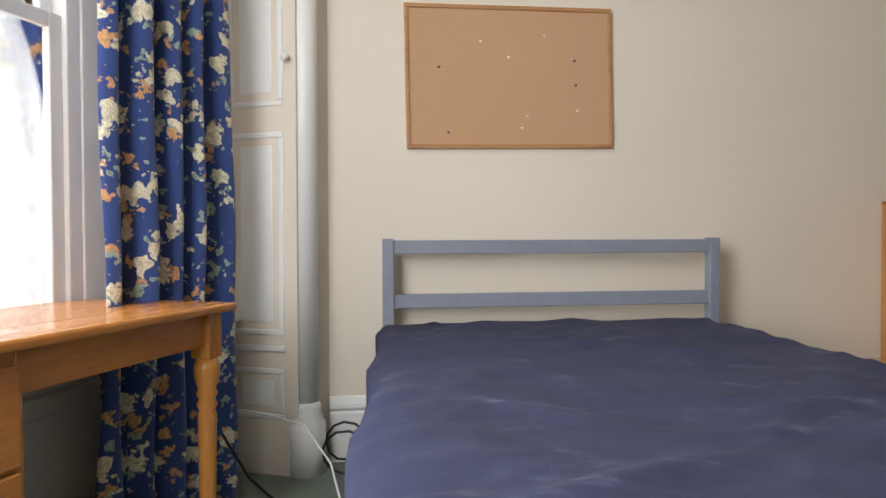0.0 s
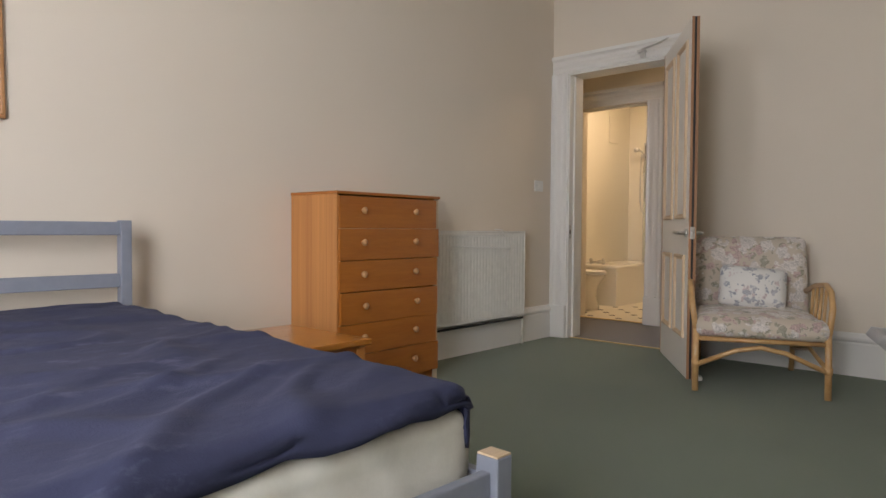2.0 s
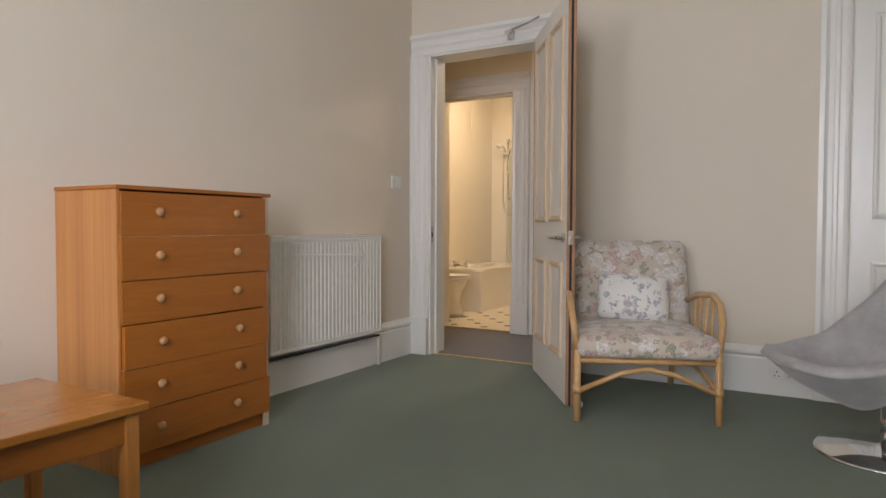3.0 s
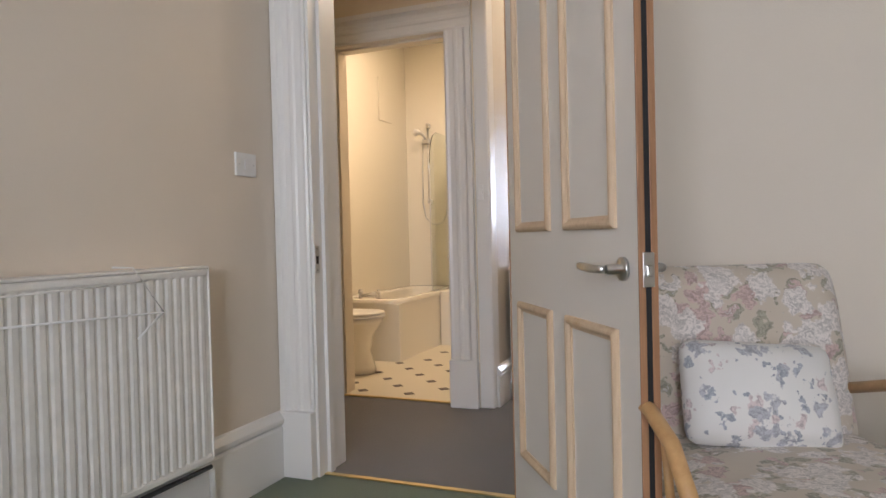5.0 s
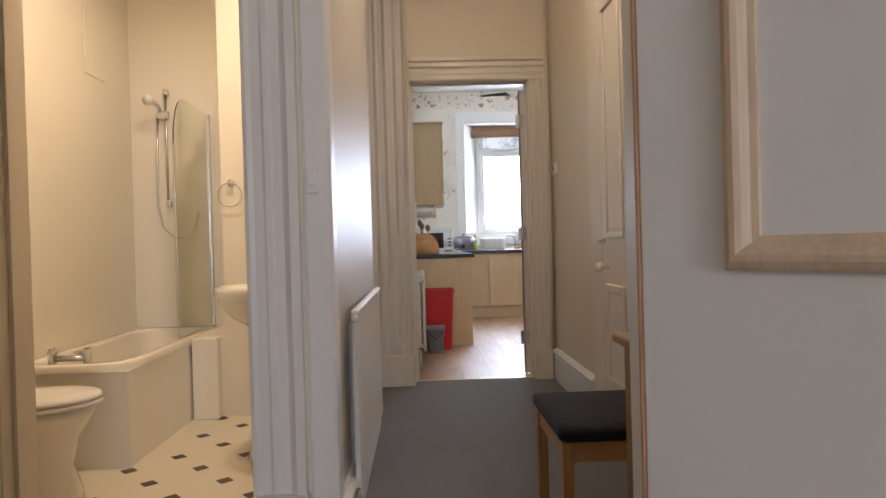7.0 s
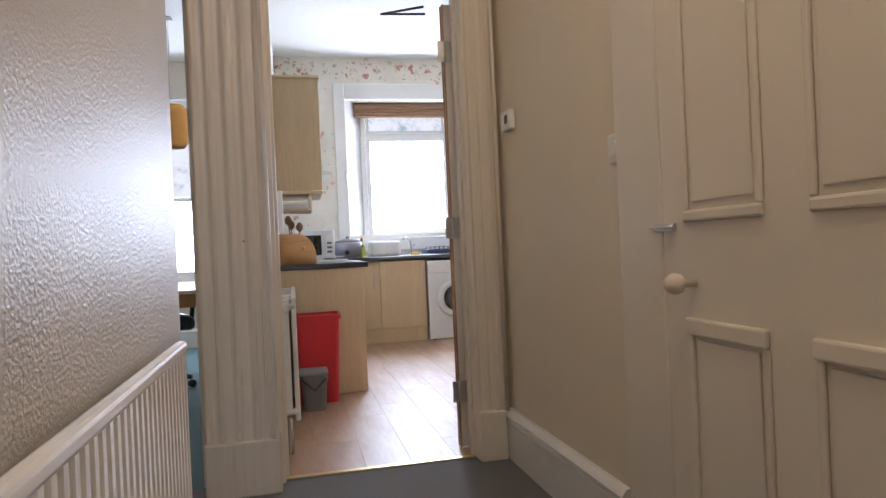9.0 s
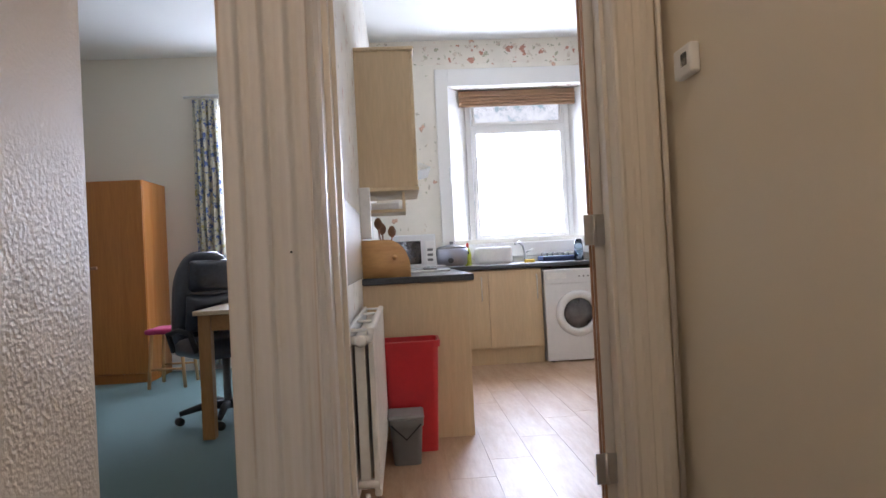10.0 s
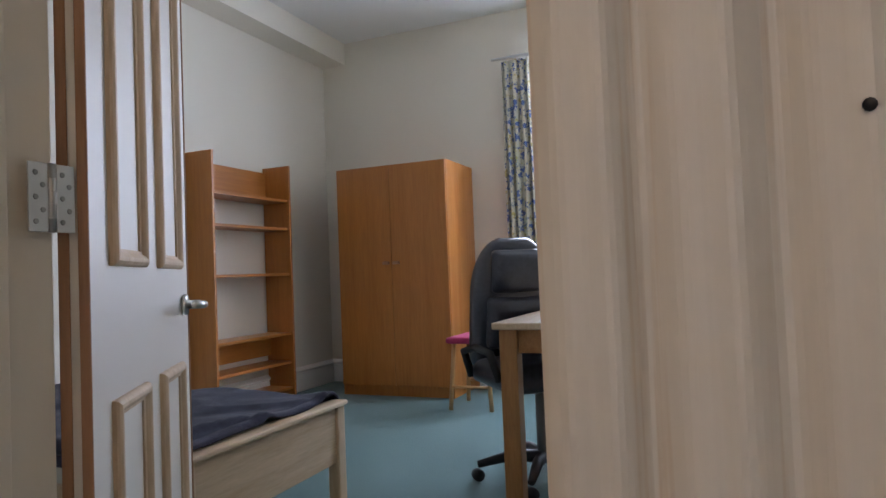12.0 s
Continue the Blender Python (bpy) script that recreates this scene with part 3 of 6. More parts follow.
GARDEN = backdrop_glow("bright_garden_distance", 0.95, (0.42, 0.55, 0.58), (1, 1, 1))
part("backdrop_garden", box(16.6, 16.65, -4, 8.5, -2, 5.5), GARDEN, None, "overexposed bright garden foliage and sky", False, "backdrop", "structure")
part("backdrop_street", box(-12, 12, 4.0, 4.05, -1.5, 14, 0, None, BAY), backdrop_glow("bright_street_distance", 2.2, (0.75, 0.72, 0.68), (1, 1, 1)), None, "overexposed bright street and sky", False, "backdrop", "structure")

# ---- doors ----
def panel_door(name, m, w, h, label, hand=1, lever_z=0.9, mirror=False, trim=None, body=None, edge=None, knobs=False):
    """Local x from the hinge to the free edge, y across the thickness, four panels with raised bare mouldings on both faces."""
    trim, body, edge = trim or PINE, body or DOOR_WHITE, edge or EDGE_WOOD
    d = thing(name, m, label, "door")
    t = 0.044
    part("leaf", box(0.004, w - 0.004, 0.003, t - 0.003, 0.008, h, 0.002), body, d)
    bm = box(w - 0.004, w, 0, t * 0.36, 0.008, h, 0.0015)
    box(w - 0.004, w, t * 0.64, t, 0.008, h, 0.0015, bm)
    box(0, 0.004, 0, t * 0.36, 0.008, h, 0.0015, bm)
    box(0, 0.004, t * 0.64, t, 0.008, h, 0.0015, bm)
    part("edge_lipping", bm, edge, d, "bare stained timber door edge")
    part("smoke_seal", box(w - 0.004, w - 0.001, t * 0.36, t * 0.64, 0.01, h - 0.002), BLACK, d, "black smoke seal strip")
    st, muntin = 0.1, 0.11
    pw = (w - 2 * st - muntin) / 2
    for px in (st, st + pw + muntin):
        for lo, hi in ((0.24, lever_z - 0.136), (lever_z + 0.088, h - 0.11)):
            for face, y in ((-1, 0.003), (1, t - 0.003)):
                bm = bmesh.new()
                mw = 0.03
                x0, x1, z0, z1 = px, px + pw, lo, hi
                for a in range(4):
                    rows = []
                    for f, e in ((0, 0), (0, 0.007), (0.10, 0.011), (0.28, 0.0145), (0.46, 0.015), (0.62, 0.012), (0.74, 0.008), (0.80, 0.0055), (1, 0.004), (1, 0)):
                        q = mw * f
                        ring_pts = [(x0 + q, z0 + q), (x1 - q, z0 + q), (x1 - q, z1 - q), (x0 + q, z1 - q)]
                        rows.append([bm.verts.new((c[0], y + face * e, c[1])) for c in (ring_pts[a], ring_pts[(a + 1) % 4])])
                    for r0, r1 in zip(rows, rows[1:]):
                        bm.faces.new((r0[0], r0[1], r1[1], r1[0]))
                bmesh.ops.recalc_face_normals(bm, faces=bm.faces[:])
                part("panel_moulding", bm, trim, d)
    if knobs:
        return d
    for face, y in ((-1, 0.0), (1, t)):
        q = Matrix.Translation((w - 0.065, y, lever_z)) @ Matrix.Rotation(radians(90 * face), 4, "X")
        bm = lathe([(0.026, 0.0), (0.026, 0.007), (0.024, 0.009), (0.011, 0.0095), (0.011, 0.04)], 24, None, Matrix.Translation((w - 0.065, y, lever_z)) @ Matrix.Rotation(radians(-90 * face), 4, "X"))
        tube([(w - 0.065, y + face * 0.045, lever_z), (w - 0.085, y + face * 0.052, lever_z), (w - 0.12, y + face * 0.053, lever_z), (w - 0.185, y + face * 0.05, lever_z + 0.004)], 0.0095, 12, bm)
        part("handle", bm, CHROME, d, "brushed steel lever handle on a round rose", True)
    bm = box(w - 0.0035, w + 0.0015, 0.009, t - 0.009, lever_z - 0.036, lever_z + 0.036, 0.001)
    box(w, w + 0.008, 0.014, t - 0.014, lever_z - 0.014, lever_z + 0.01, 0.003, bm)
    part("latch_plate", bm, CHROME, d, "steel latch plate")
    return d


def butt_hinge(m, z, parent=None):
    """A pair of leaves on a knuckle, opened flat towards local +x and +y."""
    h = tagged(new("butt_hinge"), "worn steel butt hinge with screws on the door frame", "hinge")
    h.matrix_world = m @ Matrix.Translation((0, 0, z))
    bm = lathe([(0.007, -0.05), (0.007, 0.05)], 12)
    for k in (-0.03, -0.01, 0.01, 0.03):
        lathe([(0.0075, k - 0.0008), (0.0075, k + 0.0008)], 12, bm)
    part("knuckle", bm, CHROME, h, "", True)
    for x0, x1 in ((-0.036, -0.005), (0.005, 0.036)):
        bm = box(x0, x1, -0.0015, 0.0015, -0.05, 0.05, 0.001)
        leaf = part("hinge_leaf", bm, CHROME, h)
        for sx, sz in ((0.35, -0.035), (0.7, -0.018), (0.35, 0.0), (0.7, 0.018), (0.35, 0.035)):
            part("screw", lathe([(0.0042, 0), (0.0036, 0.0012)], 10, None, Matrix.Translation((x0 + (x1 - x0) * sx, -0.0015, sz)) @ Matrix.Rotation(radians(90), 4, "X")), SCREW_STEEL, leaf)
    return h


DOOR1 = pose(4.625, 2.268, 0, 0, 0, 180 + 33)
panel_door("bedroom_door", DOOR1, 0.905, 2.165, "white four-panel door with bare pine mouldings, standing open", 1, 0.885)
part("door_wedge", box(0.0, 0.05, -0.02, 0.02, 0, 0.03, 0.008, None, DOOR1 @ Matrix.Translation((0.86, 0.075, 0))), WHITE_PLASTIC, None, "small pale rubber door stop on the carpet", False, "door stop")
# door closer arm on the frame's head
closer = thing("door_closer", pose(0, 0, 0), "steel door closer arm on the door head", "door closer")
part("bracket", box(4.66, 4.70, 2.44, 2.50, 2.235, 2.255, 0.003), CHROME, closer)
part("arm", tube([(4.67, 2.47, 2.255), (4.60, 2.30, 2.262), (4.52, 2.20, 2.262)], 0.007, 8), CHROME, closer)
part("cam_plate", box(4.675, 4.695, 2.445, 2.485, 2.20, 2.24, 0.003), CHROME, closer)
strike = thing("strike_plate", pose(4.75, 3.113, 0.885), "worn steel strike plate on the door frame", "strike plate")
part("plate", box(-0.017, 0.017, -0.003, 0, -0.055, 0.055, 0.001), CHROME, strike)
part("latch_hole", box(-0.008, 0.008, -0.0035, -0.0025, -0.018, 0.014), BLACK, strike)
for z in (-0.043, 0.043):
    part("screw", lathe([(0.004, 0), (0.0034, 0.0012)], 10, None, Matrix.Translation((0, -0.003, z)) @ Matrix.Rotation(radians(90), 4, "X")), SCREW_STEEL, strike)

# closet door on the bedroom's east wall
architrave("architrave_closet", *EAST, 2.77, 3.62, 2.18, 0.145)
closet = panel_door("closet_door", pose(X1 - 0.004, 0.505, 0, 0, 0, -90), 0.84, 2.17, "white painted panelled closet door, shut", 1, 0.9, trim=GLOSS, body=GLOSS, edge=GLOSS, knobs=True)

# ---- radiators ----
def radiator(name, m, w, h, label, pitch=0.034, d=0.05, fluted=True, style="cased"):
    """A pressed steel panel; local x along the wall, y from the wall into the room, z from its lower edge."""
    r = thing(name, m, label, "radiator")
    bm = bmesh.new()
    prof = [(0, d - 0.012)]
    n = max(2, int((w - 0.03) / pitch))
    p = (w - 0.03) / n
    for k in range(n):
        x = 0.015 + k * p
        for u, dy in (((0.10, 0), (0.28, 0.012), (0.72, 0.012), (0.90, 0)) if fluted else ((0.0, 0.012), (1.0, 0.012))):
            prof.append((x + u * p, d - 0.012 + dy * 0.4))
    prof.append((w, d - 0.012))
    prof += [(w, d - 0.03), (0, d - 0.03)]
    b = extrude(prof, h - 0.05, None, Matrix(((1, 0, 0, 0), (0, 0, 1, 0), (0, 1, 0, 0.025), (0, 0, 0, 1))))
    bmesh.ops.recalc_face_normals(b, faces=b.faces[:])
    part("front_panel", b, RAD_WHITE, r)
    part("channel", box(0, w, d - 0.032, d - 0.006, 0, 0.028, 0.008), RAD_WHITE, r)
    part("channel", box(0, w, d - 0.032, d - 0.006, h - 0.028, h, 0.008), RAD_WHITE, r)
    if style != "single":
        part("back_panel", box(0, w, 0.008, 0.024, 0.0, h, 0.006), RAD_WHITE, r)
    if style == "cased":
        part("top_grille", box(0, w, 0.004, d - 0.004, h, h + 0.008, 0.002), RAD_WHITE, r)
        for x in (-0.004, w):
            part("end_panel", box(x, x + 0.004, 0.006, d - 0.006, 0.008, h + 0.004, 0.001), RAD_WHITE, r)
    if style == "open":
        part("convector", box(0.004, w - 0.004, 0.036, d - 0.042, 0.04, h - 0.035, 0.004), RAD_WHITE, r)
        for x in (0.03, w - 0.05, w * 0.34, w * 0.67):
            part("top_bar", box(x, x + 0.016, 0.02, d - 0.02, h - 0.016, h - 0.006, 0.002), RAD_WHITE, r)
        for x in (0.012, w - 0.03):
            part("header_pipe", tube([(x, 0.016, h - 0.045), (x, d - 0.016, h - 0.045)], 0.017, 12), RAD_WHITE, r, "", True)
            part("header_pipe", tube([(x, 0.016, 0.045), (x, d - 0.016, 0.045)], 0.017, 12), RAD_WHITE, r, "", True)
    if style == "single":
        for x in (0.12, w - 0.12):
            part("wall_bracket", box(x, x + 0.03, 0, d - 0.03, 0.06, h - 0.06, 0.002), RAD_WHITE, r)
        part("air_valve", lathe([(0.014, 0), (0.014, 0.012), (0.008, 0.016)], 12, None, Matrix.Translation((0, d - 0.018, h - 0.03)) @ Matrix.Rotation(radians(-90), 4, "Y")), RAD_WHITE, r, "", True)
    return r


rad = radiator("radiator", pose(3.19, Y1, 0.235, 0, 0, 0) @ Matrix.Diagonal((1, -1, 1, 1)), 1.01, 0.645, "white ribbed panel radiator under a wire coat hanger", 0.034, 0.105)
part("radiator_pipe", tube([(3.1, Y1 - 0.045, 0.205), (4.235, Y1 - 0.045, 0.205), (4.25, Y1 - 0.045, 0.18), (4.25, Y1 - 0.045, 0.0)], 0.011, 8), RAD_WHITE, None, "white painted radiator pipe along the skirting", True, "pipe")
part("dark_pipe", tube([(3.1, Y1 - 0.085, 0.215), (4.2, Y1 - 0.085, 0.215)], 0.008, 8), BLACK, None, "dark copper pipe below the radiator", True, "pipe")
HY = Y1 - 0.125
hanger = tube([(3.83, Y1 - 0.085, 0.90), (3.866, HY, 0.898), (3.975, HY, 0.759), (3.30, HY, 0.785)], 0.003, 6)
tube([(3.975, HY, 0.759), (3.877, HY, 0.694)], 0.003, 6, hanger)
tube([(3.895, HY, 0.856), (3.30, HY, 0.845)], 0.003, 6, hanger)
part("coat_hanger", hanger, WHITE_PLASTIC, None, "white wire coat hanger hung on the radiator", True, "hanger")
radiator("radiator", pose(6.21, 2.752, 0.13, 0, 0, 0) @ Matrix.Diagonal((1, -1, 1, 1)), 1.22, 0.655, "white flat panel radiator on the hall wall", 0.036, 0.056, True, "single")
part("radiator_valve", tube([(6.21, 2.715, 0.17), (6.18, 2.715, 0.165), (6.175, 2.715, 0.0)], 0.009, 8), CHROME, None, "chrome radiator valve and pipe tail", True, "valve")


# ---- bedroom furniture ----
GREY_PAINT = plain("grey_painted_timber", (0.23, 0.245, 0.29), 0.42, 0, 0.1)
BLANKET = fleece("slate_blue_fleece", (0.031, 0.034, 0.066), (0.105, 0.108, 0.168))
BLANKET_D = cloth("dark_fleece", (0.02, 0.02, 0.035), (0.045, 0.045, 0.07), 220, 0.1)
MATTRESS = cloth("quilted_ivory_mattress", (0.60, 0.58, 0.50), (0.66, 0.64, 0.56), 40, 0.2)
BED = Matrix.Translation((0.462, 3.15, 0)) @ Matrix.Rotation(radians(-1.8), 4, "Z") @ Matrix.Translation((-0.462, -3.15, 0))
bed = thing("double_bed", BED, "grey painted slatted double bed frame with a white mattress", "bed")
XL, XR, YF, YH = -0.255, 1.179, 1.135, 3.15
for x in (XL, XR - 0.045):
    part("head_post", box(x, x + 0.045, YH - 0.02, YH + 0.03, 0, 0.925, 0.004), GREY_PAINT, bed)
for z0, z1 in ((0.862, 0.918), (0.642, 0.700), (0.40, 0.48)):
    part("head_rail", box(XL + 0.045, XR - 0.045, YH - 0.008, YH + 0.018, z0, z1, 0.004), GREY_PAINT, bed)
for x in (XL, XR - 0.05):
    post = part("foot_post", box(x, x + 0.05, YF - 0.04, YF + 0.02, 0, 0.415, 0.004), GREY_PAINT, bed)
    part("post_cap", box(x + 0.002, x + 0.048, YF - 0.038, YF + 0.018, 0.415, 0.42, 0.001), PINE_H, post, "bare pine end grain")
part("foot_rail", box(XL + 0.05, XR - 0.05, YF - 0.022, YF + 0.004, 0.26, 0.385, 0.004), GREY_PAINT, bed)
for x in (XL + 0.005, XR - 0.033):
    part("side_rail", box(x, x + 0.028, YF + 0.02, YH - 0.02, 0.24, 0.37, 0.004), GREY_PAINT, bed)
for k in range(12):
    y = YF + 0.12 + k * 0.16
    part("slat", box(XL + 0.04, XR - 0.04, y, y + 0.07, 0.28, 0.298, 0.003), PINE_H, bed)


def soft_box(x0, x1, y0, y1, z0, z1, r, nx, ny, fn=None):
    """A cushion-like block with round edges, its top moved by fn(u, v)."""
    b = bmesh.new()
    bmesh.ops.create_cube(b, size=1)
    bmesh.ops.subdivide_edges(b, edges=b.edges[:], cuts=nx, use_grid_fill=True)
    for v in b.verts:
        p = Vector((x0 + (v.co.x + 0.5) * (x1 - x0), y0 + (v.co.y + 0.5) * (y1 - y0), z0 + (v.co.z + 0.5) * (z1 - z0)))
        c = Vector((min(max(p.x, x0 + r), x1 - r), min(max(p.y, y0 + r), y1 - r), min(max(p.z, z0 + r), z1 - r)))
        d = p - c
        if d.length > 1e-6:
            m = max(abs(d.x), abs(d.y), abs(d.z))
            p = c + d.normalized() * m
        if fn:
            p = p + Vector(fn(p, v.co))
        v.co = p
    return b


def quilt(p, u):
    on = max(abs(u.x), abs(u.y)) > 0.49
    w = 0.006 * (abs(math.sin(p.x * 24 + p.z * 12)) + abs(math.sin(p.y * 24 - p.z * 14))) if on else 0
    return (math.copysign(w, u.x) if abs(u.x) > 0.49 else 0, math.copysign(w, u.y) if abs(u.y) > 0.49 else 0, 0)


part("mattress", soft_box(XL + 0.03, XR - 0.03, YF + 0.04, YH - 0.03, 0.30, 0.52, 0.06, 40, 40, quilt), MATTRESS, bed, "ivory quilted mattress", True)


def drape(name, x0, x1, y0, y1, top, mat, label, drops, amp=0.012, hem=0.012, seedv=0.0, slope=0.0, bulge=0.0, m=None):
    """A blanket laid on a bed: a folded sheet with wrinkles that falls over the edges by drops (left, right, foot) of length."""
    b = bmesh.new()
    nx, ny = 110, 130
    L, R, F = drops
    grid = []
    for j in range(ny + 1):
        row = []
        for i in range(nx + 1):
            s = -L + (x1 - x0 + L + R) * i / nx
            t = -F + (y1 - y0 + F) * j / ny
            w = x1 - x0
            r = 0.035

            def fold(q, lim):
                over = q - lim
                if over <= 0:
                    return q, 0.0
                a = min(over / r, math.pi / 2)
                return lim + r * math.sin(a), -(r * (1 - math.cos(a)) + max(0, over - r * math.pi / 2))
            xs, dz1 = fold(s, w)
            if s < 0:
                xs, dz1 = fold(-s, 0)
                xs = -xs
            ys, dz2 = (t, 0.0) if t >= 0 else fold(-t, 0)
            if t < 0:
                ys = -ys
            n1 = noise.noise(Vector((s * 2.2 + seedv, t * 3.4, seedv)))
            n2 = noise.noise(Vector((s * 5.5 + t * 4.0 + seedv, t * 1.5 - s * 2.0, 3.1)))
            ridge = 1 - abs(noise.noise(Vector((s * 1.6 - t * 1.1 + 7 + seedv, s * 0.9 + t * 3.1, 1.7))))
            crease = 1 - abs(noise.noise(Vector((s * 5.0 - t * 6.5 + seedv, s * 1.2 + t * 1.6, 5.3))))
            where = max(0.0, noise.noise(Vector((s * 1.7 + 2.0, t * 1.7 + seedv, 8.8))) + 0.15)
            wr = amp * (0.55 * n1 + 0.4 * n2 + 0.9 * max(0, ridge - 0.82) / 0.18 + 1.5 * where * max(0, crease - 0.7) / 0.3)
            rim = min(x1 - x0 + R - s, t + F, s + L)
            wr += 0.006 if rim < 0.036 else -0.006 if rim < 0.056 else 0
            edge = 0.012 * math.sin(t * 9 + seedv) if dz1 < -0.03 else 0
            fold_f = 0.014 * math.sin(s * 13 + seedv) if dz2 < -0.02 else 0
            z = top + dz1 + dz2 + wr
            if dz1 < -0.005 and dz2 < -0.005:
                xs += 0.03 * math.sin((s + t) * 30) * 0.5
            z -= slope * (1 - max(0, t) / (y1 - y0)) + (0.03 * max(0, -s) if s < 0 else 0)
            xs -= bulge * min(1, max(0, -s) / 0.05) * (1 - max(0, t) / (y1 - y0))
            row.append(b.verts.new((x0 + xs + edge + 0.004 * n1, y0 + ys - fold_f, z + 0.008 * noise.noise(Vector((s * 1.1, t * 1.1, 9))))))
        grid.append(row)
    for j in range(ny):
        for i in range(nx):
            b.faces.new((grid[j][i], grid[j][i + 1], grid[j + 1][i + 1], grid[j + 1][i]))
    if m is not None:
        b.transform(m)
    ob = part(name, b, mat, None, label, True, "blanket")
    so = ob.modifiers.new("thickness", "SOLIDIFY")
    so.thickness, so.offset = hem, 1
    return ob


drape("blanket", XL + 0.03, XR - 0.09, YF + 0.065, YH - 0.045, 0.572, BLANKET, "slate blue fleece blanket spread over the double bed", (0.14, 0.115, 0.075), 0.015, 0.012, 0.0, 0.018, 0.11, BED)

# cork board
CORK = plain("cork", (0.50, 0.30, 0.165), 0.9, 0, 0, 0.08, 160, 0.12)
PINE_FRAME = wood("varnished_pine_frame", (0.34, 0.14, 0.05), (0.50, 0.25, 0.10), (2, 14, 14), 0.4)
board = thing("cork_board", pose(0, Y1, 0, 0, -0.9, 0), "cork notice board in a slim pine frame with pins", "notice board")
board.matrix_world = pose(0.303, Y1, 1.612, 0, -1.0, 0)
part("cork_sheet", box(-0.445, 0.445, -0.012, -0.002, -0.293, 0.293), CORK, board)
for x0, x1, z0, z1 in ((-0.453, 0.453, 0.285, 0.303), (-0.453, 0.453, -0.303, -0.285), (-0.453, -0.437, -0.285, 0.285), (0.437, 0.453, -0.285, 0.285)):
    part("frame_rail", box(x0, x1, -0.02, 0, z0, z1, 0.003), PINE_FRAME, board)
PIN_W, PIN_D = plain("white_pin", (0.8, 0.78, 0.72), 0.3), plain("dark_pin", (0.06, 0.05, 0.07), 0.3)
for k, (x, z) in enumerate(((-0.13, 0.15), (-0.01, 0.085), (0.285, 0.075), (0.29, -0.03), (0.045, -0.215), (-0.275, -0.235), (0.07, -0.165), (0.15, 0.18), (-0.31, 0.04), (0.295, -0.14))):
    part("drawing_pin", lathe([(0.006, 0), (0.005, 0.004), (0.002, 0.005)], 10, None, Matrix.Translation((x, -0.012, z)) @ Matrix.Rotation(radians(90), 4, "X")), PIN_W if k % 3 < 2 and k != 3 else PIN_D, board, "", True)

# chest of drawers
chest = thing("chest_of_drawers", pose(2.103, 2.885, 0), "tall orange teak six-drawer chest, drawers slightly ajar", "chest of drawers")
CW, CD, CH = 0.775, 0.39, 1.09
PALE_EDGE = wood("pale_ply_edge", (0.55, 0.40, 0.24), (0.75, 0.60, 0.42), (6, 6, 1), 0.5)
part("side_panel", box(0, 0.014, 0.0, CD, 0, CH - 0.016, 0.002), TEAK_S, chest)
part("side_panel", box(CW - 0.018, CW, 0.018, CD, 0, CH - 0.016, 0.002), TEAK_V, chest)
part("edge_strip", box(CW - 0.034, CW, 0.010, 0.018, 0, CH - 0.016), PALE_EDGE, chest, "pale chipped edging")
part("top", box(-0.004, CW + 0.004, -0.006, CD, CH - 0.016, CH, 0.003), TEAK, chest)
part("back_panel", box(0.018, CW - 0.018, CD - 0.008, CD, 0.05, CH - 0.016), TEAK, chest)
part("plinth", box(0.018, CW - 0.018, 0.03, 0.045, 0, 0.06), TEAK, chest)
tops = [CH - 0.022, 0.898, 0.73, 0.565, 0.398, 0.232, 0.062]
KNOB_WOOD = wood("pale_turned_knob", (0.40, 0.19, 0.07), (0.58, 0.32, 0.14), (6, 6, 6), 0.35)
for k in range(6):
    out = (0.0, 0.004, 0.002, 0.012, 0.006, 0.0)[k]
    skew = (0.0, 0.006, 0.004, -0.004, 0.006, 0.008)[k]
    dr = part("drawer", box(0.014, CW - (0.034, 0.012, 0.026, 0.034, 0.034, 0.010)[k], -0.008 - out, 0.014 - out, tops[k + 1] + 0.0015, tops[k] - 0.0015, 0.002), TEAK, chest)
    if k in (1, 4, 5):
        part("drawer_top_edge", box(0.016, CW - 0.036, -0.004 - out, 0.013 - out, tops[k] - 0.0015, tops[k] - 0.0005), PALE_EDGE, dr)
    dr.rotation_euler.y = -skew * 0.6
    for x in (0.165, 0.552):
        part("knob", lathe([(0.007, 0), (0.007, 0.010), (0.016, 0.015), (0.018, 0.022), (0.012, 0.029), (0.004, 0.031)], 16, None, Matrix.Translation((x, -0.008 - out, (tops[k] + tops[k + 1]) / 2 + 0.01)) @ Matrix.Rotation(radians(90), 4, "X")), KNOB_WOOD, dr, "pale turned wooden knob", True)

# low bedside table
stand = thing("bedside_table", pose(1.26, 2.25, 0), "low orange varnished wooden bedside table", "bedside table")
part("top", box(0, 0.515, 0, 0.56, 0.425, 0.45, 0.005), TEAK_G, stand)
part("apron", box(0.03, 0.485, 0.03, 0.05, 0.34, 0.425, 0.002), TEAK, stand)
part("apron", box(0.03, 0.485, 0.51, 0.53, 0.34, 0.425, 0.002), TEAK, stand)
part("apron", box(0.465, 0.485, 0.05, 0.51, 0.34, 0.425, 0.002), TEAK, stand)
for x in (0.02, 0.455):
    for y in (0.02, 0.50):
        part("leg", box(x, x + 0.04, y, y + 0.04, 0, 0.425, 0.004), TEAK_V, stand)

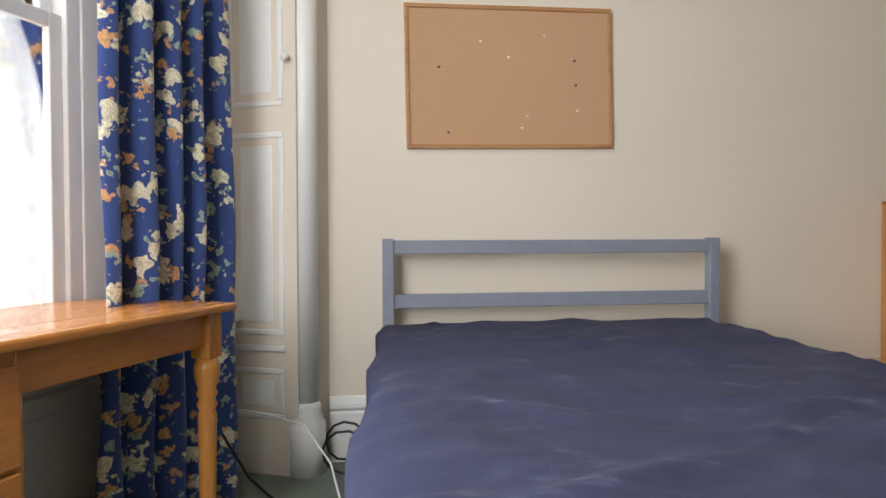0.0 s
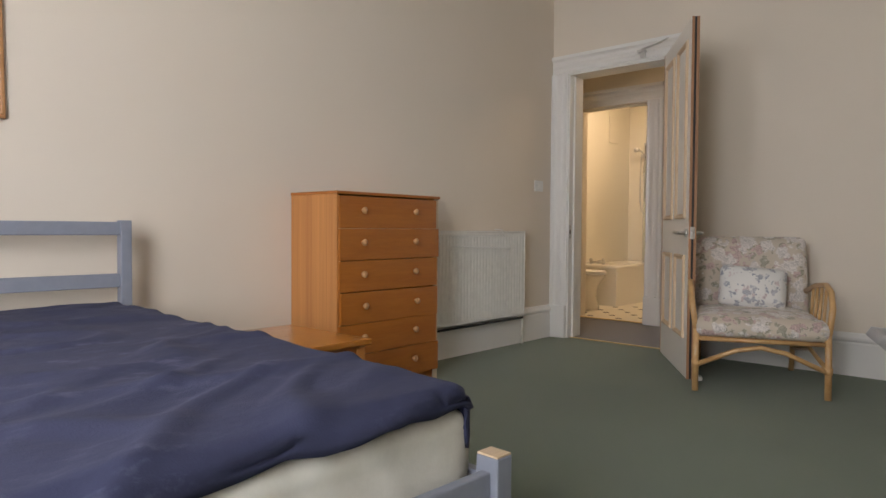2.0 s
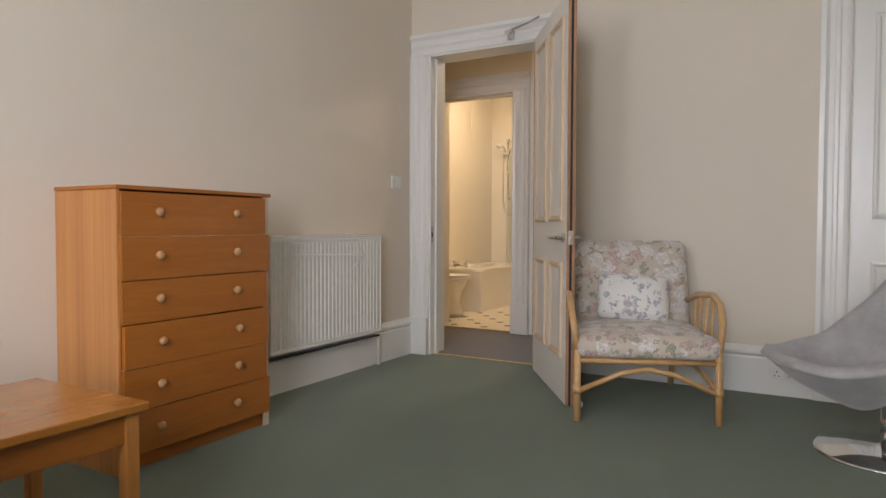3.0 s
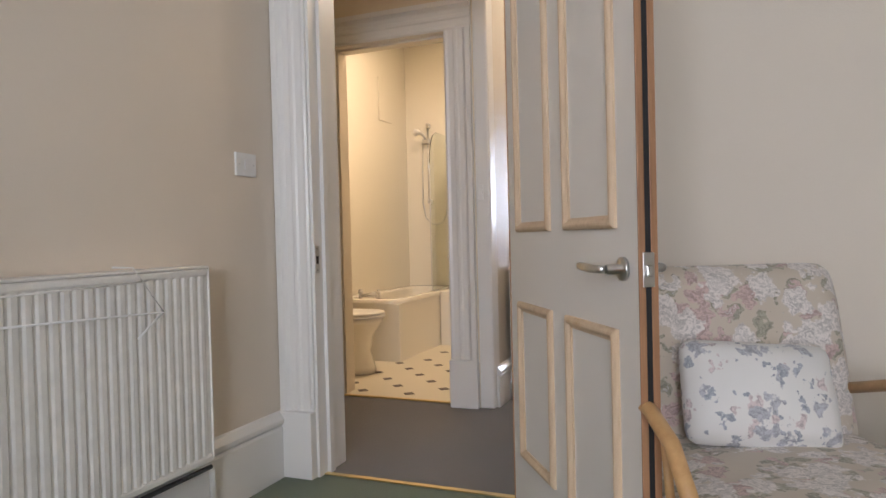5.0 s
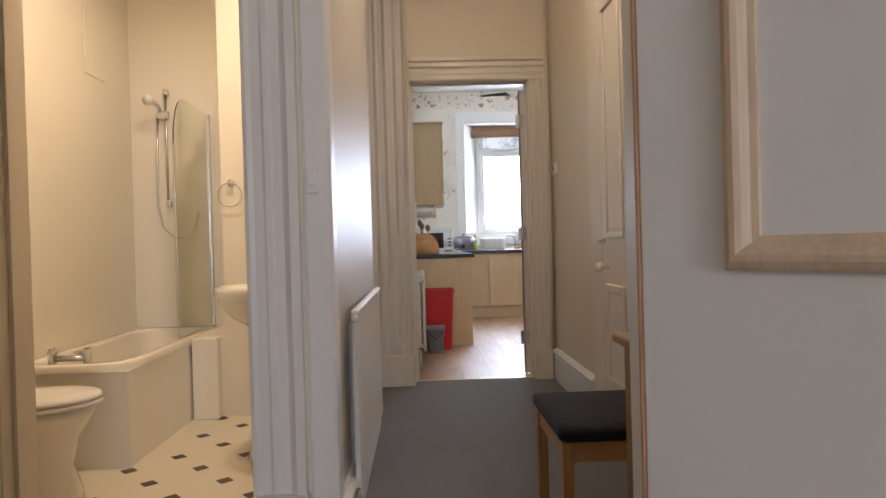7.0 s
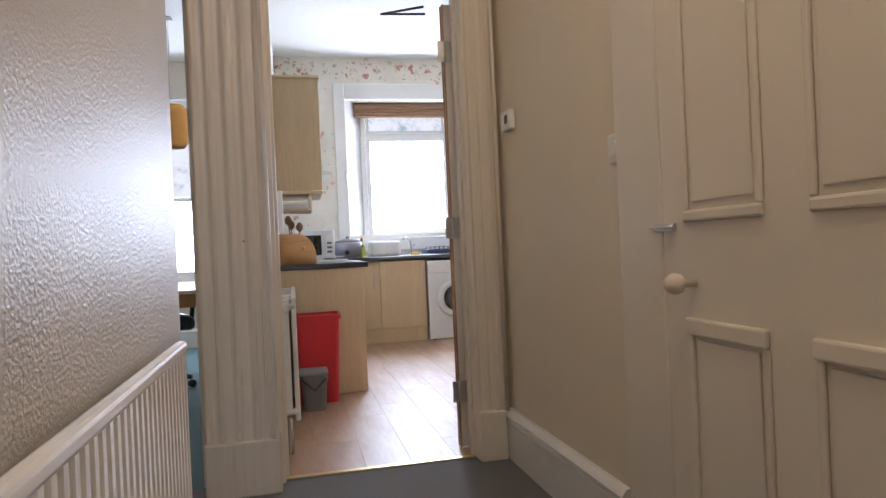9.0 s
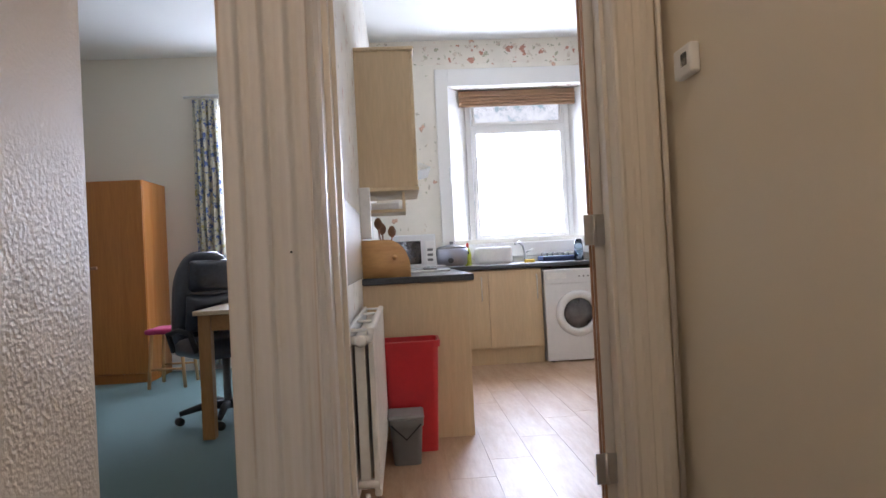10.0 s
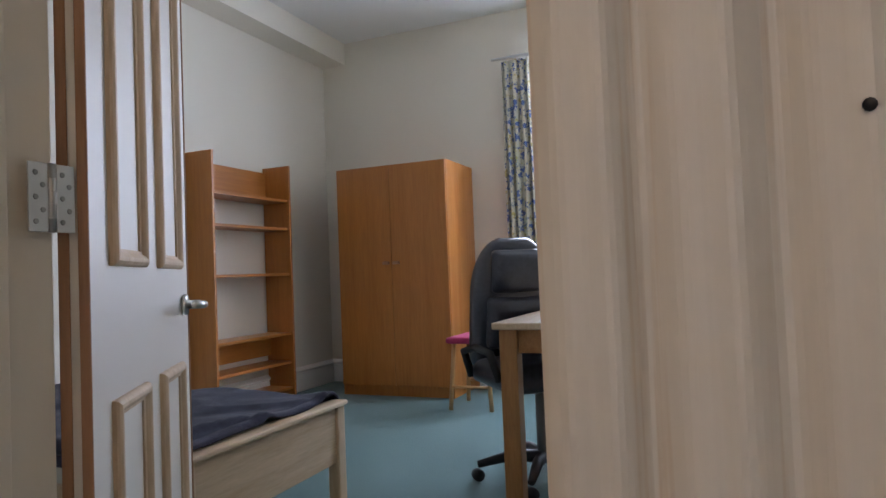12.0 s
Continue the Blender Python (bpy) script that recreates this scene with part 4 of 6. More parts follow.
# writing desk in the bay
DESKW = wood("glossy_orange_pine", (0.36, 0.12, 0.02), (0.56, 0.22, 0.045), (1.0, 12, 12), 0.22, 0.04, 0.4)
DESKV = wood("glossy_orange_pine_upright", (0.38, 0.14, 0.025), (0.58, 0.24, 0.05), (12, 12, 1.0), 0.22, 0.0, 0.4)
DM = Matrix(((U.x, N.x, 0, -0.709), (U.y, N.y, 0, 2.451), (0, 0, 1, 0), (0, 0, 0, 1)))
desk = thing("writing_desk", DM, "glossy orange pine writing desk with turned legs", "desk")
part("top", box(0, 1.22, 0, 0.52, 0.726, 0.75, 0.007), DESKW, desk)
part("apron", box(0.09, 0.66, 0.045, 0.065, 0.635, 0.726, 0.003), DESKW, desk)
part("end_rail", box(0.045, 0.065, 0.09, 0.355, 0.635, 0.726, 0.003), DESKW, desk)
LEG = [(0.012, 0.0), (0.018, 0.03), (0.022, 0.10), (0.024, 0.30), (0.026, 0.44), (0.022, 0.455), (0.03, 0.47), (0.022, 0.485), (0.03, 0.50), (0.024, 0.515), (0.034, 0.545), (0.036, 0.575), (0.028, 0.60)]
for x, y in ((0.06, 0.06), (0.06, 0.385), (1.14, 0.46)):
    leg = part("leg", lathe(LEG, 20, None, Matrix.Translation((x, y, 0))), DESKV, desk, "turned pine leg", True)
    part("leg_block", box(x - 0.03, x + 0.03, y - 0.03, y + 0.03, 0.60, 0.726, 0.004), DESKV, leg)
part("pedestal", box(0.64, 1.18, 0.05, 0.48, 0.06, 0.726, 0.004), DESKV, desk)
for k in range(3):
    dr = part("drawer", box(0.66, 1.16, 0.032, 0.05, 0.09 + k * 0.205, 0.285 + k * 0.205, 0.004), DESKW, desk)
    part("knob", lathe([(0.007, 0), (0.016, 0.016), (0.004, 0.028)], 14, None, Matrix.Translation((0.91, 0.034, 0.19 + k * 0.205)) @ Matrix.Rotation(radians(90), 4, "X")), DESKV, dr, "", True)


# curtains
def curtain(name, m, w, z0, z1, mat, label, folds=7, depth=0.05, seedv=0.0):
    b = bmesh.new()
    nx, nz = folds * 14, 40
    grid = []
    for j in range(nz + 1):
        v = j / nz
        row = []
        for i in range(nx + 1):
            u = i / nx
            ph = u * folds * 2 * math.pi + 0.5 * math.sin(v * 4 + u * 9 + seedv) + noise.noise(Vector((u * 4 + seedv, v * 2.5, 0))) * 1.2
            d = depth * (0.6 + 0.4 * (1 - v)) * math.sin(ph) + 0.02 * noise.noise(Vector((u * 7, v * 5, seedv)))
            row.append(b.verts.new((u * w * (0.94 + 0.06 * (1 - v)) + 0.008 * math.cos(ph * 2), d, z0 + (z1 - z0) * v)))
        grid.append(row)
    for j in range(nz):
        for i in range(nx):
            b.faces.new((grid[j][i], grid[j][i + 1], grid[j + 1][i + 1], grid[j + 1][i]))
    b.transform(m)
    ob = part(name, b, mat, None, label, True, "curtain")
    ob.modifiers.new("thickness", "SOLIDIFY").thickness = 0.003
    return ob


BLUE_FLORAL = floral("navy_floral_cotton", (0.025, 0.055, 0.20), ((0.80, 0.72, 0.52), (0.68, 0.36, 0.16)), (0.34, 0.42, 0.34), 11.5, 0.30)
curtain("curtain", BAY @ Matrix.Translation((0.25, 0.13, 0)), 0.65, 0.02, 2.75, BLUE_FLORAL, "navy blue floral cotton curtain drawn aside at the bay", 5, 0.045)
PALE_FLORAL = floral("pale_floral_cotton", (0.62, 0.60, 0.48), ((0.10, 0.16, 0.42), (0.55, 0.48, 0.18)), (0.24, 0.30, 0.40), 15.0, 0.34)

# cables on the floor by the bed
BLACK_CABLE = plain("black_cable", (0.012, 0.012, 0.013), 0.4)
pts = [(-0.40 + 0.10 * math.cos(a * 0.5) * (1 - a * 0.012), 2.98 + 0.03 * math.sin(a * 0.31), 0.10 + 0.09 * math.sin(a * 0.5) + 0.004 * a) for a in range(26)]
part("coiled_cable", tube([(p[0], p[1], max(0.006, p[2])) for p in pts] + [(-0.36, 2.7, 0.006), (-0.42, 2.4, 0.006)], 0.005, 8), BLACK_CABLE, None, "coiled black cable on the carpet beside the bed", True, "cable")
part("floor_cable", tube([(-0.78, 2.6, 0.33), (-0.72, 2.72, 0.15), (-0.66, 2.8, 0.05), (-0.60, 2.8, 0.008), (-0.5, 2.6, 0.006)], 0.005, 8), BLACK_CABLE, None, "black cable trailing down beside the desk", True, "cable")
part("white_cable", tube([(-0.95, 3.1, 0.30), (-0.72, 3.06, 0.27), (-0.56, 2.98, 0.24), (-0.46, 2.9, 0.12), (-0.42, 2.75, 0.02)], 0.004, 8), WHITE_PLASTIC, None, "white cable running past the column base", True, "cable")


# ---- wall plates ----
def wall_plate(name, m, w, h, label, category, rockers=1, sockets=0):
    """Local x along the wall, -y into the room."""
    p = thing(name, m, label, category)
    part("plate", box(-w / 2, w / 2, -0.010, 0, -h / 2, h / 2, 0.003), WHITE_PLASTIC, p)
    for k in range(rockers):
        x = (k - (rockers - 1) / 2) * 0.03
        part("rocker", box(x - 0.012, x + 0.012, -0.015, -0.010, -0.02, 0.02, 0.002), WHITE_PLASTIC, p)
    for k in range(sockets):
        x = (k - (sockets - 1) / 2) * w * 0.48
        for dx, dz in ((0, 0.012), (-0.011, -0.010), (0.011, -0.010)):
            part("pin_slot", box(x + dx - 0.003, x + dx + 0.003, -0.0112, -0.0098, dz - 0.004 - 0.012, dz + 0.004 - 0.012), BLACK, p)
    for sx in (-1, 1):
        part("screw", lathe([(0.003, 0), (0.0025, 0.0015)], 8, None, Matrix.Translation((sx * w * 0.36, -0.010, 0)) @ Matrix.Rotation(radians(90), 4, "X")), CHROME, p)
    return p


wall_plate("light_switch", pose(4.525, Y1, 1.258), 0.118, 0.088, "white plastic light switch on the bedroom wall", "switch", 1)
wall_plate("wall_socket", pose(X1 - 0.022, 0.80, 0.135, 0, 0, -90), 0.145, 0.085, "white plastic double socket on the skirting", "socket", 2, 2)
wall_plate("light_switch", pose(5.934, 2.80, 1.207, 0, 0, -90), 0.036, 0.09, "narrow white light switch on the hall architrave", "switch", 1)

# ---- cane armchair ----
CANE = wood("honey_cane", (0.48, 0.24, 0.08), (0.66, 0.40, 0.17), (3, 3, 3), 0.35, 0, 0.3)
CHINTZ = floral("faded_floral_chintz", (0.60, 0.52, 0.42), ((0.78, 0.72, 0.67), (0.62, 0.46, 0.42)), (0.42, 0.39, 0.30), 11.0, 0.44)
CHINTZ_W = floral("white_floral_cotton", (0.76, 0.74, 0.70), ((0.52, 0.52, 0.55), (0.70, 0.60, 0.58)), (0.44, 0.46, 0.50), 12.0, 0.27)
CHAIR = pose(4.17, 1.50, 0, 0, 0, -67)
chair = thing("cane_armchair", CHAIR @ Matrix.Diagonal((1.05, 1, 0.965, 1)), "bamboo cane armchair with faded floral cushions", "armchair")
# local: front towards -y, x across
HW, FD, BD = 0.315, -0.40, 0.36
for sx in (-1, 1):
    x = sx * HW
    part("front_leg", tube([(x, FD, 0), (x, FD + 0.005, 0.18), (x * 0.99, FD + 0.01, 0.40)], 0.017, 10), CANE, chair, "", True)
    part("back_leg", tube([(x * 0.85, BD + 0.03, 0), (x * 0.85, BD - 0.03, 0.25), (x * 0.86, BD, 0.55), (x * 0.80, BD + 0.10, 0.82)], 0.016, 10), CANE, chair, "", True)
    part("arm_rail", tube([(x, FD + 0.005, 0.36), (x * 1.06, FD + 0.03, 0.50), (x * 1.08, FD + 0.10, 0.585), (x * 1.08, FD + 0.22, 0.62), (x * 1.05, 0.05, 0.60), (x * 0.96, BD - 0.03, 0.52)], 0.016, 10), CANE, chair, "", True)
    for k in range(4):
        y = FD + 0.16 + k * 0.11
        part("arm_spindle", tube([(x, y, 0.33), (x * 1.05, y + 0.01, 0.60)], 0.009, 8), CANE, chair, "", True)
    part("side_stretcher", tube([(x, FD, 0.16), (x * 0.94, -0.02, 0.22), (x * 0.85, BD - 0.02, 0.16)], 0.012, 8), CANE, chair, "", True)
    part("binding", lathe([(0.021, 0), (0.021, 0.04)], 12, None, Matrix.Translation((x, FD + 0.004, 0.14))), CANE, chair, "wrapped cane binding", True)
part("front_brace", tube([(-HW, FD, 0.15), (-0.12, FD, 0.245), (0, FD, 0.27), (0.12, FD, 0.245), (HW, FD, 0.15)], 0.014, 10), CANE, chair, "", True)
part("front_rail", tube([(-HW, FD + 0.01, 0.305), (HW, FD + 0.01, 0.305)], 0.014, 10), CANE, chair, "", True)
part("back_rail", tube([(-HW * 0.86, BD, 0.30), (HW * 0.86, BD, 0.30)], 0.014, 10), CANE, chair, "", True)
part("top_rail", tube([(-HW * 0.8, BD + 0.10, 0.81), (-HW * 0.5, BD + 0.11, 0.845), (HW * 0.5, BD + 0.11, 0.845), (HW * 0.8, BD + 0.10, 0.81)], 0.015, 10), CANE, chair, "", True)


def plump(p, u):
    k = (1 - (2 * u.x) ** 4) * (1 - (2 * u.y) ** 4)
    n = noise.noise(p * 7) * 0.010 + noise.noise(p * 19) * 0.004
    return (0, 0, (0.03 * k + n) * (1 if u.z > 0 else 0.4))


part("seat_cushion", soft_box(-0.325, 0.325, FD - 0.03, 0.27, 0.315, 0.425, 0.05, 18, 18, plump), CHINTZ, chair, "faded floral chintz seat cushion", True)
b = soft_box(-0.31, 0.33, -0.28, 0.30, -0.055, 0.065, 0.055, 18, 18, plump)
b.transform(Matrix.Translation((0, 0.30, 0.60)) @ Matrix.Rotation(radians(76), 4, "X"))
part("back_cushion", b, CHINTZ, chair, "faded floral chintz back cushion", True)
b = soft_box(-0.21, 0.17, -0.13, 0.13, -0.036, 0.036, 0.034, 14, 14, plump)
b.transform(CHAIR @ Matrix.Translation((0.03, 0.10, 0.55)) @ Matrix.Rotation(radians(66), 4, "X") @ Matrix.Rotation(radians(-5), 4, "Z"))
part("scatter_cushion", b, CHINTZ_W, None, "small white floral scatter cushion on the armchair", True, "cushion")

# ---- grey shell swivel chair ----
GREY_WOOL = cloth("grey_wool_felt", (0.36, 0.345, 0.34), (0.44, 0.425, 0.415), 300, 0.4)
shell = thing("swivel_chair", pose(3.86, 0.38, 0, 0, 0, 203), "grey wool shell swivel chair on a chrome disc base", "chair")
part("base_disc", lathe([(0.275, 0), (0.275, 0.006), (0.265, 0.014), (0.06, 0.03), (0.035, 0.04)], 40), plain("polished_chrome", (0.75, 0.75, 0.75), 0.06, 1.0), shell, "polished chrome disc base", True)
part("stem", lathe([(0.028, 0.03), (0.028, 0.21)], 20), plain("chrome_stem", (0.7, 0.7, 0.7), 0.12, 1.0), shell, "", True)
b = bmesh.new()
rows = []
STATIONS = (0, 0.15, 0.45, 0.7, 0.85, 1)
for j in range(33):
    v = j / 32
    y = -0.46 + 0.74 * v
    mid = float(np.interp(v, STATIONS, (0.41, 0.31, 0.20, 0.30, 0.58, 1.02)))
    rim = float(np.interp(v, STATIONS, (0.41, 0.40, 0.47, 0.68, 0.87, 1.00)))
    half = 0.15 + 0.20 * math.sin(math.pi * min(1.0, v * 1.1) ** 0.8)
    row = []
    for i in range(25):
        u = -1 + 2 * i / 24
        row.append(b.verts.new((half * u, y, mid + (rim - mid) * abs(u) ** 2.2)))
    rows.append(row)
for r0, r1 in zip(rows, rows[1:]):
    for i in range(24):
        b.faces.new((r0[i], r0[i + 1], r1[i + 1], r1[i]))
for _ in range(6):
    bmesh.ops.smooth_vert(b, verts=b.verts[:], factor=0.5, use_axis_x=True, use_axis_y=True, use_axis_z=True)
seat = part("shell_seat", b, GREY_WOOL, shell, "grey wool upholstered shell", True)
so = seat.modifiers.new("thickness", "SOLIDIFY")
so.thickness, so.offset = 0.045, 0

# ---- hall ----
part("cupboard_frame", box(7.33, 7.56, 1.505, 1.545, 0, 2.3, 0.01), OLD_GLOSS, None, "aged white gloss cupboard door post", False, "architrave", "structure")
cup = thing("cupboard_door", pose(7.325, 1.515, 0, 0, 0, 180) @ Matrix.Diagonal((1, -1, 1, 1)), "aged white gloss panelled cupboard door, shut and bolted", "door")
part("leaf", box(0, 0.86, 0, 0.03, 0.01, 2.3, 0.003), OLD_GLOSS, cup)
for x0, x1 in ((0.10, 0.37), (0.49, 0.76)):
    for lo, hi in ((0.30, 0.76), (1.02, 2.15)):
        panel = part("raised_panel", box(x0 + 0.03, x1 - 0.03, 0.03, 0.036, lo + 0.03, hi - 0.03, 0.003), OLD_GLOSS, cup)
        bm = box(x0, x1, 0.03, 0.048, hi - 0.02, hi + 0.02, 0.006)
        box(x0, x1, 0.03, 0.042, lo - 0.015, lo + 0.012, 0.006, bm)
        box(x0, x0 + 0.018, 0.03, 0.040, lo + 0.012, hi - 0.02, 0.005, bm)
        box(x1 - 0.018, x1, 0.03, 0.040, lo + 0.012, hi - 0.02, 0.005, bm)
        part("moulding", bm, OLD_GLOSS, cup)
part("bottom_moulding", box(0.08, 0.40, 0.03, 0.048, 0.02, 0.06, 0.01), OLD_GLOSS, cup)
part("knob", lathe([(0.01, 0), (0.009, 0.03), (0.022, 0.04), (0.026, 0.055), (0.018, 0.072), (0.004, 0.076)], 18, None, Matrix.Translation((0.125, 0.03, 0.862)) @ Matrix.Rotation(radians(-90), 4, "X")), OLD_GLOSS, cup, "white china door knob", True)
bolt = part("bolt", tube([(-0.035, 0.045, 0.995), (0.065, 0.045, 0.995)], 0.005, 10), CHROME, cup, "small steel slide bolt", True)
part("bolt_plate", box(-0.03, 0.06, 0.03, 0.042, 0.985, 1.005, 0.002), CHROME, bolt)
part("hall_pipe", tube([(8.665, 1.545, 0.22), (8.665, 1.545, 2.9)], 0.009, 8), OLD_GLOSS, None, "painted pipe up the hall corner", True, "pipe")
thermo = thing("thermostat", pose(8.515, 1.5195, 1.50, 0, 0, 180), "white plastic wall thermostat with a dark display", "thermostat")
part("case", box(-0.055, 0.055, -0.03, 0, -0.042, 0.042, 0.008), WHITE_PLASTIC, thermo)
part("display", box(0.0, 0.035, -0.032, -0.03, -0.016, 0.02, 0.001), plain("dark_lcd", (0.05, 0.05, 0.05), 0.2), thermo)
wall_plate("light_switch", pose(7.605, 1.512, 1.24, 0, 0, 180), 0.085, 0.085, "white plastic light switch beside the cupboard", "switch", 1)
for x in (5.74,):
    part("wall_batten", box(x, x + 0.03, 1.505, 1.510, 0, 2.9, 0.002), OLD_GLOSS, None, "thin cream upright batten on the alcove wall", False, "trim", "structure")

# hall dresser
WAX = wood("waxed_pine", (0.30, 0.16, 0.06), (0.46, 0.29, 0.13), (1.2, 11, 11), 0.42, 0.05, 0.1)
WAXV = wood("waxed_pine_upright", (0.30, 0.16, 0.06), (0.46, 0.29, 0.13), (11, 11, 1.2), 0.42, 0.05, 0.1)
RECESS_SHADE = plain("recess_shade", (0.02, 0.018, 0.016), 0.8)
IRON = plain("black_iron_knob", (0.03, 0.028, 0.027), 0.4, 0.3)
dress = thing("pine_dresser", pose(4.95, 1.51, 0), "waxed pine drawer dresser with black knobs", "dresser")
part("top", box(0, 0.775, 0, 0.465, 0.725, 0.75, 0.006), WAX, dress)
for x in (0.02, 0.70):
    part("corner_post", box(x, x + 0.05, 0.39, 0.44, 0, 0.725, 0.003), WAXV, dress)
    part("side_panel", box(x + 0.01, x + 0.03, 0.01, 0.39, 0.06, 0.725, 0.002), WAXV, dress)
part("back_panel", box(0.03, 0.74, 0, 0.012, 0.06, 0.725), WAXV, dress)
# Near-black box inside the carcass; its colour stands for the shade there.
part("carcass_shadow", box(0.05, 0.72, 0.02, 0.385, 0.06, 0.70), RECESS_SHADE, dress)
for k, (lo, hi) in enumerate(((0.435, 0.66), (0.20, 0.405), (0.07, 0.18))):
    part("rail", box(0.07, 0.70, 0.40, 0.436, hi if k else 0.70, hi + 0.025 if k else 0.725, 0.002), WAX, dress)
    dr = part("drawer", box(0.08, 0.69, 0.41, 0.438, lo, hi, 0.004), WAX, dress)
    for x in (0.22, 0.55):
        part("knob", lathe([(0.006, 0), (0.006, 0.012), (0.017, 0.018), (0.015, 0.028), (0.004, 0.03)], 16, None, Matrix.Translation((x, 0.438, (lo + hi) / 2)) @ Matrix.Rotation(radians(-90), 4, "X")), IRON, dr, "black iron knob", True)
# things on the dresser
NAVY_CARD = plain("black_card", (0.012, 0.013, 0.018), 0.45)
binder = thing("ring_binder", pose(5.63, 1.765, 0.75, 0, 0, 40), "black lever-arch file standing on the dresser", "folder")
part("cover", box(-0.075, 0.085, -0.035, 0.035, 0, 0.222, 0.004), NAVY_CARD, binder)
part("spine_sleeve", box(0.085, 0.087, -0.03, 0.03, 0.01, 0.225, 0.0005), plain("clear_sleeve", (0.05, 0.055, 0.07), 0.1, 0, 0.5), binder)
PAPER, RED_P, BLUE_P = plain("white_paper", (0.70, 0.67, 0.64), 0.7), plain("red_print", (0.45, 0.10, 0.07), 0.5), plain("blue_print", (0.05, 0.10, 0.30), 0.5)
for k, (dx, dy, rz, mat, name) in enumerate(((0.50, 0.33, 25, RED_P, "red printed leaflet"), (0.47, 0.29, 12, BLUE_P, "blue printed leaflet"), (0.52, 0.31, -14, BLUE_P, "folded blue leaflet"))):
    part("leaflet", box(-0.11, 0.11, -0.075, 0.075, 0, 0.004, 0.001, None, pose(4.95 + dx, 1.51 + dy, 0.75 + 0.0045 * k, 0, 0, rz)), mat, None, name + " lying on the dresser", False, "leaflet", "", "post on the dresser")
dish = part("glass_dish", lathe([(0.06, 0), (0.07, 0.004), (0.135, 0.05), (0.15, 0.075), (0.145, 0.075), (0.13, 0.052), (0.065, 0.009), (0.001, 0.008)], 32, None, Matrix.Translation((5.24, 1.80, 0.75))), plain("pale_green_ceramic", (0.38, 0.48, 0.46), 0.2, 0, 0.4), None, "shallow pale green dish full of post on the dresser", True, "dish")
for k, (mat, rz, dz) in enumerate(((PAPER, 8, 0.078), (RED_P, 40, 0.083), (PAPER, -20, 0.087))):
    part("envelope", box(-0.12, 0.12, -0.085, 0.085, 0, 0.0035, 0.001, None, pose(5.25, 1.795, 0.75 + dz, 6, 3 - 3 * k, rz)), mat, None, ("white" if mat is PAPER else "red printed") + " envelope heaped in the dish", False, "envelope", "", "post in the dish")
for k, (dx, dy, rz, mat, what) in enumerate(((0.03, 0.02, 24, PAPER, "white"), (-0.03, 0.05, -12, BLUE_P, "blue printed"), (0.05, -0.03, 12, RED_P, "red printed"), (0.0, 0.03, -4, PAPER, "white"))):
    part("letter", box(-0.135, 0.135, -0.095, 0.095, 0, 0.002, 0.0008, None, pose(5.27 + dx, 1.80 + dy, 0.838 + 0.006 * k, 5 - 2 * k, 4, rz)), mat, None, what + " letter lying across the heaped dish", False, "letter", "", "post in the dish")
keys = thing("key_bunch", pose(5.26, 1.86, 0.869), "small bunch of keys on the post", "keys")
part("key_ring", tube([(0.014 * math.cos(a * math.pi / 8), 0.014 * math.sin(a * math.pi / 8), 0.002) for a in range(16)], 0.0012, 6, None, True), CHROME, keys, "", True)
for a in (20, 65):
    part("key", box(0.012, 0.06, -0.006, 0.006, 0, 0.002, 0.0008, None, Matrix.Rotation(radians(a), 4, "Z")), BRASS, keys)
tray = thing("letter_tray", pose(5.42, 1.58, 0.75), "white letter tray stacked with papers and cable", "letter tray")
part("tray_shelf", box(-0.17, 0.19, -0.06, 0.10, 0.135, 0.15, 0.003), WHITE_PLASTIC, tray)
for x in (-0.16, 0.18):
    part("tray_leg", box(x - 0.008, x + 0.008, -0.05, 0.09, 0, 0.135, 0.002), WHITE_PLASTIC, tray)
for k in range(3):
    part("paper_sheet", box(-0.14 + 0.01 * k, 0.16, -0.05, 0.09, 0.151 + k * 0.012, 0.160 + k * 0.012, 0.002), PAPER if k else NAVY_CARD, tray)
part("white_cable", tube([(5.60, 1.70, 0.90), (5.58, 1.70, 0.925), (5.50, 1.68, 0.955), (5.40, 1.69, 0.948), (5.30, 1.66, 0.96), (5.22, 1.64, 0.948)], 0.004, 8), WHITE_PLASTIC, None, "white cable laid over the letter tray", True, "cable")
lamp = thing("desk_lamp", pose(5.55, 1.55, 0.75), "white metal desk lamp with a dish shade", "lamp")
part("base", lathe([(0.06, 0), (0.06, 0.012), (0.02, 0.02)], 24), WHITE_PLASTIC, lamp, "", True)
part("stem", tube([(0, 0, 0.02), (0.0, 0.0, 0.28), (0.01, 0.01, 0.42)], 0.007, 10), WHITE_PLASTIC, lamp, "", True)
sh = Matrix.Translation((0.03, 0.03, 0.45)) @ Matrix.Rotation(radians(-78), 4, "X") @ Matrix.Rotation(radians(-25), 4, "Y")
part("shade", lathe([(0.018, -0.07), (0.03, -0.06), (0.055, -0.02), (0.06, 0.0), (0.056, 0.0), (0.055, -0.02), (0.027, -0.055), (0.001, -0.06)], 28, None, sh), plain("cream_enamel", (0.62, 0.60, 0.54), 0.35), lamp, "", True)
part("bulb", lathe([(0.012, -0.055), (0.014, -0.04), (0.025, -0.02), (0.024, -0.005), (0.012, 0.005), (0.001, 0.006)], 18, None, sh), plain("opal_bulb", (0.85, 0.83, 0.78), 0.3), lamp, "opal lamp bulb, off", True)

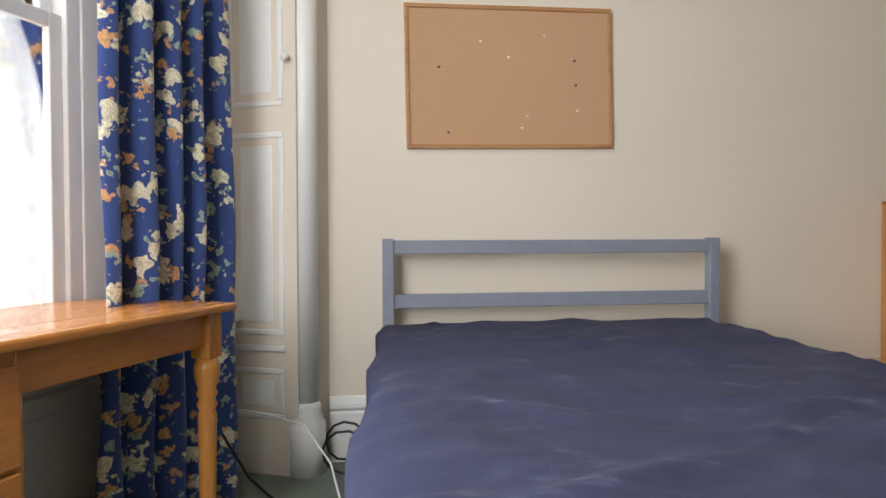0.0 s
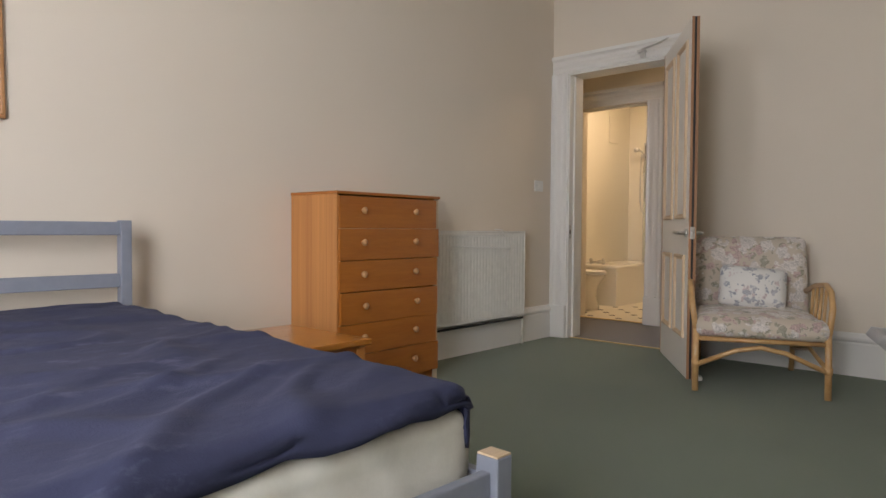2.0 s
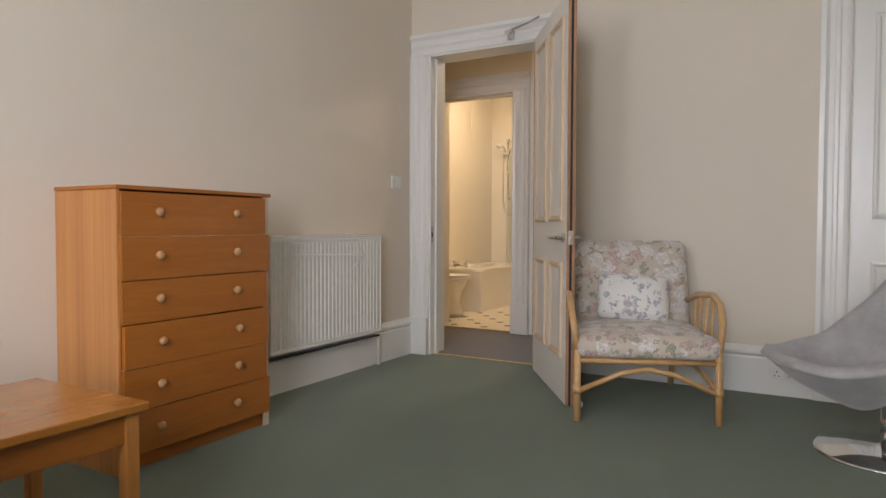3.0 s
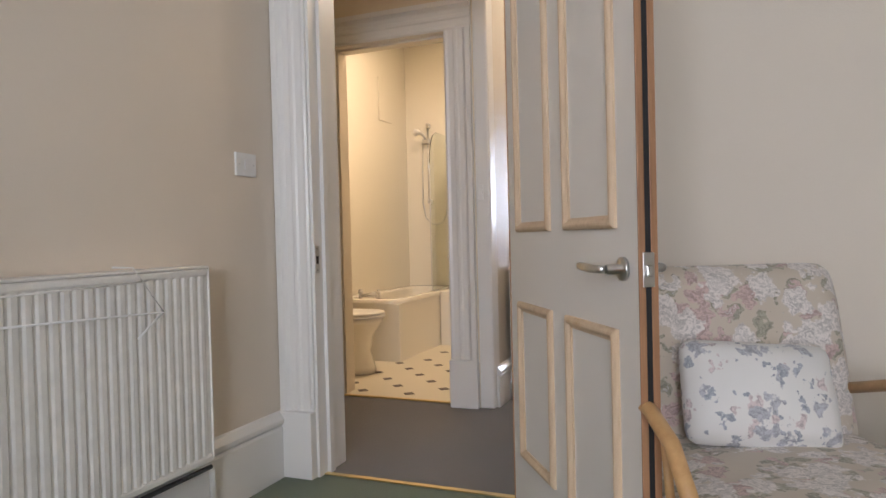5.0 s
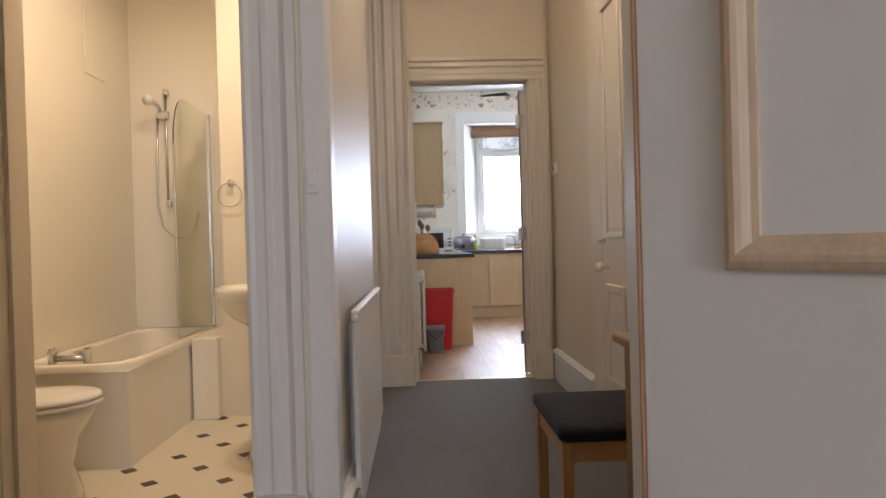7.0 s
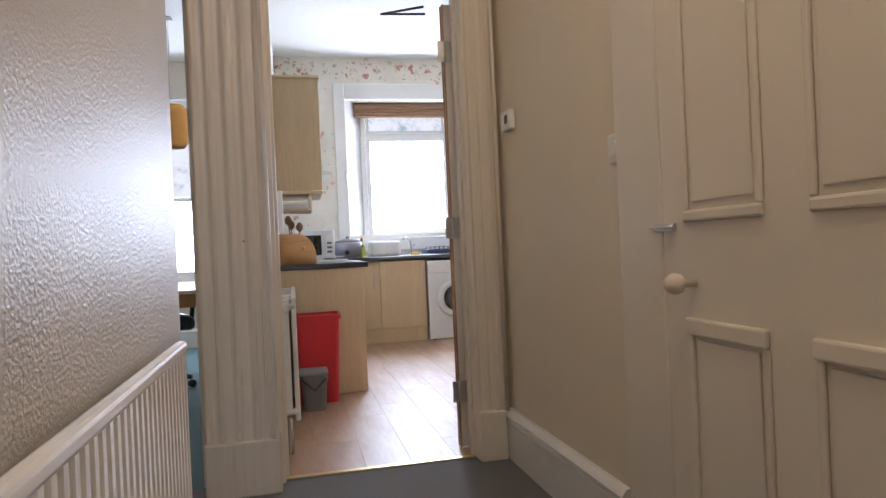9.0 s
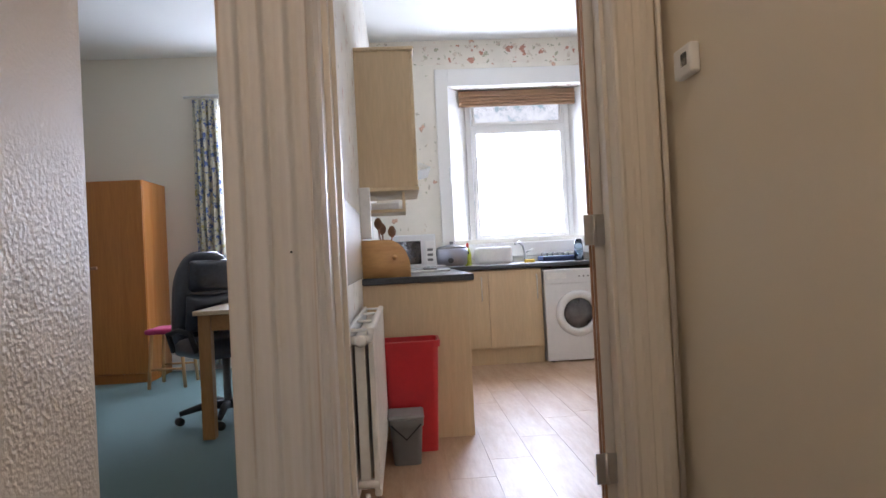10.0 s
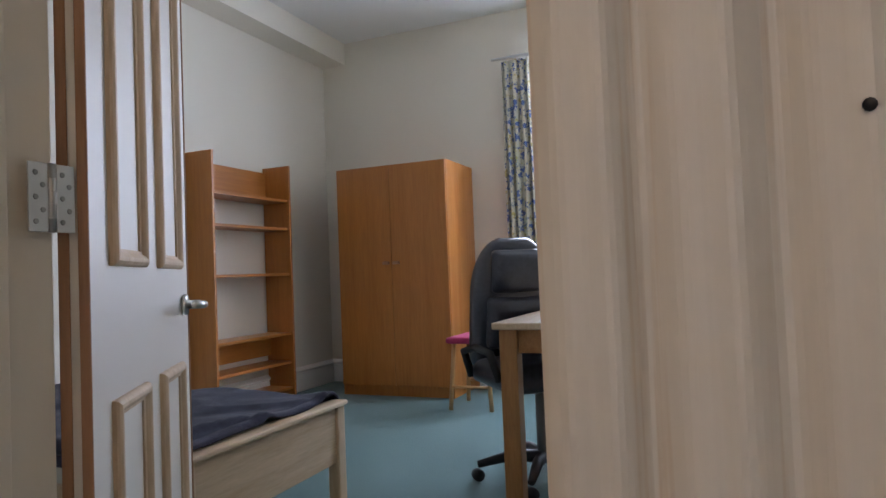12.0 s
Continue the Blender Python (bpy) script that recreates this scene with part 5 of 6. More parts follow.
# dining chair in the hall
BEECH = wood("honey_beech", (0.44, 0.22, 0.08), (0.60, 0.34, 0.14), (10, 10, 1.2), 0.35, 0, 0.2)
BEECH_H = wood("honey_beech_level", (0.44, 0.22, 0.08), (0.60, 0.34, 0.14), (1.2, 10, 10), 0.35, 0, 0.2)
BLACK_CLOTH = cloth("charcoal_seat_cloth", (0.016, 0.016, 0.022), (0.03, 0.03, 0.04), 300, 0.1)
hc = thing("dining_chair", pose(6.02, 1.90, 0), "honey beech dining chair with a charcoal padded seat", "chair")
for x in (-0.215, 0.18):
    part("front_leg", box(x, x + 0.035, 0.165, 0.20, 0, 0.43, 0.004), BEECH, hc)
    part("back_leg", box(x, x + 0.035, -0.235, -0.20, 0, 0.45, 0.004), BEECH, hc)
    part("back_post", box(-0.0175, 0.0175, -0.0125, 0.0125, 0, 0.58, 0.004, None, Matrix.Translation((x + 0.0175, -0.2175, 0.45)) @ Matrix.Rotation(radians(8), 4, "X")), BEECH, hc)
    part("side_rail", box(x + 0.008, x + 0.028, -0.20, 0.165, 0.37, 0.43, 0.003), BEECH_H, hc)
part("front_rail", box(-0.18, 0.18, 0.172, 0.192, 0.37, 0.43, 0.003), BEECH_H, hc)
part("back_rail", box(-0.18, 0.18, -0.228, -0.208, 0.37, 0.43, 0.003), BEECH_H, hc)
BK = Matrix.Translation((0, -0.2175, 0.45)) @ Matrix.Rotation(radians(8), 4, "X")
part("crest_rail", box(-0.18, 0.18, -0.01, 0.01, 0.50, 0.58, 0.006, None, BK), BEECH_H, hc)
part("lower_rail", box(-0.18, 0.18, -0.008, 0.008, 0.05, 0.09, 0.004, None, BK), BEECH_H, hc)
for x in (-0.09, 0.0, 0.09):
    part("back_slat", box(x - 0.011, x + 0.011, -0.006, 0.006, 0.09, 0.50, 0.002, None, BK), BEECH, hc)
part("seat_pad", soft_box(-0.235, 0.235, -0.205, 0.21, 0.43, 0.475, 0.018, 14, 14, lambda p, u: (0, 0, 0.006 * (1 - (2 * u.x) ** 2) if u.z > 0 else 0)), BLACK_CLOTH, hc, "charcoal padded seat", True)

# ---- bathroom ----
VINYL = paint("cream_vinyl_floor", (0.78, 0.72, 0.58), 0.35, 0.05, 50, 0.03)
TILE_DOT = plain("dark_brown_floor_inset", (0.07, 0.05, 0.035), 0.4)
ENAMEL = plain("white_bath_enamel", (0.86, 0.82, 0.72), 0.15, 0, 0.4, 0.02, 6, 0.005)
bf = slab("floor_bathroom", 6.0, 8.45, 2.95, 4.4, -0.05, 0.006, VINYL, "cream vinyl bathroom floor with small dark insets", "floor")
# octagon joints and dark insets, set by a lattice
GROUT = plain("pale_brown_joint", (0.60, 0.53, 0.40), 0.7)
dot = bpy.data.meshes.new("floor_inset")
bmd = box(-0.028, 0.028, -0.028, 0.028, 0, 0.0015)
bmd.to_mesh(dot)
bmd.free()
dot.materials.append(TILE_DOT)
for j in range(-5, 6):
    for i in range(-6, 6):
        x, y = 6.825 + 0.352 * i + (0.176 if j % 2 else 0), 3.678 + 0.161 * j
        if 6.03 < x < 7.9 and 2.99 < y < 4.36 and not (x > 7.02 and y > 3.83):
            o = new("floor_inset", dot)
            o.matrix_world = pose(x, y, 0.006, 0, 0, 42)
            o.parent = bf
bathtub = thing("bathtub", pose(7.04, 3.85, 0), "white corner-cut bathtub with chrome taps and panelled side", "bathtub")
part("end_panel", box(0, 0.02, 0, 0.55, 0, 0.455, 0.003), BATH_WALL, bathtub)
part("side_panel", box(0.02, 0.89, 0, 0.02, 0, 0.455, 0.003), BATH_WALL, bathtub)
b = bmesh.new()
outer = [(-0.02, 0.10), (0.06, -0.012), (1.41, -0.012), (1.41, 0.55), (-0.02, 0.55)]
inner = [(0.08, 0.14), (0.15, 0.06), (1.28, 0.06), (1.34, 0.14), (1.34, 0.44), (1.26, 0.49), (0.14, 0.49), (0.08, 0.43)]


def ring(b, pts, z):
    return [b.verts.new((x, y, z)) for x, y in pts]


def resample(pts, n):
    """The closed outline at n even steps."""
    ps = [Vector((*p, 0)) for p in pts] + [Vector((*pts[0], 0))]
    L = [0]
    for p, q in zip(ps, ps[1:]):
        L.append(L[-1] + (q - p).length)
    out = []
    for k in range(n):
        d = L[-1] * k / n
        i = max(j for j in range(len(L)) if L[j] <= d + 1e-9)
        i = min(i, len(ps) - 2)
        f = (d - L[i]) / (L[i + 1] - L[i])
        q = ps[i].lerp(ps[i + 1], f)
        out.append((q.x, q.y))
    return out


n = 72
cx, cy = 0.7, 0.28


def at_angle(pts, n):
    """The outline where rays from its middle meet it."""
    res = []
    dense = resample(pts, 720)
    for k in range(n):
        a = 2 * math.pi * k / n
        res.append(min(dense, key=lambda p: abs((math.atan2(p[1] - cy, p[0] - cx) - a + math.pi) % (2 * math.pi) - math.pi)))
    return res


O, I = at_angle(outer, n), at_angle(inner, n)
low = [(cx + (x - cx) * 0.86, cy + (y - cy) * 0.74) for x, y in I]
rings = [ring(b, O, 0.455), ring(b, O, 0.485), ring(b, [(cx + (x - cx) * 0.99, cy + (y - cy) * 0.985) for x, y in O], 0.492), ring(b, I, 0.488), ring(b, [(cx + (x - cx) * 0.985, cy + (y - cy) * 0.97) for x, y in I], 0.47), ring(b, low, 0.12), ring(b, [(cx + (x - cx) * 0.7, cy + (y - cy) * 0.6) for x, y in low], 0.09)]
for r0, r1 in zip(rings, rings[1:]):
    for k in range(n):
        b.faces.new((r0[k], r0[(k + 1) % n], r1[(k + 1) % n], r1[k]))
b.faces.new(rings[-1])
bmesh.ops.recalc_face_normals(b, faces=b.faces[:])
part("tub", b, ENAMEL, bathtub, "white enamel tub", True)
for y in (0.20, 0.36):
    bm = lathe([(0.018, 0.49), (0.016, 0.53), (0.022, 0.535), (0.022, 0.55), (0.008, 0.555)], 16, None, Matrix.Translation((0.045, y, 0)))
    tube([(0.045 - 0.022, y, 0.56), (0.045 + 0.022, y, 0.56)], 0.006, 8, bm)
    part("tap", bm, CHROME, bathtub, "chrome bath tap", True)
part("mixer_spout", tube([(0.045, 0.20, 0.515), (0.045, 0.36, 0.515), (0.05, 0.28, 0.515), (0.10, 0.28, 0.53), (0.17, 0.28, 0.515)], 0.014, 10), CHROME, bathtub, "chrome bath mixer", True)
part("boxed_ledge", box(7.93, 8.45, 3.66, 3.836, 0.006, 0.485, 0.006), BATH_WALL, None, "cream boxed-in ledge at the bath end", False, "ledge", "structure")
part("boxed_pipe", box(7.86, 7.93, 3.69, 3.84, 0.006, 0.485, 0.006), BATH_WALL, None, "cream boxed-in pipe casing", False, "casing", "structure")
screen_bm = extrude([(0, 0)] + [(0.0, 1.12), (0.012, 1.22), (0.05, 1.32), (0.10, 1.38), (0.17, 1.41), (0.62, 1.41), (0.62, 0)], 0.006, None, pose(7.80, 3.885, 0.50))
scr = thing("shower_screen", pose(0, 0, 0), "clear glass bath shower screen with a rounded corner", "shower screen")
pane = part("glass_pane", screen_bm, glass("screen_glass", (0.92, 0.97, 0.93)), scr)
part("edge_strip", box(7.795, 7.801, 3.884, 3.892, 0.495, 1.62, 0.001), CHROME, scr)
part("bottom_seal", box(7.80, 8.42, 3.884, 3.892, 0.493, 0.502, 0.001), CHROME, scr)
part("wall_channel", box(8.42, 8.45, 3.875, 3.90, 0.493, 1.91, 0.003), CHROME, scr)
sho = thing("shower_rail", pose(8.45, 4.15, 0), "chrome shower riser rail with hand shower and hose", "shower")
part("riser", tube([(-0.045, 0, 1.30), (-0.045, 0, 2.08)], 0.009, 10), CHROME, sho, "", True)
for z in (1.32, 2.06):
    part("rail_bracket", box(-0.06, 0, -0.014, 0.014, z - 0.02, z + 0.02, 0.004), CHROME, sho)
part("hand_shower", tube([(-0.05, 0.02, 1.90), (-0.09, 0.03, 1.96), (-0.15, 0.05, 1.985), (-0.20, 0.06, 1.975)], [0.012, 0.012, 0.02, 0.035], 12), WHITE_PLASTIC, sho, "", True)
part("slider", box(-0.075, -0.03, -0.02, 0.05, 1.88, 1.93, 0.006), CHROME, sho)
part("hose", tube([(-0.06, 0.05, 1.90), (-0.055, 0.06, 1.6), (-0.06, 0.06, 1.3), (-0.065, 0.03, 1.16), (-0.07, -0.05, 1.09), (-0.065, -0.13, 1.10), (-0.05, -0.17, 1.18), (-0.02, -0.18, 1.26)], 0.008, 10), CHROME, sho, "flexible steel shower hose", True)
ring_t = thing("towel_ring", pose(7.93, 3.60, 1.40), "chrome towel ring on the bathroom wall", "towel ring")
part("mount", lathe([(0.02, 0), (0.02, 0.008), (0.009, 0.012), (0.009, 0.035)], 16, None, Matrix.Rotation(radians(-90), 4, "Y")), CHROME, ring_t, "", True)
part("ring", tube([(-0.035, 0.07 * math.sin(2 * math.pi * k / 24), -0.075 + 0.07 * math.cos(2 * math.pi * k / 24)) for k in range(24)], 0.004, 8, None, True), CHROME, ring_t, "", True)
part("access_panel", box(7.85, 8.10, 4.391, 4.4, 2.05, 2.45, 0.004), BATH_WALL, None, "cream boxed vent panel on the bathroom wall", False, "panel", "structure")
bas = thing("pedestal_basin", pose(7.16, 3.0, 0), "white ceramic pedestal wash basin with chrome taps", "basin")
bz = [(0.10, 0.64), (0.17, 0.68), (0.235, 0.76), (0.25, 0.80), (0.25, 0.825), (0.225, 0.825), (0.19, 0.76), (0.10, 0.71), (0.001, 0.70)]
part("bowl", lathe(bz, 32, None, Matrix.Translation((0, 0.24, 0)) @ Matrix.Diagonal((1.05, 0.9, 1, 1))), ENAMEL, bas, "", True)
part("pedestal", lathe([(0.12, 0), (0.11, 0.03), (0.075, 0.15), (0.07, 0.45), (0.09, 0.66)], 24, None, Matrix.Translation((0, 0.22, 0.006))), ENAMEL, bas, "", True)
part("tap", tube([(0.08, 0.09, 0.82), (0.08, 0.09, 0.88), (0.08, 0.17, 0.88)], 0.012, 10), CHROME, bas, "", True)
wc = thing("toilet", pose(6.62, 4.40, 0.006, 0, 0, 180), "white ceramic toilet with the lid closed", "toilet")
prof = [(0.13, 0.0), (0.125, 0.05), (0.10, 0.16), (0.12, 0.27), (0.17, 0.36), (0.18, 0.395)]
part("pan", lathe(prof, 28, None, Matrix.Translation((0, 0.38, 0)) @ Matrix.Diagonal((1, 1.28, 1, 1))), ENAMEL, wc, "", True)
part("seat", lathe([(0.17, 0.397), (0.188, 0.40), (0.19, 0.412), (0.18, 0.418)], 32, None, Matrix.Translation((0, 0.39, 0)) @ Matrix.Diagonal((1, 1.25, 1, 1))), WHITE_PLASTIC, wc, "", True)
part("lid", lathe([(0.18, 0.42), (0.186, 0.424), (0.182, 0.438), (0.10, 0.444)], 32, None, Matrix.Translation((0, 0.39, 0)) @ Matrix.Diagonal((1, 1.25, 1, 1))), WHITE_PLASTIC, wc, "", True)
part("cistern", box(-0.20, 0.20, 0, 0.17, 0.40, 0.76, 0.02), ENAMEL, wc)
part("ceiling_spotlight", lathe([(0.055, -0.006), (0.055, 0), (0.04, 0), (0.038, -0.004)], 24, None, Matrix.Translation((7.75, 4.12, 2.86))), CHROME, None, "small chrome downlight in the bathroom ceiling", True, "downlight")
# bathroom door stands open inside, its edge showing at the jamb
bdoor = thing("bathroom_door", pose(6.125, 3.735, 0.008, 0, 0, 78), "cream painted bathroom door standing open inward", "door")
part("leaf", box(0, 0.62, 0.0, 0.04, 0, 2.1, 0.003), HALL_CREAM, bdoor)
part("handle", tube([(0.56, -0.002, 0.98), (0.56, -0.045, 0.98), (0.46, -0.05, 0.98)], 0.009, 10), CHROME, bdoor, "", True)

# ---- kitchen ----
LAMINATE = wood("pale_oak_laminate", (0.42, 0.26, 0.15), (0.54, 0.35, 0.215), (1.2, 7, 7), 0.44, 0, 0.1)
LAMINATE2 = wood("pale_oak_laminate_warm", (0.41, 0.25, 0.14), (0.53, 0.34, 0.205), (1.2, 7, 7), 0.44, 0, 0.1)
slab("floor_kitchen", 8.76, 13.6, -0.6, 2.68, -0.1, -0.004, LAMINATE, "pale oak laminate kitchen floor", "floor")
floor_k = bpy.data.objects["floor_kitchen"]
BEIGE = wood("beige_kitchen_laminate", (0.66, 0.48, 0.28), (0.71, 0.54, 0.33), (8, 8, 0.8), 0.4, 0, 0.1)
BEIGE_EDGE = wood("beige_trim", (0.64, 0.47, 0.27), (0.73, 0.57, 0.35), (6, 6, 6), 0.4)
WORKTOP = plain("dark_speckled_worktop", (0.05, 0.055, 0.06), 0.28, 0, 0.2, 0.5, 160, 0.02)
WHITE_GOODS = plain("white_appliance_enamel", (0.80, 0.80, 0.79), 0.25, 0, 0.3, 0.02)
GREY_PLASTIC = plain("grey_plastic", (0.16, 0.155, 0.15), 0.5)
# base run along the party wall
unit = thing("kitchen_base_unit", pose(10.383, 1.99, 0), "beige laminate kitchen base units with a plain end panel", "cabinet")
part("end_panel", box(0, 0.018, 0.0, 0.58, 0, 0.858, 0.002), BEIGE, unit)
part("body", box(0.018, 2.86, 0.02, 0.58, 0.12, 0.858, 0.002), BEIGE, unit)
part("plinth", box(0.018, 2.2, 0.06, 0.075, 0, 0.12), BEIGE, unit)
for k in range(4):
    dr = part("door", box(0.022 + 0.54 * k, 0.555 + 0.54 * k, 0.0, 0.018, 0.13, 0.85, 0.002), BEIGE, unit)
    part("handle", tube([(0.50 + 0.54 * k, -0.02, 0.60), (0.50 + 0.54 * k, -0.02, 0.78)], 0.006, 8), CHROME, dr, "", True)
sink_u = thing("kitchen_sink_unit", pose(12.60, 1.105, 0), "beige laminate sink unit with two doors under the window", "cabinet")
part("body", box(0.02, 0.64, 0, 0.88, 0.14, 0.85, 0.002), BEIGE, sink_u)
part("plinth", box(0.04, 0.055, 0, 0.88, 0, 0.15), BEIGE, sink_u)
for y0, y1, hy in ((0.006, 0.485, 0.05), (0.492, 0.88, 0.55)):
    dr = part("door", box(0.0, 0.019, y0, y1, 0.155, 0.84, 0.002), BEIGE, sink_u)
    part("handle", tube([(-0.001, hy, 0.58), (-0.022, hy, 0.59), (-0.022, hy, 0.78), (-0.001, hy, 0.79)], 0.005, 8), CHROME, dr, "slim steel bar handle", True)
part("worktop", box(10.36, 12.58, 1.955, 2.57, 0.858, 0.895, 0.006), WORKTOP, None, "dark speckled laminate worktop on the peninsula", False, "worktop")
part("worktop", box(12.58, 13.25, -0.02, 2.57, 0.858, 0.895, 0.006), WORKTOP, None, "dark speckled laminate worktop under the window", False, "worktop")
part("splashback", box(10.5, 13.25, 2.562, 2.57, 0.9, 1.4, 0.001), KTILE, None, "cream gloss splashback panel", False, "splashback", "structure")
part("splashback", box(13.242, 13.25, 0.0, 2.56, 0.9, 1.14, 0.001), KTILE, None, "cream gloss splashback under the window", False, "splashback", "structure")
part("dado_panel", box(8.9, 10.36, 2.563, 2.57, 0.9, 1.25, 0.002), KTILE, None, "cream gloss panel on the kitchen wall", False, "panelling", "structure")
# wall cupboard and open shelf end
wc2 = thing("kitchen_wall_cupboard", pose(10.55, 2.235, 1.41), "beige wall cupboard with pale oak trim", "cabinet")
part("carcass", box(0.012, 0.60, 0.02, 0.335, 0, 0.79, 0.002), BEIGE, wc2)
part("side_panel", box(0, 0.012, 0.016, 0.335, 0.0, 0.79, 0.002), BEIGE, wc2)
part("cornice", box(-0.015, 0.62, -0.012, 0.335, 0.79, 0.812, 0.006), BEIGE_EDGE, wc2)
part("light_pelmet", box(-0.012, 0.62, -0.008, 0.335, -0.022, 0.0, 0.005), BEIGE_EDGE, wc2)
part("door", box(0.005, 0.60, -0.004, 0.016, 0.004, 0.786, 0.003), BEIGE_EDGE, wc2)
sh2 = thing("spice_shelf", pose(10.57, 2.31, 1.268), "small pale oak under-cupboard shelf with papers", "shelf")
part("shelf_board", box(0, 0.34, 0.0, 0.255, 0.0, 0.018, 0.003), BEIGE_EDGE, sh2)
for y in (0, 0.237):
    part("shelf_bracket", box(0, 0.34, y, y + 0.018, 0.018, 0.119, 0.003), BEIGE_EDGE, sh2)
part("paper_stack", box(0.03, 0.30, 0.04, 0.20, 0.0185, 0.06, 0.004), PAPER, sh2)
part("kitchen_pipe_box", box(10.48, 10.54, 2.51, 2.57, 1.12, 1.408, 0.004), WHITE_PLASTIC, None, "white boxed gas pipe casing on the wall", False, "casing")
hood = thing("cooker_hood", pose(11.25, 2.22, 1.565), "white slimline cooker hood", "cooker hood")
part("visor", extrude([(-0.10, 0.05), (0.10, 0.0), (0.36, 0.0), (0.36, 0.12), (0.06, 0.12)], 0.6, None, Matrix(((0, 1, 0, 0), (1, 0, 0, 0), (0, 0, 1, 0), (0, 0, 0, 1)))), WHITE_GOODS, hood)
part("filter", box(0.04, 0.56, 0.04, 0.33, -0.006, 0.0), GREY_PLASTIC, hood)
# small things on the worktops
brd = thing("bread_bin", pose(10.40, 2.265, 0.895), "pine roll-top bread bin on the worktop", "bread bin")
arcp = [(0, 0), (0.33, 0)] + [(0.33 - 0.0, 0.05)] + arc(0.17, 0.05, 0.16, 0, 90, 10) + [(0.0, 0.21)]
b = extrude([(x, z) for x, z in arcp], 0.20, None, Matrix(((0, 1, 0, 0), (-0.8, 0, 0, 0.30), (0, 0, 1, 0), (0, 0, 0, 1))))
bmesh.ops.recalc_face_normals(b, faces=b.faces[:])
PINEGOLD = wood("golden_pine", (0.52, 0.26, 0.09), (0.70, 0.40, 0.15), (6, 1.2, 6), 0.35, 0.05, 0.3)
part("case", b, PINEGOLD, brd, "", True)
part("knob", lathe([(0.006, 0), (0.015, 0.012), (0.004, 0.024)], 14, None, Matrix.Translation((0.0, 0.12, 0.11)) @ Matrix.Rotation(radians(-90), 4, "Y")), PINEGOLD, brd, "", True)
part("utensil_pot", lathe([(0.05, 0), (0.055, 0.13), (0.05, 0.13), (0.046, 0.01), (0.001, 0.01)], 20, None, Matrix.Translation((10.78, 2.44, 0.895))), WHITE_PLASTIC, None, "white pot of wooden spoons", True, "pot")
uts = thing("wooden_spoons", pose(10.78, 2.44, 0.905), "dark wooden spoons standing in a pot", "utensils")
for k, (dx, dy, h) in enumerate(((0.02, 0.01, 0.25), (-0.015, 0.02, 0.28), (0.0, -0.02, 0.23))):
    bm = tube([(0, 0, 0), (dx * 2, dy * 2, h)], 0.005, 8)
    lathe([(0.004, 0), (0.022, 0.02), (0.026, 0.045), (0.014, 0.07), (0.002, 0.075)], 12, bm, Matrix.Translation((dx * 2, dy * 2, h - 0.01)) @ Matrix.Diagonal((0.35, 1, 1, 1)))
    part("spoon", bm, wood("dark_spoon_wood", (0.14, 0.06, 0.03), (0.26, 0.13, 0.06), (6, 6, 1), 0.5), uts, "", True)
hob = thing("gas_hob", pose(11.25, 1.99, 0.895), "white gas hob with wire pan supports", "hob")
part("hob_plate", box(0, 0.56, 0.03, 0.52, 0, 0.012, 0.004), WHITE_GOODS, hob)
for x in (0.15, 0.41):
    for y in (0.16, 0.40):
        part("burner", lathe([(0.05, 0.012), (0.045, 0.024), (0.03, 0.028)], 18, None, Matrix.Translation((x, y, 0))), GREY_PLASTIC, hob, "", True)
        bm = tube([(x - 0.11, y, 0.035), (x + 0.11, y, 0.035)], 0.004, 6)
        tube([(x, y - 0.11, 0.035), (x, y + 0.11, 0.035)], 0.004, 6, bm)
        part("pan_support", bm, CHROME, hob)
mw = thing("microwave", pose(12.0, 2.075, 0.895), "white microwave oven with a dark window", "microwave")
part("case", box(0, 0.36, 0, 0.36, 0.012, 0.285, 0.008), WHITE_GOODS, mw)
part("door_window", box(-0.006, 0.0, 0.12, 0.33, 0.05, 0.235, 0.004), plain("dark_oven_glass", (0.02, 0.02, 0.022), 0.08, 0, 0.5), mw)
part("control_panel", box(-0.006, 0.0, 0.01, 0.085, 0.03, 0.23, 0.002), WHITE_PLASTIC, mw)
for z in (0.07, 0.11, 0.15):
    part("button", box(-0.009, -0.006, 0.025, 0.07, z, z + 0.02, 0.002), GREY_PLASTIC, mw)
cook = thing("slow_cooker", pose(12.66, 1.90, 0.895), "steel slow cooker with a glass lid and black handles", "slow cooker")
part("pot", lathe([(0.12, 0.01), (0.135, 0.03), (0.145, 0.15), (0.14, 0.165)], 32), plain("dull_grey_steel", (0.30, 0.30, 0.34), 0.38, 0.9), cook, "", True)
part("lid", lathe([(0.14, 0.166), (0.12, 0.185), (0.05, 0.20), (0.015, 0.203), (0.02, 0.225), (0.004, 0.23)], 28), GREY_PLASTIC, cook, "smoked glass lid with a knob", True)
for s in (-1, 1):
    part("side_handle", box(-0.03, 0.03, s * 0.14 - 0.015, s * 0.14 + 0.02 * s + 0.015, 0.11, 0.135, 0.006), BLACK, cook)
part("control_knob", lathe([(0.025, 0), (0.02, 0.018)], 16, None, Matrix.Translation((-0.14, 0.02, 0.06)) @ Matrix.Rotation(radians(-90), 4, "Y")), BLACK, cook)
bt = thing("washing_up_liquid", pose(12.82, 1.74, 0.895), "clear bottle of yellow-green washing-up liquid", "bottle")
part("bottle", lathe([(0.03, 0), (0.032, 0.02), (0.03, 0.12), (0.012, 0.16), (0.012, 0.17)], 18), plain("yellow_green_liquid", (0.55, 0.60, 0.06), 0.15, 0, 0.4), bt, "", True)
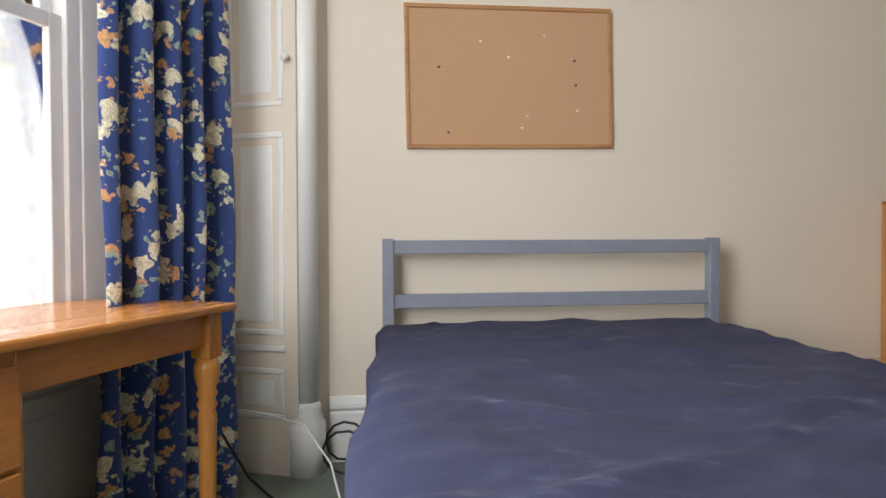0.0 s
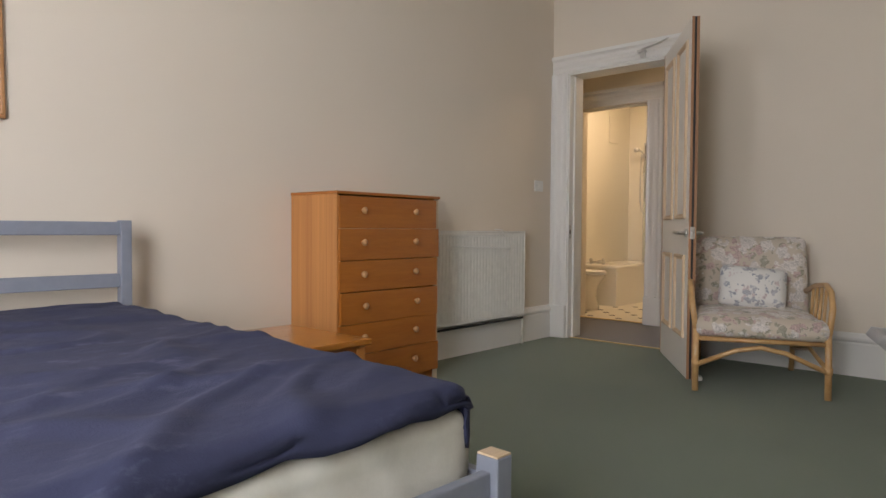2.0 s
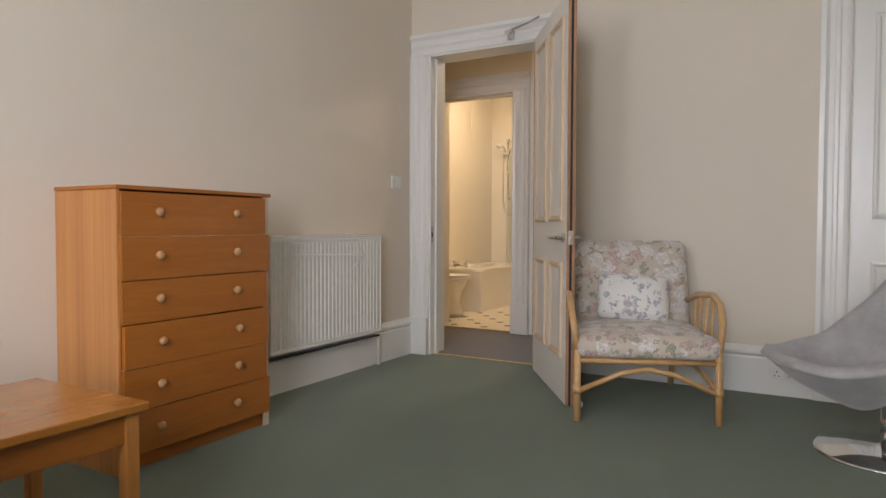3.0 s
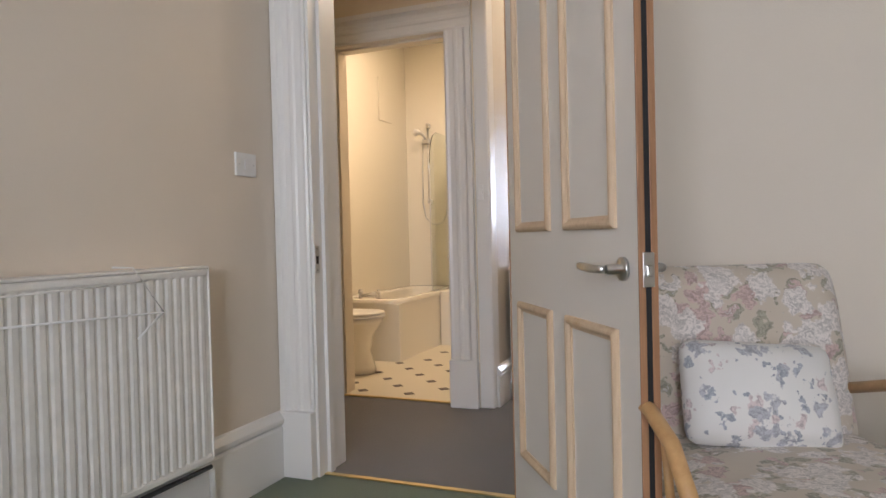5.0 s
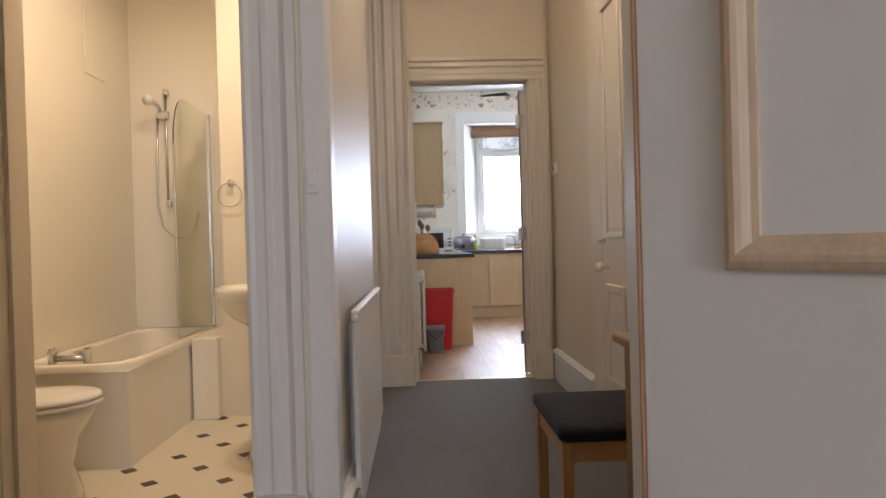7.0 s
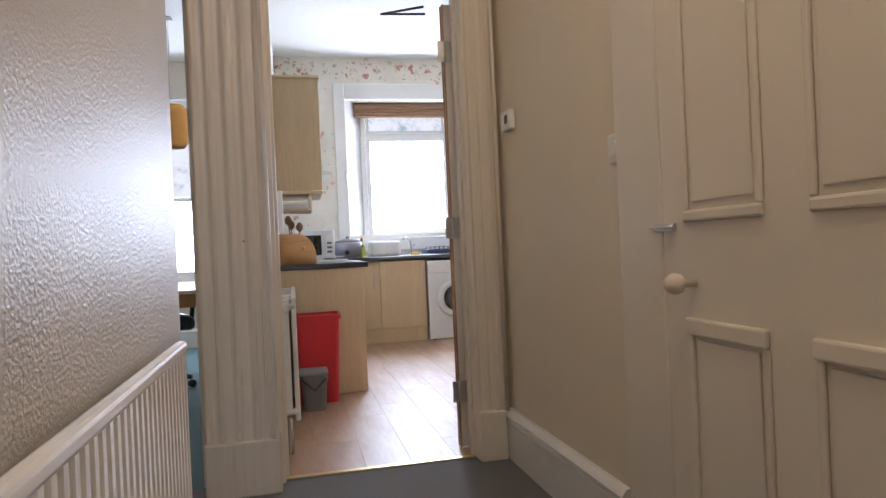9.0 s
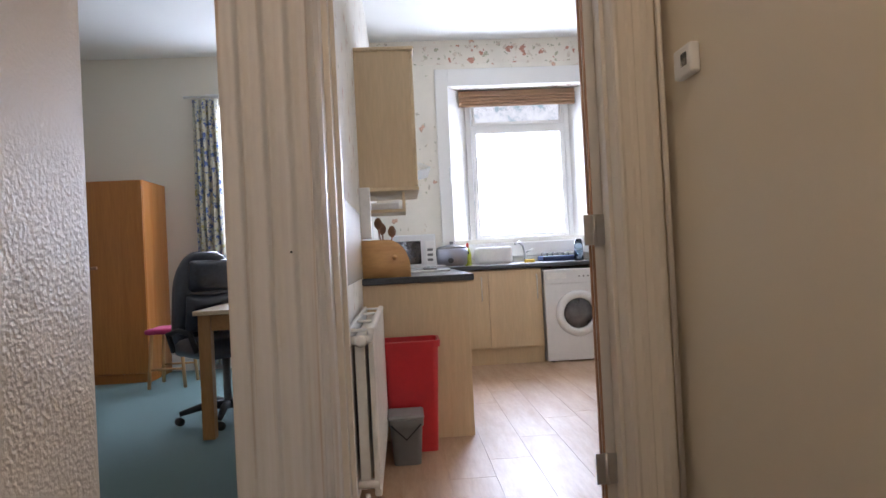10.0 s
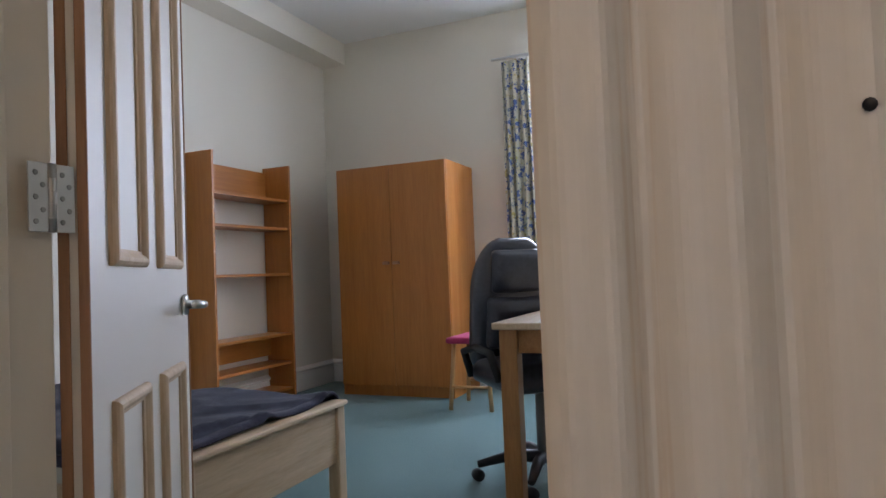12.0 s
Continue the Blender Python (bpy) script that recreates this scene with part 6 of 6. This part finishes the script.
part("cap", lathe([(0.013, 0.17), (0.013, 0.20), (0.006, 0.215)], 14), plain("red_cap", (0.6, 0.08, 0.05), 0.4), bt, "", True)
sinkt = thing("kitchen_sink", pose(12.68, 0.95, 0.895), "stainless sink with a white washing-up bowl", "sink")
part("drainer", box(0, 0.48, 0, 0.80, 0, 0.006, 0.003), CHROME, sinkt)
b = soft_box(0.08, 0.42, 0.38, 0.70, 0.006, 0.165, 0.03, 10, 10)
part("washing_up_bowl", b, WHITE_PLASTIC, sinkt, "white plastic washing-up bowl", True)
part("mixer_tap", tube([(0.45, 0.20, 0.0), (0.45, 0.20, 0.10), (0.43, 0.22, 0.17), (0.36, 0.27, 0.20), (0.28, 0.32, 0.185)], 0.012, 12), CHROME, sinkt, "chrome swan-neck mixer tap", True)
part("tap_lever", tube([(0.45, 0.19, 0.10), (0.44, 0.12, 0.13)], 0.008, 8), CHROME, sinkt, "", True)
rack = thing("dish_rack", pose(12.80, 0.71, 0.902), "dark dish rack with glass and sponge by the sink", "dish rack")
for k in range(6):
    part("rack_wire", tube([(0.0, 0.04 + 0.05 * k, 0.01), (0.0, 0.04 + 0.05 * k, 0.075), (0.25, 0.04 + 0.05 * k, 0.075), (0.25, 0.04 + 0.05 * k, 0.01)], 0.003, 6), BLACK, rack)
part("rack_tray", box(-0.01, 0.26, 0.0, 0.33, 0, 0.05, 0.012), plain("navy_plastic", (0.03, 0.05, 0.14), 0.4), rack)
part("glass_jug", lathe([(0.04, 0), (0.045, 0.02), (0.04, 0.14), (0.03, 0.20), (0.027, 0.20), (0.036, 0.14), (0.04, 0.01), (0.001, 0.008)], 20, None, Matrix.Translation((12.74, 0.72, 0.895))), glass("pale_blue_glass", (0.8, 0.92, 1)), None, "clear glass jug beside the dish rack", True, "jug")
part("sponge", box(12.70, 12.76, 1.14, 1.23, 0.901, 0.93, 0.006), plain("yellow_sponge", (0.75, 0.50, 0.06), 0.9, 0, 0, 0.15, 90, 0.3), None, "yellow washing-up sponge on the drainer", False, "sponge")
# washing machine
wm = thing("washing_machine", pose(12.555, 0.5, 0), "white front-loading washing machine with a round door", "washing machine")
part("cabinet", box(0, 0.56, 0, 0.595, 0.012, 0.83, 0.006), WHITE_GOODS, wm)
part("control_panel", box(-0.008, 0.0, 0.005, 0.59, 0.70, 0.825, 0.004), WHITE_GOODS, wm)
DOORM = Matrix.Translation((0, 0.30, 0.43)) @ Matrix.Rotation(radians(-90), 4, "Y")
part("door_ring", lathe([(0.205, 0), (0.205, 0.012), (0.185, 0.03), (0.15, 0.036), (0.135, 0.02), (0.135, 0.004)], 48, None, DOORM), WHITE_GOODS, wm, "", True)
part("door_glass", lathe([(0.136, 0.006), (0.125, 0.018), (0.07, 0.026), (0.001, 0.028)], 40, None, DOORM), plain("dark_drum_glass", (0.05, 0.048, 0.05), 0.12, 0.0, 0.6, 0.6, 14), wm, "dark bowl-shaped door glass", True)
part("detergent_drawer", box(-0.012, -0.008, 0.40, 0.575, 0.745, 0.80, 0.003), WHITE_PLASTIC, wm)
part("display", box(-0.0105, -0.008, 0.10, 0.15, 0.775, 0.80, 0.001), BLACK, wm)
for y in (0.20, 0.24, 0.28):
    part("button", lathe([(0.008, 0), (0.007, 0.006)], 12, None, Matrix.Translation((-0.008, y, 0.76)) @ Matrix.Rotation(radians(-90), 4, "Y")), GREY_PLASTIC, wm)
sticker = part("energy_sticker", box(-0.0025, 0.0, 0.03, 0.16, 0.13, 0.215, 0.0005), plain("blue_sticker", (0.03, 0.16, 0.55), 0.4), wm, "blue sticker with white bars")
for k in range(3):
    part("sticker_bar", box(-0.0035, -0.0025, 0.045, 0.145 - 0.02 * k, 0.145 + 0.02 * k, 0.156 + 0.02 * k), WHITE_PLASTIC, sticker)
for y in (0.05, 0.54):
    part("foot", lathe([(0.02, 0), (0.02, 0.012)], 12, None, Matrix.Translation((0.05, y, 0))), BLACK, wm)
fr = thing("fridge_freezer", pose(12.60, -0.13, 0), "white upright fridge freezer beside the worktop", "fridge")
part("cabinet", box(0.04, 0.60, 0, 0.58, 0.03, 1.25, 0.008), WHITE_GOODS, fr)
part("lower_door", box(0, 0.04, 0, 0.58, 0.04, 0.86, 0.012), WHITE_GOODS, fr)
part("upper_door", box(0, 0.04, 0, 0.58, 0.87, 1.25, 0.012), WHITE_GOODS, fr)
part("kickboard", box(0.06, 0.08, 0.02, 0.56, 0, 0.03), BLACK, fr)
bo = thing("wall_boiler", pose(12.86, -0.10, 1.36), "white wall-mounted gas boiler with a flue", "boiler")
part("casing", box(0, 0.36, 0, 0.44, 0, 0.72, 0.02), WHITE_GOODS, bo)
part("lower_trim", box(0.02, 0.34, 0.02, 0.42, -0.06, 0.0, 0.004), GREY_PLASTIC, bo)
part("flue", tube([(0.20, 0.22, 0.72), (0.20, 0.22, 0.84), (0.26, 0.22, 0.92), (0.38, 0.22, 0.93)], 0.05, 16), WHITE_GOODS, bo, "", True)
part("white_pipe_run", tube([(12.9, 0.30, 2.66), (13.2, 0.12, 2.60), (13.2, 0.12, 1.40)], 0.02, 10), WHITE_PLASTIC, None, "white plastic pipe run beside the kitchen window", True, "pipe")
# bins
def tapered_bin(name, m, w, d, h, mat, label, lip=0.012, lid=None):
    t = thing(name, m, label, "bin")
    r = 0.03

    def skin(levels, floor_at=None):
        b = bmesh.new()
        rows = []
        for z, inset in levels:
            pts = []
            for sx, sy, a0 in ((1, 1, 0), (-1, 1, 90), (-1, -1, 180), (1, -1, 270)):
                pts += [(x * inset, y * inset) for x, y in arc(sx * (w / 2 - r), sy * (d / 2 - r), r, a0, a0 + 90, 4)]
            rows.append([b.verts.new((x, y, z)) for x, y in pts])
        for r0, r1 in zip(rows, rows[1:]):
            for k in range(len(r0)):
                b.faces.new((r0[k], r0[(k + 1) % len(r0)], r1[(k + 1) % len(r0)], r1[k]))
        if floor_at is not None:
            b.faces.new(rows[0][::-1])
            b.faces.new(rows[-1])
        else:
            for k in range(len(rows[0])):
                b.faces.new((rows[-1][k], rows[-1][(k + 1) % len(rows[0])], rows[0][(k + 1) % len(rows[0])], rows[0][k]))
        bmesh.ops.recalc_face_normals(b, faces=b.faces[:])
        return b

    part("body", skin([(0.0, 0.82), (h - 0.004, 1.0), (h - 0.004, 0.97), (0.02, 0.78)], 0), mat, t)
    part("rim", skin([(h - 0.034, 1.004), (h - 0.034, 1.06), (h - 0.004, 1.065), (h, 1.05), (h, 0.975), (h - 0.008, 0.968)]), mat, t)
    if lid:
        part("lid", box(-w * 0.55, w * 0.55, -d * 0.55, d * 0.55, h, h + 0.022, 0.01), lid, t)
        part("handle", tube([(-w * 0.56, -d * 0.45, h - 0.02), (-w * 0.60, 0, h - 0.09), (-w * 0.56, d * 0.45, h - 0.02)], 0.004, 8), BLACK, t, "", True)
    return t


RED = plain("red_plastic", (0.50, 0.018, 0.022), 0.35, 0, 0.2)
tapered_bin("waste_bin", pose(10.235, 2.325, -0.004), 0.22, 0.29, 0.575, RED, "tall red plastic waste bin by the end panel")
tapered_bin("caddy_bin", pose(10.01, 2.365, -0.004), 0.17, 0.16, 0.225, GREY_PLASTIC, "small grey food caddy with a lid and handle", 0.01, plain("grey_lid", (0.24, 0.24, 0.23), 0.5))
kr = radiator("radiator", pose(9.10, 2.563, 0.16, 0, 0, 0) @ Matrix.Diagonal((1, -1, 1, 1)), 1.07, 0.60, "white double panel radiator on the kitchen wall", 0.05, 0.115, True, "open")
part("valve_end", tube([(-0.02, 0.06, 0.02), (-0.02, 0.06, -0.15)], 0.009, 8), CHROME, kr, "", True)
part("end_cap", lathe([(0.022, 0), (0.022, 0.03), (0.012, 0.036)], 14, None, Matrix.Translation((0.0, 0.06, 0.555)) @ Matrix.Rotation(radians(-90), 4, "Y")), RAD_WHITE, kr, "", True)
# kitchen window
WINW = GLOSS
bm = bmesh.new()
for pts in ([(13.252, 1.8175), (13.53, 1.8175), (13.53, 1.625)], [(13.252, 0.3905), (13.53, 0.555), (13.53, 0.3905)]):
    b2 = bmesh.new()
    lo = [b2.verts.new((x, y, 0.955)) for x, y in pts]
    hi = [b2.verts.new((x, y, 2.673)) for x, y in pts]
    for i in range(3):
        b2.faces.new((lo[i], lo[(i + 1) % 3], hi[(i + 1) % 3], hi[i]))
    b2.faces.new(lo)
    b2.faces.new(hi)
    bmesh.ops.recalc_face_normals(b2, faces=b2.faces[:])
    merge(b2, bm)
part("window_reveal", bm, GLOSS, None, "white gloss splayed window reveal", False, "reveal", "structure")
part("window_sill", box(13.20, 13.53, 0.40, 1.81, 0.955, 1.10, 0.01), GLOSS, None, "deep white gloss window sill", False, "sill", "structure")
KW = ((13.25, 2.63), (13.25, -0.6))
bm = box(13.222, 13.25, 1.818, 1.945, 0.9, 2.845, 0.006)
box(13.222, 13.25, 0.262, 0.39, 0.9, 2.845, 0.006, bm)
box(13.222, 13.25, 0.39, 1.818, 2.674, 2.845, 0.006, bm)
part("window_architrave", bm, GLOSS, None, "broad white gloss window surround", False, "architrave", "structure")
win = tagged(new("window_2"), "white casement kitchen window with a top light, overexposed outside", "window", "", "structure")
for nm, y0, y1, z0, z1, t in (("window_frame", 0.55, 1.63, 1.10, 2.66, 0.05), ("casement", 0.61, 1.57, 1.15, 2.28, 0.045), ("top_light", 0.61, 1.57, 2.32, 2.62, 0.035)):
    dx = 0 if nm == "window_frame" else -0.02
    bm = box(13.50 + dx, 13.56 + dx, y0, y0 + t, z0, z1, 0.004)
    box(13.50 + dx, 13.56 + dx, y1 - t, y1, z0, z1, 0.004, bm)
    box(13.50 + dx, 13.56 + dx, y0 + t, y1 - t, z0, z0 + t, 0.004, bm)
    box(13.50 + dx, 13.56 + dx, y0 + t, y1 - t, z1 - t, z1, 0.004, bm)
    fr2 = part(nm, bm, GLOSS, win)
    if dx:
        pn = part("pane", box(13.515, 13.519, y0 + t, y1 - t, z0 + t, z1 - t), GLASS, fr2)
        pn.visible_shadow = False
part("transom", box(13.495, 13.555, 0.60, 1.58, 2.28, 2.32, 0.004), GLOSS, win)
part("catch", box(13.46, 13.48, 1.56, 1.575, 1.62, 1.74, 0.004), CHROME, win)
blind = thing("roman_blind", pose(0, 0, 0), "brown woven wood blind rolled up at the window top", "blind")
BAMBOO = wood("brown_bamboo_blind", (0.17, 0.085, 0.04), (0.30, 0.17, 0.09), (8, 1.5, 40), 0.6)
part("headrail", box(13.40, 13.45, 0.50, 1.70, 2.62, 2.665, 0.004), BAMBOO, blind)
for k in range(4):
    part("fold", box(13.385 - 0.006 * k, 13.425, 0.50, 1.70, 2.50 + 0.03 * k, 2.53 + 0.03 * k, 0.01), BAMBOO, blind)
part("door_hook", tube([(13.44, 1.84, 1.86), (13.20, 1.84, 1.86), (13.20, 1.84, 1.72)], 0.006, 8), CHROME, None, "small steel hook beside the kitchen window", True, "hook")
# kitchen door, folded back inside
kd = panel_door("kitchen_door", pose(8.885, 1.712, 0, 0, 0, -84), 0.80, 2.13, "varnished pine-edged kitchen door standing open", 1, 0.95, trim=PINE, body=DOOR_WHITE, edge=EDGE_WOOD)
for z in (0.28, 1.06, 1.9):
    butt_hinge(pose(8.872, 1.71, 0, 0, 0, 90), z)
part("closer_linkage", tube([(8.90, 1.80, 2.12), (9.06, 1.98, 2.135), (9.05, 1.76, 2.14)], 0.006, 8), BLACK, None, "dark door closer arm over the kitchen door", True, "door closer")
# wallpaper border under the ceiling
BORDER = floral("rose_border_paper", (0.76, 0.70, 0.60), ((0.55, 0.26, 0.18), (0.70, 0.60, 0.48)), (0.50, 0.48, 0.34), 9.0, 0.26)
part("wallpaper_border", box(13.247, 13.2495, -0.5, 2.57, 2.90, 3.09), BORDER, None, "faded rose wallpaper border below the ceiling", False, "border", "structure")

# ---- second bedroom ----
OAKV = wood("orange_oak_veneer", (0.39, 0.13, 0.018), (0.52, 0.20, 0.035), (7, 7, 0.5), 0.35)
OAKH = wood("orange_oak_veneer_level", (0.39, 0.13, 0.018), (0.52, 0.20, 0.035), (0.5, 7, 7), 0.35)
WD = thing("wardrobe", pose(12.807, 4.655, 0), "orange oak veneer two-door wardrobe with small handles", "wardrobe")
part("side_panel", box(0.018, 0.585, 0, 0.02, 0, 1.825, 0.002), OAKV, WD)
part("side_panel", box(0.018, 0.585, 0.95, 0.97, 0, 1.825, 0.002), OAKV, WD)
part("top_panel", box(0.018, 0.585, 0.02, 0.95, 1.805, 1.825, 0.002), OAKV, WD)
part("back_panel", box(0.57, 0.585, 0.02, 0.95, 0.08, 1.805), OAKV, WD)
part("plinth", box(0.03, 0.045, 0.02, 0.95, 0, 0.08), OAKV, WD)
for y0, y1, hy in ((0.003, 0.483, 0.44), (0.487, 0.967, 0.53)):
    dr = part("door", box(0, 0.017, y0, y1, 0.085, 1.82, 0.002), OAKV, WD)
    part("handle", box(-0.026, 0.0, hy - 0.028, hy + 0.028, 1.035, 1.06, 0.006), EDGE_WOOD, dr)
shf = thing("bookshelf", pose(11.62, 5.84, 0), "tall empty orange oak bookshelf", "bookshelf")
part("side_panel", box(0, 0.02, 0, 0.25, 0, 1.84, 0.002), OAKV, shf)
part("side_panel", box(0.84, 0.86, 0.0, 0.25, 0, 1.84, 0.002), OAKV, shf)
for z in (0.10, 0.30, 0.52, 0.98, 1.33, 1.55):
    part("shelf_board", box(0.02, 0.84, 0.02, 0.24, z, z + 0.02, 0.002), OAKH, shf)
part("upper_back", box(0.02, 0.84, 0.225, 0.24, 1.57, 1.80, 0.002), OAKH, shf)
part("lower_back", box(0.02, 0.84, 0.215, 0.225, 0.36, 0.52, 0.002), OAKH, shf)
# single bed
sb = thing("single_bed", pose(9.66, 4.18, 0, 0, 0, 1.5), "plain pine single bed frame with a mattress", "bed")
PALEPINE = wood("pale_pine", (0.52, 0.36, 0.20), (0.68, 0.52, 0.34), (1.2, 11, 11), 0.45, 0.05)
PALEPINE_V = wood("pale_pine_upright", (0.52, 0.36, 0.20), (0.68, 0.52, 0.34), (11, 11, 1.2), 0.45, 0.05)
for x in (0.0, 0.855):
    part("foot_post", box(x, x + 0.055, 0.0, 0.055, 0, 0.425, 0.006), PALEPINE_V, sb)
part("foot_board", box(0.055, 0.855, 0.012, 0.04, 0.20, 0.42, 0.004), PALEPINE, sb)
part("foot_cap", box(-0.012, 0.922, -0.01, 0.065, 0.425, 0.445, 0.006), PALEPINE, sb)
for x in (0.01, 0.875):
    part("side_rail", box(x, x + 0.025, 0.055, 1.85, 0.18, 0.33, 0.004), PALEPINE, sb)
part("mattress", soft_box(0.04, 0.87, 0.07, 1.84, 0.28, 0.45, 0.05, 12, 12), MATTRESS, sb, "white mattress", True)
drape("blanket", 0.03, 0.88, 0.06, 1.80, 0.462, BLANKET_D, "dark charcoal fleece blanket on the single bed", (0.10, 0.10, 0.03), 0.02, 0.01, 4.0, 0, 0, pose(9.66, 4.18, 0, 0, 0, 1.5))
# desk, office chair, stool
tb = thing("pine_table", pose(10.63, 2.86, 0), "pine table with square legs and a pale top", "table")
part("tabletop", box(0, 1.15, 0, 0.71, 0.725, 0.752, 0.005), PALEPINE, tb)
for x in (0.03, 1.05):
    for y in (0.02, 0.62):
        part("leg", box(x, x + 0.07, y, y + 0.07, 0, 0.725, 0.004), TABLE_LEG, tb)
for y in (0.045, 0.645):
    part("apron", box(0.10, 1.05, y, y + 0.022, 0.63, 0.725, 0.002), TABLE_RAIL, tb)
part("apron", box(0.055, 0.077, 0.09, 0.62, 0.63, 0.725, 0.002), TABLE_RAIL, tb)
LEATHER = plain("black_leather", (0.028, 0.032, 0.048), 0.28, 0, 0.35, 0.2, 60, 0.12)
oc = thing("office_chair", pose(11.17, 3.535, 0, 0, 0, -48), "black leather office chair on a five-star castor base", "office chair")
for k in range(5):
    a = 2 * math.pi * k / 5 + 0.3
    leg = part("base_leg", tube([(0, 0, 0.10), (0.14 * math.cos(a), 0.14 * math.sin(a), 0.11), (0.30 * math.cos(a), 0.30 * math.sin(a), 0.075)], [0.03, 0.025, 0.016], 10), BLACK, oc, "", True)
    part("castor", lathe([(0.026, -0.02), (0.028, 0), (0.026, 0.02)], 16, None, Matrix.Translation((0.30 * math.cos(a), 0.30 * math.sin(a), 0.028)) @ Matrix.Rotation(radians(90), 4, "X")), BLACK, leg, "", True)
part("gas_stem", lathe([(0.025, 0.10), (0.025, 0.40)], 16), GREY_PLASTIC, oc, "", True)
part("lever", tube([(0.05, 0, 0.40), (0.22, 0.05, 0.36), (0.28, 0.06, 0.37)], 0.006, 8), BLACK, oc, "", True)
part("seat", soft_box(-0.25, 0.25, -0.24, 0.25, 0.42, 0.53, 0.05, 14, 14, plump), LEATHER, oc, "", True)
b = soft_box(-0.215, 0.215, -0.32, 0.33, -0.07, 0.06, 0.06, 18, 18, lambda p, u: (-0.5 * p.x * (max(0, p.y) / 0.32) ** 3, 0, 0.02 * math.cos(p.x * 9) + 0.014 * math.cos(p.y * 9) * (1 if u.z > 0 else 0)))
b.transform(Matrix.Translation((0, 0.27, 0.785)) @ Matrix.Rotation(radians(98), 4, "X"))
back = part("backrest", b, LEATHER, oc, "padded black leather backrest", True)
for y0, y1, hw in ((0.07, 0.28, 0.145), (-0.20, 0.055, 0.165)):
    b = soft_box(-hw, hw, y0, y1, 0.045, 0.105, 0.028, 14, 14, plump)
    b.transform(Matrix.Translation((0, 0.27, 0.785)) @ Matrix.Rotation(radians(98), 4, "X"))
    part("back_pad", b, LEATHER, back, "stitched leather back pad", True)
for sx in (-1, 1):
    part("armrest", tube([(sx * 0.25, 0.22, 0.46), (sx * 0.29, 0.20, 0.58), (sx * 0.29, 0.05, 0.61), (sx * 0.29, -0.12, 0.60), (sx * 0.26, -0.14, 0.48)], 0.018, 10), BLACK, oc, "", True)
st = thing("stool", pose(12.62, 4.38, 0), "wooden stool with a pink padded seat", "stool")
part("seat_pad", soft_box(-0.19, 0.19, -0.17, 0.17, 0.455, 0.505, 0.022, 10, 10), cloth("pink_seat_cloth", (0.38, 0.04, 0.11), (0.46, 0.06, 0.15), 250, 0.1), st, "pink padded seat", True)
for sx in (-1, 1):
    for sy in (-1, 1):
        part("leg", tube([(sx * 0.17, sy * 0.15, 0), (sx * 0.14, sy * 0.12, 0.455)], 0.015, 10), BEECH, st, "", True)
    part("stretcher", tube([(sx * 0.16, -0.14, 0.16), (sx * 0.16, 0.14, 0.16)], 0.01, 8), BEECH, st, "", True)
# door of the second bedroom
D2 = pose(8.905, 3.63, 0, 0, 0, 33.5)
panel_door("second_bedroom_door", D2 @ Matrix.Translation((0, -0.03, 0)), 0.725, 2.15, "white four-panel door with bare pine mouldings, ajar", 1, 0.90, edge=EDGE_WOOD)
for z in (0.25, 1.085, 1.9):
    butt_hinge(pose(8.872, 3.617, 0, 0, 0, 0), z)
# window, curtains and pendant shade
sash_window("window_3", Matrix(((0, 1, 0, 13.50), (1, 0, 0, 0), (0, 0, 1, 0), (0, 0, 0, 1))), 3.02, 4.08, 0.72, 2.58, 1.62, "white painted sash window of the second bedroom")
part("window_surround", box(13.375, 13.4, 4.10, 4.22, 0.0, 2.72, 0.006), GLOSS, None, "white gloss window surround", False, "architrave", "structure")
part("window_surround", box(13.375, 13.4, 2.9, 4.10, 2.6, 2.72, 0.006), GLOSS, None, "white gloss window surround", False, "architrave", "structure")
curtain("curtain", Matrix.Translation((13.30, 4.33, 0)) @ Matrix.Rotation(radians(-90), 4, "Z"), 0.26, 0.05, 2.65, PALE_FLORAL, "pale blue and yellow floral curtain drawn aside", 4, 0.035, 2.0)
part("curtain_pole", tube([(13.28, 4.40, 2.67), (13.28, 2.9, 2.67)], 0.012, 10), WHITE_PLASTIC, None, "white curtain pole over the window", True, "curtain pole")
pend = thing("pendant_lamp", pose(12.0, 3.44, 0), "orange paper pendant lampshade on a cord", "pendant lamp")
part("cord", tube([(0, 0, 2.32), (0, 0, 3.1)], 0.004, 8), WHITE_PLASTIC, pend)
part("ceiling_rose", lathe([(0.045, 3.075), (0.03, 3.1)], 18), WHITE_PLASTIC, pend, "", True)
part("shade", lathe([(0.10, 1.95), (0.13, 2.0), (0.14, 2.12), (0.13, 2.26), (0.10, 2.32), (0.097, 2.32), (0.127, 2.26), (0.137, 2.12), (0.127, 2.0), (0.097, 1.95)], 28), plain("orange_paper", (0.85, 0.42, 0.10), 0.7), pend, "orange paper shade", True)

# ---- laminate boards of the kitchen floor ----
random.seed(7)
for j in range(15):
    y = -0.55 + j * 0.21
    x = 8.78 - random.random() * 0.9
    while x < 12.7:
        x0, x1 = max(x, 8.775), min(x + 1.2, 12.75)
        if x1 - x0 > 0.05 and y < 2.56:
            part("plank", box(x0 + 0.001, x1 - 0.001, y + 0.0008, min(y + 0.2092, 2.57), -0.004, 0.0), LAMINATE if random.random() < 0.5 else LAMINATE2, floor_k)
        x += 1.2
